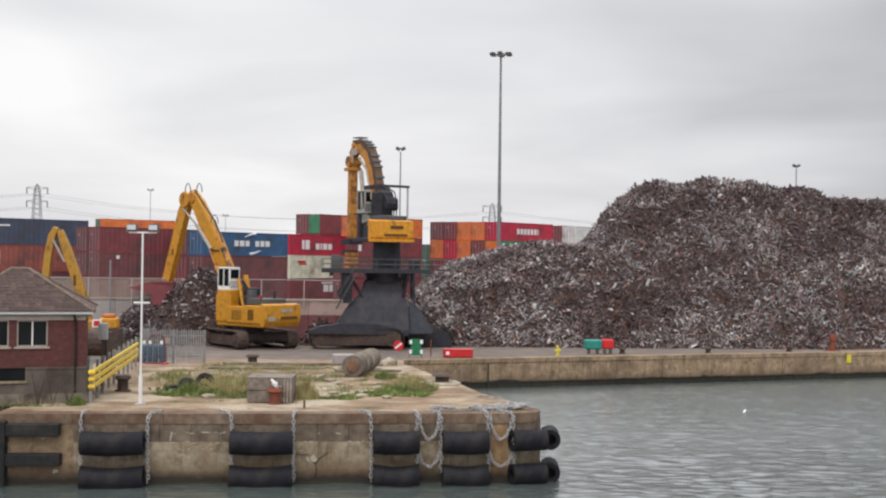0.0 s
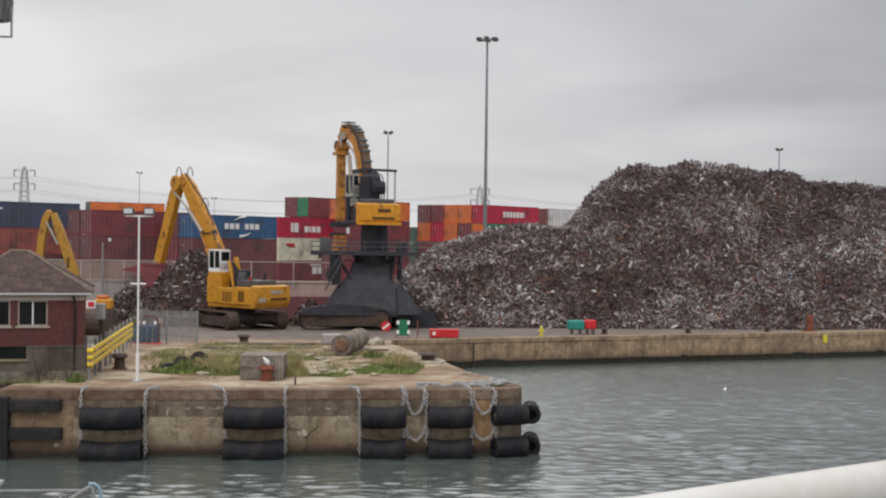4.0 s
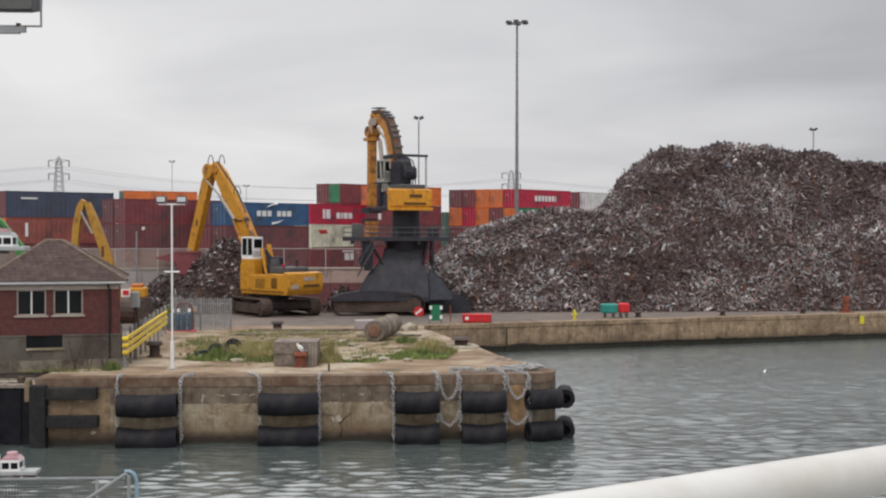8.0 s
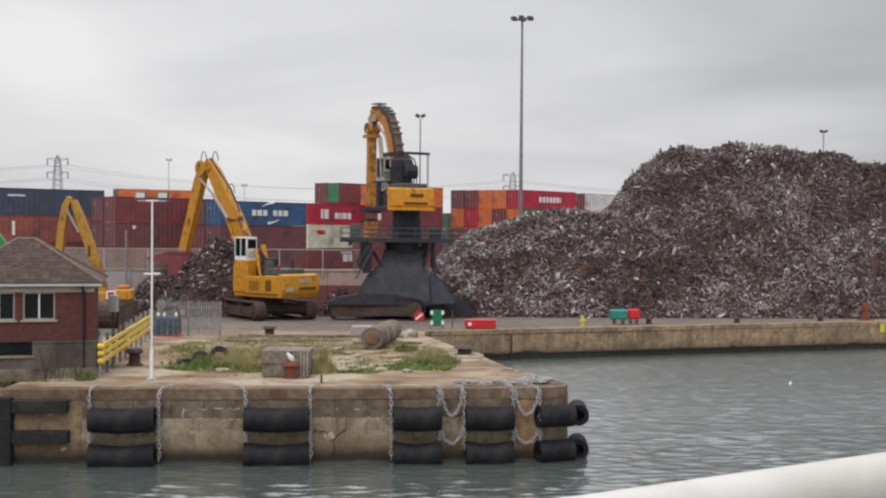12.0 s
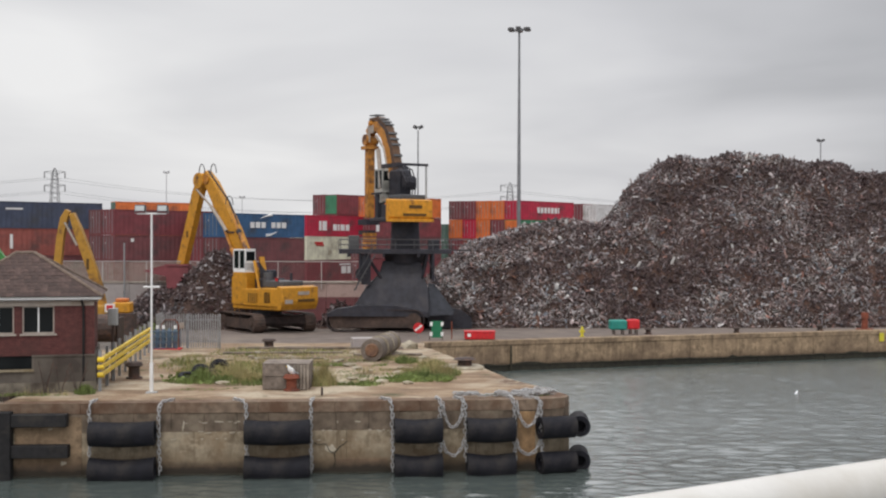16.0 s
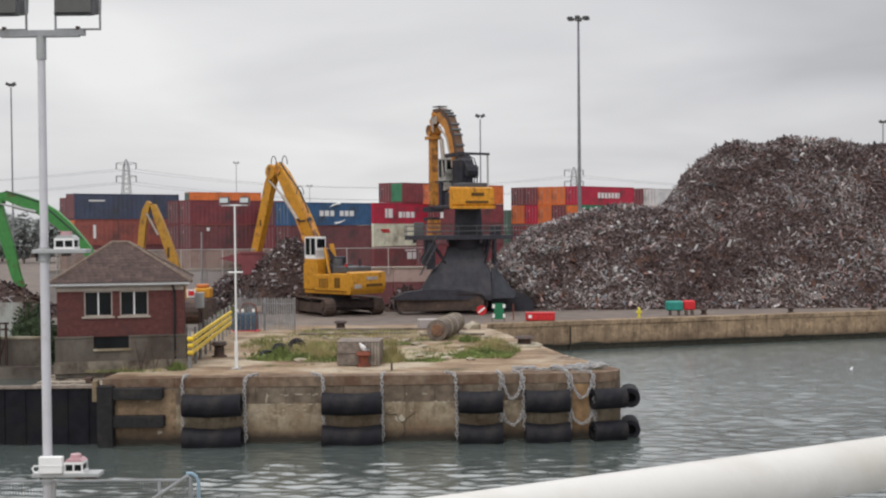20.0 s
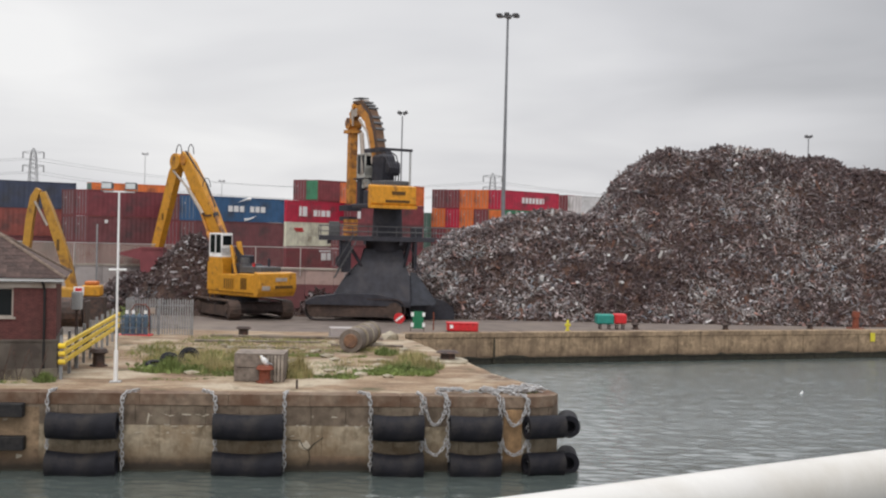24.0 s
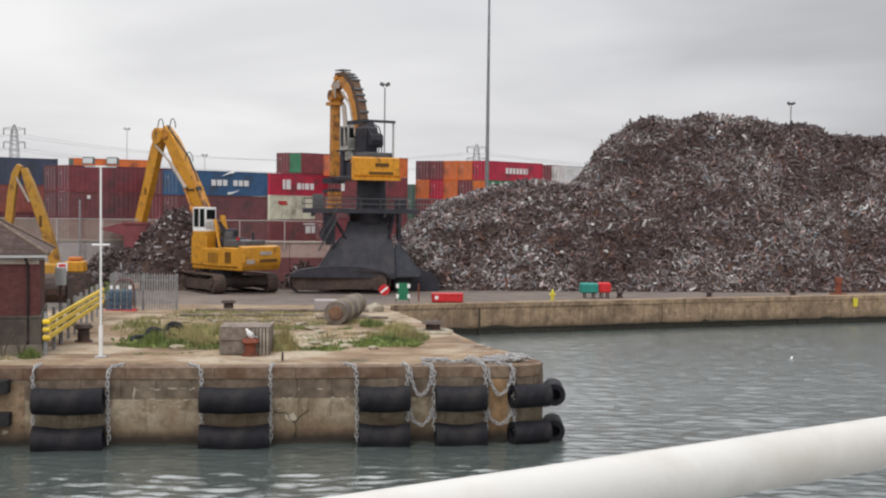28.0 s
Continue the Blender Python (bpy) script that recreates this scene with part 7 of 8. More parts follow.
def litter():
    rng = random.Random(8)
    for k in range(46):
        x, y, s = rng.uniform(-8.5, 3.0), rng.uniform(56.0, 72.0), rng.uniform(0.12, 0.4)
        bm = bmesh.new()
        bmesh.ops.create_icosphere(bm, subdivisions=1, radius=s)
        for v in bm.verts:
            v.co = Vector((v.co.x * rng.uniform(0.7, 1.4), v.co.y * rng.uniform(0.7, 1.3), v.co.z * 0.35))
        solid("rubble_stone", bm, M["pale_concrete"], "pale lump of broken concrete on the pier", "rubble", m=pose(x, y, deck_height(x, y) + 0.05, 0, 0, rng.uniform(0, 90)), group="rubble on the pier")
    for k in range(9):
        x, y, s = rng.uniform(-1.2, 2.2), rng.uniform(76.0, 79.0), rng.uniform(0.35, 0.7)
        bm = bmesh.new()
        bmesh.ops.create_icosphere(bm, subdivisions=1, radius=s)
        for v in bm.verts:
            v.co = Vector((v.co.x * rng.uniform(0.8, 1.6), v.co.y, v.co.z * 0.7))
        solid("rubble_stone", bm, M["pale_concrete"], "large lump of broken concrete behind the roll", "rubble", m=pose(x, y, deck_height(x, y) + 0.15, 0, 0, rng.uniform(0, 90)), group="rubble on the pier")


litter()
for x, y in ((-2.35, 52.4), (2.95, 62.5)):
    solid("iron_peg", bars(((0, 0, 0), (0, 0, 0.35), 0.05, 0.04, 8)), M["dark_iron"], "short rusty iron peg in the pier's paving", "peg", m=pose(x, y, PIER_Z))


# ---- things along the far quay ----
def quay_things():
    h = thing("yellow_hydrant", "small bright yellow hydrant on the quay's edge", "hydrant", pose(15.75, 92.0, QUAY_Z) @ Matrix.Diagonal((0.72, 0.72, 0.9, 1)))
    part("barrel", bars(((0, 0, 0), (0, 0, 0.75), 0.16, 0.15, 12), ((0, 0, 0.75), (0, 0, 0.95), 0.17, 0.05, 12)), M["hydrant"], h, smooth=True)
    part("outlet", bars(((-0.3, 0, 0.5), (0.3, 0, 0.5), 0.1, 0.1, 10)), M["hydrant"], h)
    part("flange", bars(((0, 0, 0), (0, 0, 0.1), 0.25, 0.25, 12)), M["hydrant"], h)
    t = thing("fuel_tank", "teal and red tanks on a low steel stand", "tank", pose(19.7, 94.8, QUAY_Z - 0.03) @ Matrix.Diagonal((0.88, 1, 0.9, 1)))
    part("teal_tank", boxes((-1.45, 0.1, -0.5, 0.5, 0.45, 1.3)), M["teal"], t, "teal steel tank", 0.1)
    part("red_tank", boxes((0.12, 1.2, -0.55, 0.45, 0.5, 1.35)), M["red"], t, "bright red steel tank", 0.1)
    for x in (-1.1, -0.3, 0.4, 0.95):
        part("leg", boxes((x, x + 0.1, -0.4, -0.3, 0, 0.46)), M["dark_iron"], t)
        part("leg", boxes((x, x + 0.1, 0.3, 0.4, 0, 0.46)), M["dark_iron"], t)
    s = thing("red_skip", "low red steel box on the quay", "box", pose(7.65, 90.0, QUAY_Z))
    part("shell", boxes((-1.12, 1.12, -0.6, 0.6, 0.05, 0.6)), M["red"], s, bevel=0.04)
    part("label", boxes((-0.95, -0.7, -0.605, -0.6, 0.25, 0.5)), M["white_letter"], s)
    part("lid", boxes((-1.15, 1.15, -0.63, 0.63, 0.6, 0.65)), M["red"], s)
    g = thing("green_board", "dark green board with white corner marks on a stand", "board", pose(4.35, 89.6, QUAY_Z))
    part("panel", boxes((-0.34, 0.44, -0.04, 0.04, 0.18, 1.42)), M["green"], g)
    for x in (-0.46, 0.36):
        for z in (0.3, 1.05):
            part("mark", boxes((x, x + 0.2, -0.05, -0.041, z, z + 0.3)), M["white_letter"], g)
    for x in (-0.5, 0.45):
        part("leg", boxes((x, x + 0.06, -0.03, 0.03, 0, 0.3)), M["dark_iron"], g)
    r = thing("round_sign", "round red and white sign on a short post", "sign", pose(3.1, 91.2, QUAY_Z - 0.02))
    part("disc", bars(((0, -0.02, 0.8), (0, 0.02, 0.8), 0.4, 0.4, 24)), M["red"], r)
    bar_ = part("bar", boxes((-0.33, 0.33, -0.035, -0.022, -0.07, 0.07)), M["white_letter"], r)
    bar_.matrix_basis = pose(0, 0, 0.8, 0, -38, 0)
    part("post", boxes((-0.03, 0.03, 0.02, 0.06, 0, 0.9)), M["galvanised"], r)
    p = thing("marker_post", "thin rusty marker post on the quay", "post", pose(5.6, 90.7, QUAY_Z))
    part("stake", bars(((0, 0, 0), (0, 0, 1.3), 0.05, 0.05, 8)), M["rust_red"], p)
    b = thing("red_capstan", "red cast-iron capstan on the quay", "capstan", pose(41.2, 99.6, QUAY_Z - 0.08))
    part("drum", bars(((0, 0, 0), (0, 0, 0.15), 0.75, 0.75, 18), ((0, 0, 0.15), (0, 0, 1.0), 0.28, 0.24, 14), ((0, 0, 1.0), (0, 0, 1.5), 0.34, 0.3, 14)), M["rust_red"], b, smooth=True)
    for x, y in ((21.6, 95.0), (36.9, 98.5), (29.1, 96.1), (49.6, 102.2)):
        bollard(x, y, QUAY_Z - 0.03, 0.25, 0.5, "dark_iron", "low iron bollard on the far quay")
    m = thing("yellow_plate", "yellow marker plate on the quay wall", "sign", pose(42.0, 98.1, 1.45, 0, 0, 16))
    part("plate", boxes((-0.22, 0.22, -0.05, 0.0, -0.1, 0.6)), M["hydrant"], m)
    # rusty skip and orange machine half hidden behind the hut
    o = thing("orange_loader", "small orange loader with a red and white sign", "loader", pose(-18.15, 86.5, YARD_Z))
    part("hood", boxes((-0.5, 0.75, -0.6, 0.6, 2.6, 3.35)), M["yellow"], o, bevel=0.08)
    part("roof", boxes((-0.3, 0.5, -0.5, 0.5, 3.36, 3.62)), M["orange_side"], o, bevel=0.06)
    part("sign", boxes((-0.86, -0.42, -0.72, -0.68, 2.8, 3.16)), M["red"], o)
    part("sign_border", boxes((-0.98, -0.3, -0.68, -0.62, 2.68, 3.26)), M["white_letter"], o)
    part("chassis", boxes((-1.0, 1.0, -0.7, 0.6, 0.4, 2.6)), M["dark_iron"], o, bevel=0.05)
    for x in (-0.9, 1.1):
        for y in (-0.9, 0.72):
            part("wheel", bars(((x, y, 0.45), (x, y + 0.2, 0.45), 0.45, 0.45, 16)), M["rubber"], o)
    w = thing("switch_cabinet", "pale grey cabinet on a post beside the hut", "cabinet", pose(-12.5, 58.3, PIER_Z))
    part("case", boxes((-0.2, 0.22, -0.2, 0.2, 2.6, 3.4)), M["grey_paint"], w, bevel=0.02)
    part("stand", boxes((-0.06, 0.06, -0.06, 0.06, 0, 2.6)), M["dark_iron"], w)
    v = thing("rusty_winch", "rusty winch gear behind the yellow barrier", "winch", pose(-14.5, 66.0, PIER_Z))
    part("drum", bars(((-0.6, 0, 1.9), (0.6, 0, 1.9), 0.75, 0.75, 16)), M["dark_iron"], v)
    for x in (-0.75, 0.65):
        part("cheek", boxes((x, x + 0.12, -0.6, 0.6, 0, 2.5)), M["dark_iron"], v, bevel=0.03)


quay_things()


# ---- yard wall, fence and tall masts ----
M["fence_white"] = surface("dull_white_fence_paint", (0.50, 0.47, 0.45), 0.6, 0, (3.0, 0.1))
# pole steel lightened for the street lights, to paint in distance haze
M["haze_steel"] = surface("hazed_pole_steel", (0.40, 0.41, 0.42), 0.6, 0, (1.0, 0.1))
def yard_fence():
    w = thing("block_wall", "long low wall of pinkish concrete blocks in front of the containers", "wall", kind="structure")
    for k in range(9, 24):
        x = -62.0 + 2.6 * k
        part("block", boxes((x, x + 2.57, 113.0, 114.2, 4.35, YARD_Z + 3.75)), M["pinkish" if k > 16 else "grey_block"], w)
        part("lower_block", boxes((x, x + 2.57, 112.96, 114.2, YARD_Z, 4.34)), M["c_dull_maroon" if k > 19 else "grey_block"], w)
        part("cap_strip", boxes((x, x + 2.57, 112.92, 114.2, YARD_Z + 3.76, YARD_Z + 3.92)), M["cream_trim"], w, "pale coping strip")
    t = thing("mesh_fence", "tall white weld-mesh fence with steel posts before the containers", "fence")
    z0, z1 = YARD_Z + 3.92, YARD_Z + 5.75
    for k in range(6, 16):
        x = -62 + 4.05 * k
        part("post", boxes((x, x + 0.075, 112.8, 112.9, YARD_Z + 3.2, z1 + 0.04)), M["fence_white"], t)
    part("top_rail", boxes((-37.7, -0.8, 112.82, 112.9, z1, z1 + 0.07)), M["fence_white"], t)
    v, f = [], []
    for k in range(615):
        x = -37.7 + 0.06 * k
        b, w_ = len(v), 0.03 if x < -13.5 else 0.0025
        v += [(x, 112.9, z0), (x + w_, 112.9, z0), (x + w_, 112.9, z1), (x, 112.9, z1)]
        f.append((b, b + 1, b + 2, b + 3))
    for k in range(12):
        z = z0 + (z1 - z0) * k / 12
        b = len(v)
        v += [(-37.7, 112.905, z), (-13.5, 112.905, z), (-13.5, 112.905, z + 0.014), (-37.7, 112.905, z + 0.014)]
        f.append((b, b + 1, b + 2, b + 3))
    me = bpy.data.meshes.new("mesh_panel")
    me.from_pydata(v, [], f)
    me.materials.append(M["cream_trim"])
    ob = new("mesh_panel", me)
    ob.parent = t
    tagged(ob, "fine pale weld mesh", kind="stuff")
    solid("steel_post", bars(((0, 0, 0), (0, 0, 7.5), 0.09, 0.08, 10)), M["galvanised"], "plain grey steel post before the containers", "post", m=pose(-23.4, 112.4, YARD_Z))
    # a red tipping skip that stands out above the small heap
    sk = thing("red_skip", "dark red steel tipping skip half buried in scrap", "skip")
    bm = bmesh.new()
    profile(bm, [(-21.3, 6.85), (-19.2, 7.45), (-17.2, 7.45), (-17.2, YARD_Z), (-18.9, YARD_Z), (-19.2, 6.35)], 110.2, 112.2)
    part("body", bm, M["c_maroon"], sk)
    part("rim", boxes((-19.2, -17.15, 110.1, 110.2, 7.3, 7.48)), M["c_maroon"], sk)


yard_fence()


def mast(name, x, y, height, r0, r1, label, kind="ring", z=YARD_Z):
    t = thing(name, label, "lamp", pose(x, y, z))
    steel = M["haze_steel" if name == "street_light" else "pole"]
    part("shaft", bars(((0, 0, 0), (0, 0, height), r0, r1, 12)), steel, t, smooth=True)
    if kind == "ring":
        part("headframe", bars(((0, 0, height - 0.1), (0, 0, height + 0.25), 0.5, 0.5, 14)), M["pole"], t)
        for k in range(6):
            a = math.pi / 3 * k + 0.3
            part("floodlight", boxes((0.9, 1.5, -0.3, 0.3, -0.1, 0.2)), M["dark_grey"], t).matrix_basis = pose(0, 0, height + 0.1, 0, 0, math.degrees(a))
            part("arm", boxes((0.3, 1.1, -0.05, 0.05, 0, 0.1)), M["pole"], t).matrix_basis = pose(0, 0, height + 0.05, 0, 0, math.degrees(a))
    else:
        for s in (-1, 1):
            part("floodlight", boxes((0.12, 0.72, -0.25, 0.25, -0.12, 0.28)), M["dark_grey"] if name != "street_light" else steel, t).matrix_basis = pose(0, 0, height + 0.15, 0, -25, 0 if s > 0 else 180)


mast("high_mast", 18.09, 153.0, 34.8, 0.30, 0.13, "tall grey high-mast light with a ring of floodlights")
mast("light_pole", 5.17, 155.0, 22.1, 0.11, 0.08, "slim light pole with twin floodlights", "twin")
mast("light_pole", -57.9, 157.0, 27.1, 0.13, 0.09, "slim light pole with twin floodlights", "twin")
mast("light_pole", 75.5, 200.0, 24.7, 0.12, 0.09, "slim light pole with twin floodlights", "twin")
mast("street_light", -43.9, 250.0, 21.5, 0.09, 0.07, "distant street light with twin arms", "twin")
mast("street_light", -28.3, 250.0, 16.4, 0.08, 0.06, "distant street light with twin arms", "twin")


def lattice_tower(x, y, h):
    t = thing("lattice_tower", "grey steel lattice tower carrying power lines", "pylon", pose(x, y, YARD_Z))
    bm = bmesh.new()
    levels = [(0.0, 5.5), (0.25, 4.0), (0.45, 2.9), (0.62, 2.2), (0.8, 1.8), (0.93, 1.4), (1.0, 0.3)]
    for (f, a), (g, b) in zip(levels, levels[1:]):
        c = [Vector((sx * a, sy * a, f * h)) for sx, sy in ((-1, -1), (1, -1), (1, 1), (-1, 1))]
        d = [Vector((sx * b, sy * b, g * h)) for sx, sy in ((-1, -1), (1, -1), (1, 1), (-1, 1))]
        for i in range(4):
            j = (i + 1) % 4
            cone(bm, c[i], d[i], 0.17, seg=5)
            for p in range(3):
                u0, u1 = p / 3, (p + 1) / 3
                cone(bm, c[i].lerp(d[i], u0), c[j].lerp(d[j], u1), 0.09, seg=4)
                cone(bm, c[j].lerp(d[j], u0), c[i].lerp(d[i], u1), 0.09, seg=4)
    part("lattice", bm, M["galvanised"], t)
    for z in (0.79, 0.945):
        for s in (-1, 1):
            part("cross_arm", bars(((s * 1.2, 0, z * h + 1.2), (s * 5.8, 0, z * h + 0.6), 0.14, 0.14, 5), ((s * 1.2, 0, z * h - 0.8), (s * 5.8, 0, z * h + 0.6), 0.12, 0.12, 5), ((s * 1.2, 0, z * h + 0.2), (s * 5.8, 0, z * h + 0.6), 0.1, 0.1, 5)), M["galvanised"], t)
            part("insulator", bars(((s * 5.7, 0, z * h + 0.6), (s * 5.7, 0, z * h - 3.0), 0.36, 0.36, 6)), M["galvanised"], t)
    return t


TOWERS = ((-182.2, 680.0, 48.5), (80.8, 725.0, 44.0), (-560.0, 620.0, 44.0), (430.0, 760.0, 42.0))
for tower in TOWERS:
    lattice_tower(*tower)


def power_lines():
    order = sorted(TOWERS)
    for a, b in zip(order, order[1:]):
        for z in (0.79, 0.945):
            for s in (-5.7, 5.7):
                bm = bmesh.new()
                pts = []
                for k in range(17):
                    f = k / 16
                    pts.append((a[0] + s + (b[0] - a[0]) * f, a[1] + (b[1] - a[1]) * f, YARD_Z + z * (a[2] + (b[2] - a[2]) * f) - 3 - 9 * (1 - (2 * f - 1) ** 2)))
                tube(bm, pts, 0.09, 4)
                solid("power_line", bm, M["pole"], "thin sagging power line between lattice towers", "cable", group="power lines")


power_lines()


def far_trees():
    rng = random.Random(21)
    for k in range(26):
        x, y = -124 + 3.6 * k + rng.uniform(-1.5, 1.5), rng.uniform(275, 300)
        if k > 11:
            x, y = -60 + 8 * (k - 11), rng.uniform(300, 360)
        h = rng.uniform(10, 13.5) if k <= 11 else rng.uniform(6, 9)
        t = thing("tree", "hazy grey-green tree at the back of the yard", "tree", pose(x, y, YARD_Z), "far trees")
        part("trunk", bars(((0, 0, 0), (0, 0, h * 0.6), 0.35, 0.12, 8), ((0, 0, h * 0.35), (1.2, 0.4, h * 0.7), 0.15, 0.05, 6), ((0, 0, h * 0.4), (-1.3, -0.3, h * 0.75), 0.15, 0.05, 6)), M["old_timber"], t)
        v, f = [], []
        for _ in range(1300):
            a, b, r = rng.uniform(0, 6.3), rng.uniform(-1, 1), rng.random() ** 0.4
            c = math.sqrt(1 - b * b)
            p = Vector((r * c * math.cos(a) * 4.2, r * c * math.sin(a) * 3.6, h * 0.55 + r * b * h * 0.45))
            p *= 1 + 0.25 * noise.noise(p * 0.4)
            base = len(v)
            for _ in range(4):
                v.append(tuple(p + Vector((rng.gauss(0, 0.4), rng.gauss(0, 0.4), rng.gauss(0, 0.3)))))
            f += [(base, base + 1, base + 2), (base, base + 2, base + 3), (base + 1, base + 2, base + 3)]
        me = bpy.data.meshes.new("crown")
        me.from_pydata(v, [], f)
        me.materials.append(M["hazed_leaf"])
        ob = new("crown", me)
        ob.parent = t


far_trees()


# ---- near dolphin with its mast and gate ----
def near_mast():
    x0, y0 = -6.63, 17.3
    d = thing("mooring_dolphin", "concrete mooring platform on steel piles near the ship", "platform", kind="structure")
    part("deck_slab", boxes((-12.0, -3.4, 16.2, 18.6, 4.05, 4.4)), M["pale_concrete"], d, bevel=0.03)
    for x in (-11.4, -7.7, -4.0):
        for y in (16.6, 18.2):
            part("pile", bars(((x, y, -4), (x, y, 4.05), 0.3, 0.3, 14)), M["dark_iron"], d)
    t = thing("signal_mast", "white signal mast with twin floodlights and lantern brackets", "mast", pose(x0, y0, 4.4))
    part("pole", bars(((0, 0, 0), (0, 0, 4.9), 0.078, 0.075, 16), ((0, 0, 4.9), (0, 0, 8.16), 0.069, 0.064, 16)), M["mast_paint"], t, smooth=True)
    part("sleeve", bars(((0, 0, 8.13), (0, 0, 8.54), 0.082, 0.082, 16)), M["grey_paint"], t, smooth=True)
    part("cross_arm", boxes((-0.78, 0.74, -0.05, 0.05, 8.53, 8.62), (-0.68, 0.64, -0.07, 0.07, 8.51, 8.53)), M["galvanised"], t)
    for s in (-0.62, 0.62):
        h = new("floodlight", mesh_of("floodlight", build(lambda bm: profile(bm, [(-0.26, 0.0), (0.26, 0.12), (0.3, 0.5), (-0.1, 0.62)], -0.33, 0.33)), M["dark_grey"], 0.03))
        h.parent = t
        h.matrix_basis = pose(s, 0, 8.81, 0, 0, 90)
        part("lamp_glass", boxes((-0.285, -0.2, -0.3, 0.3, 0.06, 0.5)), M["lens_off"], h)
        part("bracket", boxes((-0.03, 0.03, -0.385, -0.365, -0.17, 0.32), (-0.03, 0.03, 0.365, 0.385, -0.17, 0.32), (-0.03, 0.03, -0.385, 0.385, -0.19, -0.165)), M["galvanised"], h)
        part("bolt", bars(((0, 0, -0.19), (0, 0, -0.13), 0.04, 0.04, 8)), M["dark_iron"], h)
    for z, low in ((4.94, False), (1.17, True)):
        b = part("bracket_shelf", boxes((-0.16 - (0.06 if low else 0), 0.75 + (0.16 if low else 0), -0.16, 0.16, z - 0.07, z)), M["grey_paint"], t, "grey lantern bracket", 0.01)
        x = 0.38 if not low else 0.48
        w, h = (0.155, 0.185) if low else (0.165, 0.185)
        part("lantern", boxes((x - w - 0.01, x + w + 0.01, -0.15, 0.15, z, z + 0.035), (x - w, x + w, -0.15, 0.15, z + h - 0.04, z + h), *[(u, u + 0.022, v, v + 0.022, z + 0.035, z + h - 0.04) for u in (x - w, x - 0.011, x + w - 0.022) for v in (-0.15, 0.128)]), M["white_paint"], b, "white lantern housing")
        part("lantern_glass", boxes((x - w + 0.022, x + w - 0.022, -0.13, 0.13, z + 0.036, z + h - 0.041)), M["glass"], b)
        bm = bmesh.new()
        profile(bm, [(x - w, z + h + 0.001), (x + w, z + h + 0.001), (x + w - 0.05, z + h + 0.05), (x - w + 0.05, z + h + 0.05)], -0.14, 0.14)
        part("lantern_roof", bm, M["pink" if low else "grey_paint"], b, "pinkish lantern roof" if low else "grey lantern roof")
        part("lantern_top", bars(((x, 0, z + h + 0.05), (x, 0, z + h + 0.115), 0.1, 0.09, 12)), M["pink"], b, "pinkish lantern cap")
        part("clamp", bars(((0, 0, z - 0.2), (0, 0, z + 0.03), 0.1, 0.1, 12)), M["grey_paint"], b)
        part("gusset", build(lambda q: profile(q, [(-0.14, z - 0.07), (0.12, z - 0.07), (-0.1, z - 0.2), (-0.14, z - 0.2)], -0.02, 0.02)), M["dark_grey"], b)
        part("cable_bracket", boxes((0.5, 0.58, -0.17, 0.17, z - 0.15, z - 0.07), (0.7, 0.88, -0.165, -0.05, z - 0.11, z - 0.07)) if low else boxes((0.32, 0.42, -0.1, 0.1, z - 0.12, z - 0.07), (-0.2, -0.12, -0.1, 0.1, z - 0.14, z - 0.07)), M["dark_iron"], b, "rusty bracket under the shelf")
        if low:
            part("junction_box", boxes((-0.09, 0.31, -0.20, -0.09, z, z + 0.29)), M["white_paint"], b, "white junction box", 0.015)
            part("box_lid", boxes((-0.1, 0.32, -0.21, -0.08, z + 0.13, z + 0.15)), M["white_paint"], b)
            bm = bmesh.new()
            tube(bm, [(-0.09, -0.12, z + 0.12), (-0.19, -0.12, z + 0.12), (-0.22, -0.12, z + 0.08), (-0.2, -0.12, z + 0.03), (-0.12, -0.12, z + 0.0)], 0.016, 6)
            part("cable_gland", bm, M["white_paint"], b)
    g = thing("mesh_gate", "galvanised mesh guard rail with a pale blue end tube", "railing", pose(-4.20, 17.0, 4.4))
    bm = bmesh.new()
    tube(bm, [(-0.95, 0, 0.52), (0.0, 0, 1.14), (0.05, 0, 1.10), (0.06, 0, 0.0)], 0.03, 10)
    part("hand_tube", bm, M["galvanised"], g)
    bm = bmesh.new()
    tube(bm, [(-0.03, 0.06, 1.17), (0.06, 0.06, 1.17), (0.13, 0.06, 1.12), (0.17, 0.06, 1.02), (0.18, 0.06, 0.0)], 0.028, 10)
    part("end_tube", bm, M["sky_blue"], g, "pale blue end tube")
    part("top_bar", boxes((-7.5, -0.02, 0.0, 0.03, 1.06, 1.09)), M["galvanised"], g)
    for k in range(5):
        part("post", boxes((-7.5 + 1.75 * k, -7.46 + 1.75 * k, 0.0, 0.04, 0, 1.07)), M["galvanised"], g)
    v, f = [], []
    for k in range(150):
        x, b = -7.5 + 0.05 * k, len(v)
        v += [(x, 0.02, 0.1), (x + 0.004, 0.02, 0.1), (x + 0.004, 0.02, 1.06), (x, 0.02, 1.06)]
        f.append((b, b + 1, b + 2, b + 3))
    for k in range(20):
        z, b = 0.1 + 0.05 * k, len(v)
        v += [(-7.5, 0.025, z), (0, 0.025, z), (0, 0.025, z + 0.004), (-7.5, 0.025, z + 0.004)]
        f.append((b, b + 1, b + 2, b + 3))
    me = bpy.data.meshes.new("mesh_infill")
    me.from_pydata(v, [], f)
    me.materials.append(M["galvanised"])
    ob = new("mesh_infill", me)
    ob.parent = g
    tagged(ob, "fine weld mesh infill", kind="stuff")


near_mast()


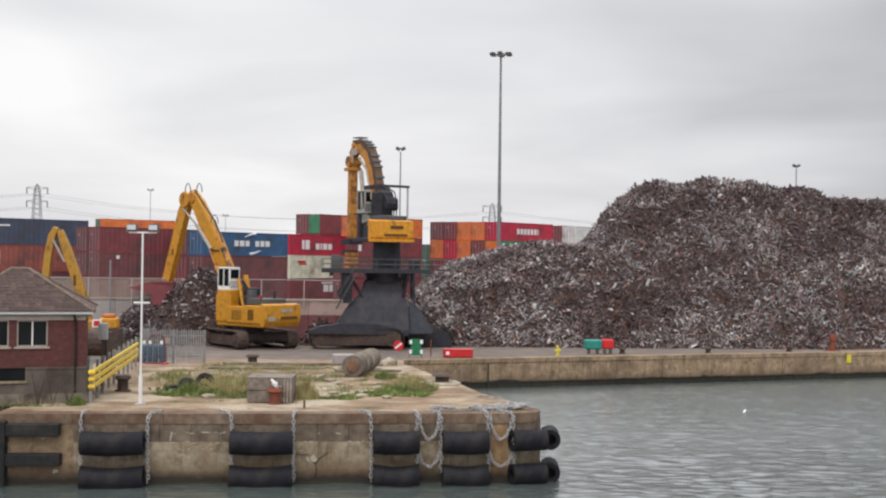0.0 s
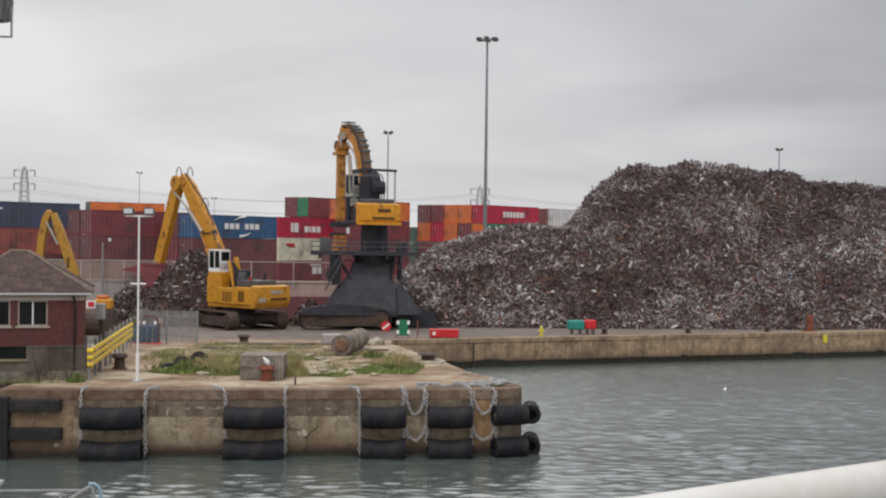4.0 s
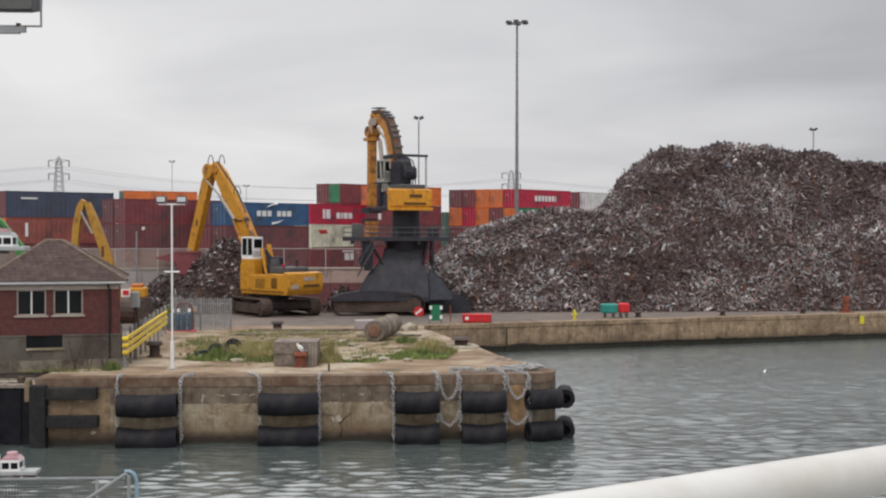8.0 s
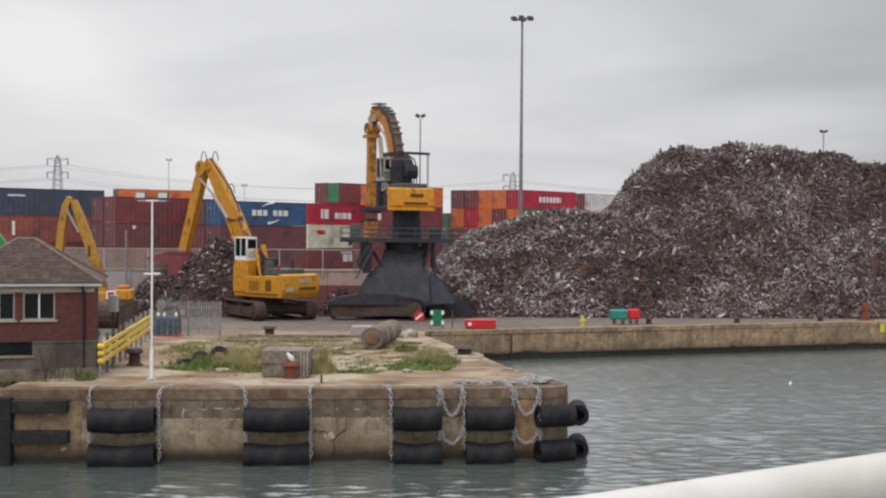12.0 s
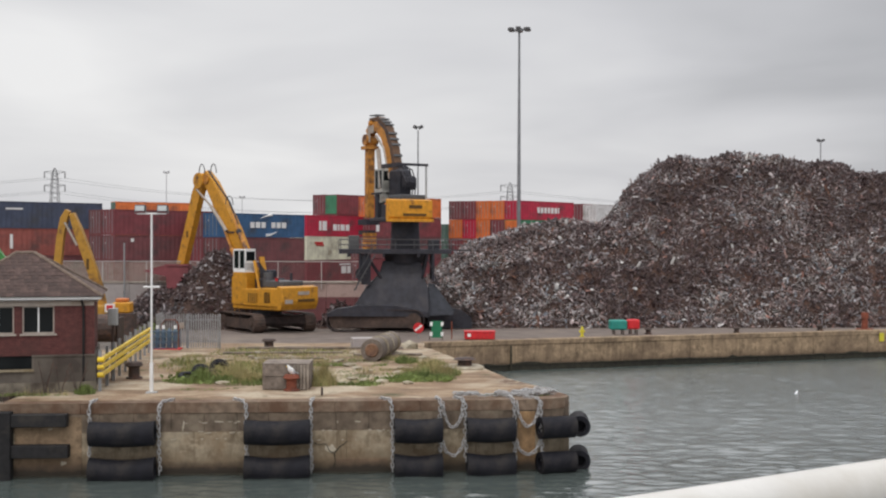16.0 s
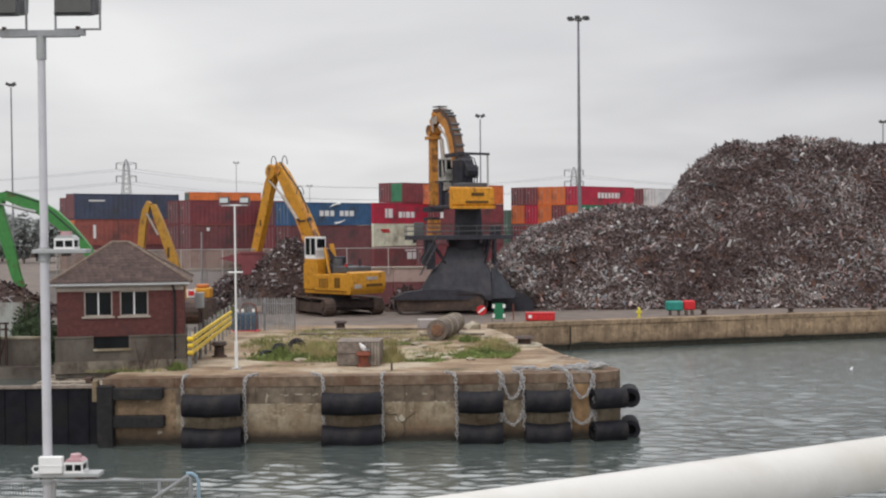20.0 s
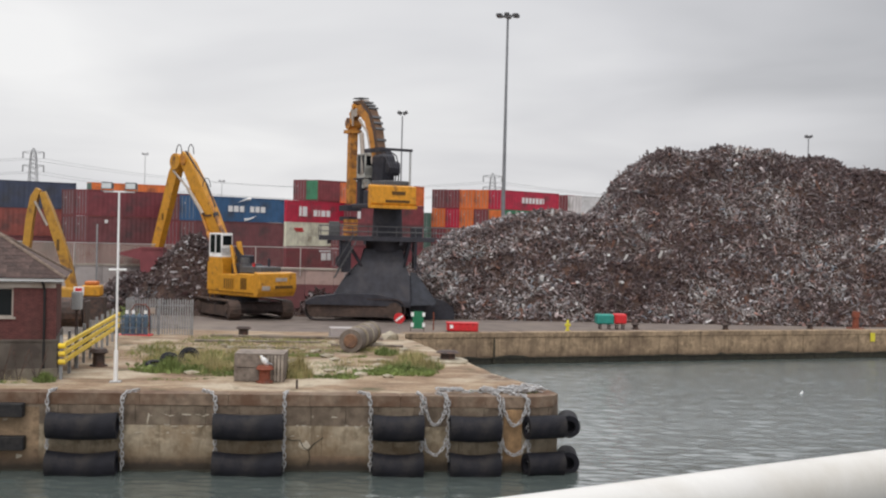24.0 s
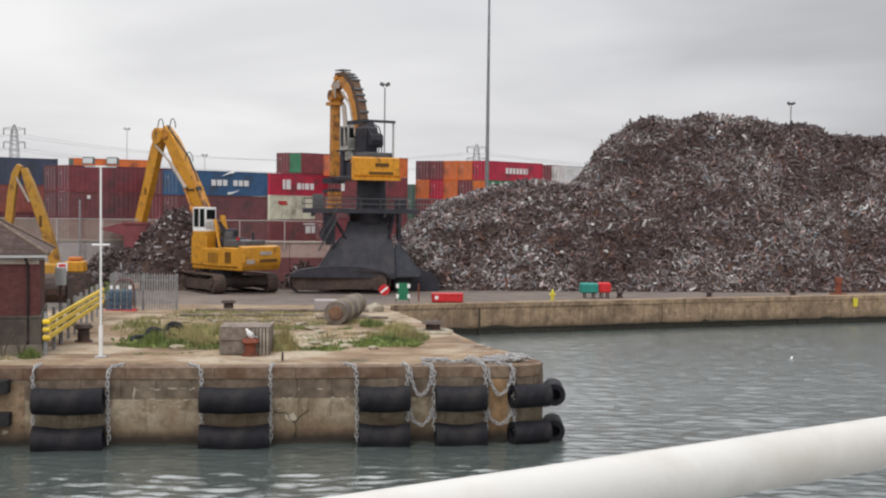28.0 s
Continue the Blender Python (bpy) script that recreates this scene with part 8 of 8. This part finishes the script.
# ---- the ship from which one looks ----
def ship_rail():
    t = thing("ship", "white ship's deck edge with a round white handrail", "ship")
    a, b = Vector((-0.66, 1.02, -0.353)), Vector((2.6, 2.82, -0.353))
    part("handrail", bars((tuple(a), tuple(b), 0.0375, 0.0375, 24)), M["rail_paint"], t, "worn white round handrail", smooth=True)
    for k in range(4):
        p = a.lerp(b, (k + 0.3) / 4)
        part("stanchion", bars((tuple(p), (p.x, p.y, -1.5), 0.025, 0.025, 12)), M["rail_paint"], t, smooth=True)
    for z in (-0.75, -1.1):
        part("mid_rail", bars(((a.x, a.y, z), (b.x, b.y, z), 0.018, 0.018, 10)), M["rail_paint"], t, smooth=True)
    bm = bmesh.new()
    slab(bm, [(-3.0, -0.15), (3.4, 3.38), (5.5, -0.6), (-0.9, -4.1)], -1.62, -1.5)
    part("deck_plate", bm, M["grey_paint"], t, "grey steel deck")
    bm = bmesh.new()
    slab(bm, [(-2.95, -0.18), (3.35, 3.3), (5.4, -0.6), (-0.9, -4.0)], -9.85, -1.63)
    part("hull", bm, M["rail_paint"], t, "white ship's side below the deck")
    return t


SHIP_RAIL = ship_rail()


# ---- marks on the pier wall and baulks on the paving ----
def wall_marks():
    rng = random.Random(14)
    spots = [(-1.9, 1.05, 0.42, 0.36), (-7.9, 2.02, 0.1, 0.45), (-7.0, 2.16, 0.3, 0.07), (-6.4, 2.2, 0.4, 0.07), (0.1, 1.75, 0.22, 0.12), (-13.3, 1.95, 0.4, 0.1), (-12.8, 0.6, 0.5, 0.2)]
    spots += [(rng.uniform(-8.6, -5.6), rng.choice((1.75, 1.8, 2.15, 2.2, 1.5)), rng.uniform(0.08, 0.3), rng.uniform(0.025, 0.07)) for k in range(22)]
    spots += [(rng.uniform(-2.5, 0.5), rng.choice((1.75, 1.8, 2.15, 1.4)), rng.uniform(0.06, 0.25), rng.uniform(0.025, 0.08)) for k in range(14)]
    for x, z, w, h in spots:
        n = 9
        bm = bmesh.new()
        profile(bm, [(w / 2 * math.cos(6.283 * k / n) * rng.uniform(0.5, 1.3), h / 2 * math.sin(6.283 * k / n) * rng.uniform(0.4, 1.3)) for k in range(n)], 0.012, 0.08)
        part("spall", bm, M["spall"], PIER).matrix_basis = pose(x, front_y(x), z, 0, rng.uniform(-12, 12), 0)
    for pts in (((-2.6, 1.3), (-2.4, 1.22), (-2.1, 1.25), (-1.95, 0.95), (-1.75, 0.85), (-1.7, 0.5), (-1.8, 0.25)), ((-1.75, 0.85), (-1.55, 1.1), (-1.4, 1.2), (-1.2, 1.35))):
        bm = bmesh.new()
        for (a, b), (c, d) in zip(pts, pts[1:]):
            cone(bm, (a, front_y(a) + 0.005, b), (c, front_y(c) + 0.005, d), 0.015, seg=5)
        part("crack", bm, M["weed"], PIER)
    for x0, x1, y, h in ((-8.6, 1.6, 74.6, 0.16), (-9.0, -2.0, 71.2, 0.12), (-1.4, 2.6, 70.0, 0.12), (-7.0, -3.0, 68.0, 0.1)):
        t = thing("timber_baulk", "long weathered timber baulk lying across the pier", "timber", pose((x0 + x1) / 2, y, deck_height(0, y), 0, 0, rng.uniform(-2, 2)), "timber baulks on the pier")
        part("beam", boxes((-(x1 - x0) / 2, (x1 - x0) / 2, -0.15, 0.15, 0, h)), M["old_timber"], t, bevel=0.02)
    for k, (x, y) in enumerate(((-13.6, 53.2), (-14.3, 53.4), (-12.9, 53.3))):
        st = thing("dead_stem", "bare brown dead stems against the hut's plinth", "weeds", pose(x, y, PIER_Z), "dead stems")
        for j in range(4):
            a = rng.uniform(-0.5, 0.5)
            bm = bmesh.new()
            tube(bm, [(0, 0, 0), (a * 0.4, 0, 0.5), (a * 1.1, rng.uniform(-0.1, 0.1), rng.uniform(0.9, 1.5))], 0.018, 5)
            part("stem", bm, M["dark_iron"], st)


wall_marks()


SWAY_T = (0, 1, 2, 5, 8, 9, 11, 12, 16, 17, 19, 22, 25, 28)
SWAY_Y = (-0.041, 0.006, 0.006, 0.006, 0.004, -0.087, -0.089, -0.087, -0.087, -0.007, -0.006, -0.06, -0.154, -0.149)
SWAY_Z = (-0.061, -0.053, -0.018, -0.037, -0.028, -0.023, -0.011, -0.009, -0.006, 0.002, 0.005, 0.006, 0.007, 0.007)


def motions():
    """The water drifts, the ship's rail moves with the ship, gulls swim and fly past."""
    walk(WATER, [(0.0, pose(0, 0, 0)), (14.0, pose(1.6, -0.6, 0)), (28.0, pose(3.2, -1.2, 0))])
    # the deck keeps step with the eye, but for the sway of the hand
    walk(SHIP_RAIL, [(t, pose(x, y + np.interp(t, SWAY_T, SWAY_Y), z + np.interp(t, SWAY_T, SWAY_Z))) for t, x, y, z, yaw, pitch, roll in ROWS])
    swimmer = gull("swimming_gull", pose(0, 0, 0), "white gull swimming on the dock water")
    walk(swimmer, [(0.0, pose(25.3, 75.2, -0.07, 0, 0, 20)), (10.0, pose(26.0, 75.2, -0.07, 0, 0, 35)), (28.0, pose(27.9, 75.6, -0.07, 0, 0, 10))])
    for p in swimmer.children:
        p.matrix_basis = Matrix.Scale(0.55, 4) @ p.matrix_basis
    flyer = gull("flying_gull", pose(0, 0, 0), "grey-white gull in flight", True)
    wings = []
    for s in (-1, 1):
        w = part("wing", build(lambda b: profile(b, [(0.1, 0.0), (0.14, 0.02), (-0.12, 0.02), (-0.08, 0.0)], 0.0, s * 0.62)), M["feather_grey"], flyer)
        wings.append((s, w))
    rows = [(0.0, pose(-140.0, 88.0, 19.0))] + [(t, pose(x, 90.0, z)) for t, x, z in ((24.9, -23.7, 17.78), (25.1, -20.64, 17.27), (25.3, -18.02, 17.19), (25.5, -15.28, 17.16), (25.7, -12.62, 17.12), (25.9, -9.91, 16.81), (26.1, -7.43, 16.08), (26.3, -4.58, 15.33), (26.5, -2.24, 14.54))] + [(28.0, pose(70.0, 95.0, 10.5))]
    walk(flyer, rows)
    for s, w in wings:
        beat = []
        k = 0
        while k * 0.35 < 28.0:
            beat.append((k * 0.35, pose(0, s * 0.05, 0.2, s * (38 if k % 2 else -22))))
            k += 1
        beat.append((28.0, pose(0, s * 0.05, 0.2, 0)))
        walk(w, beat)


motions()
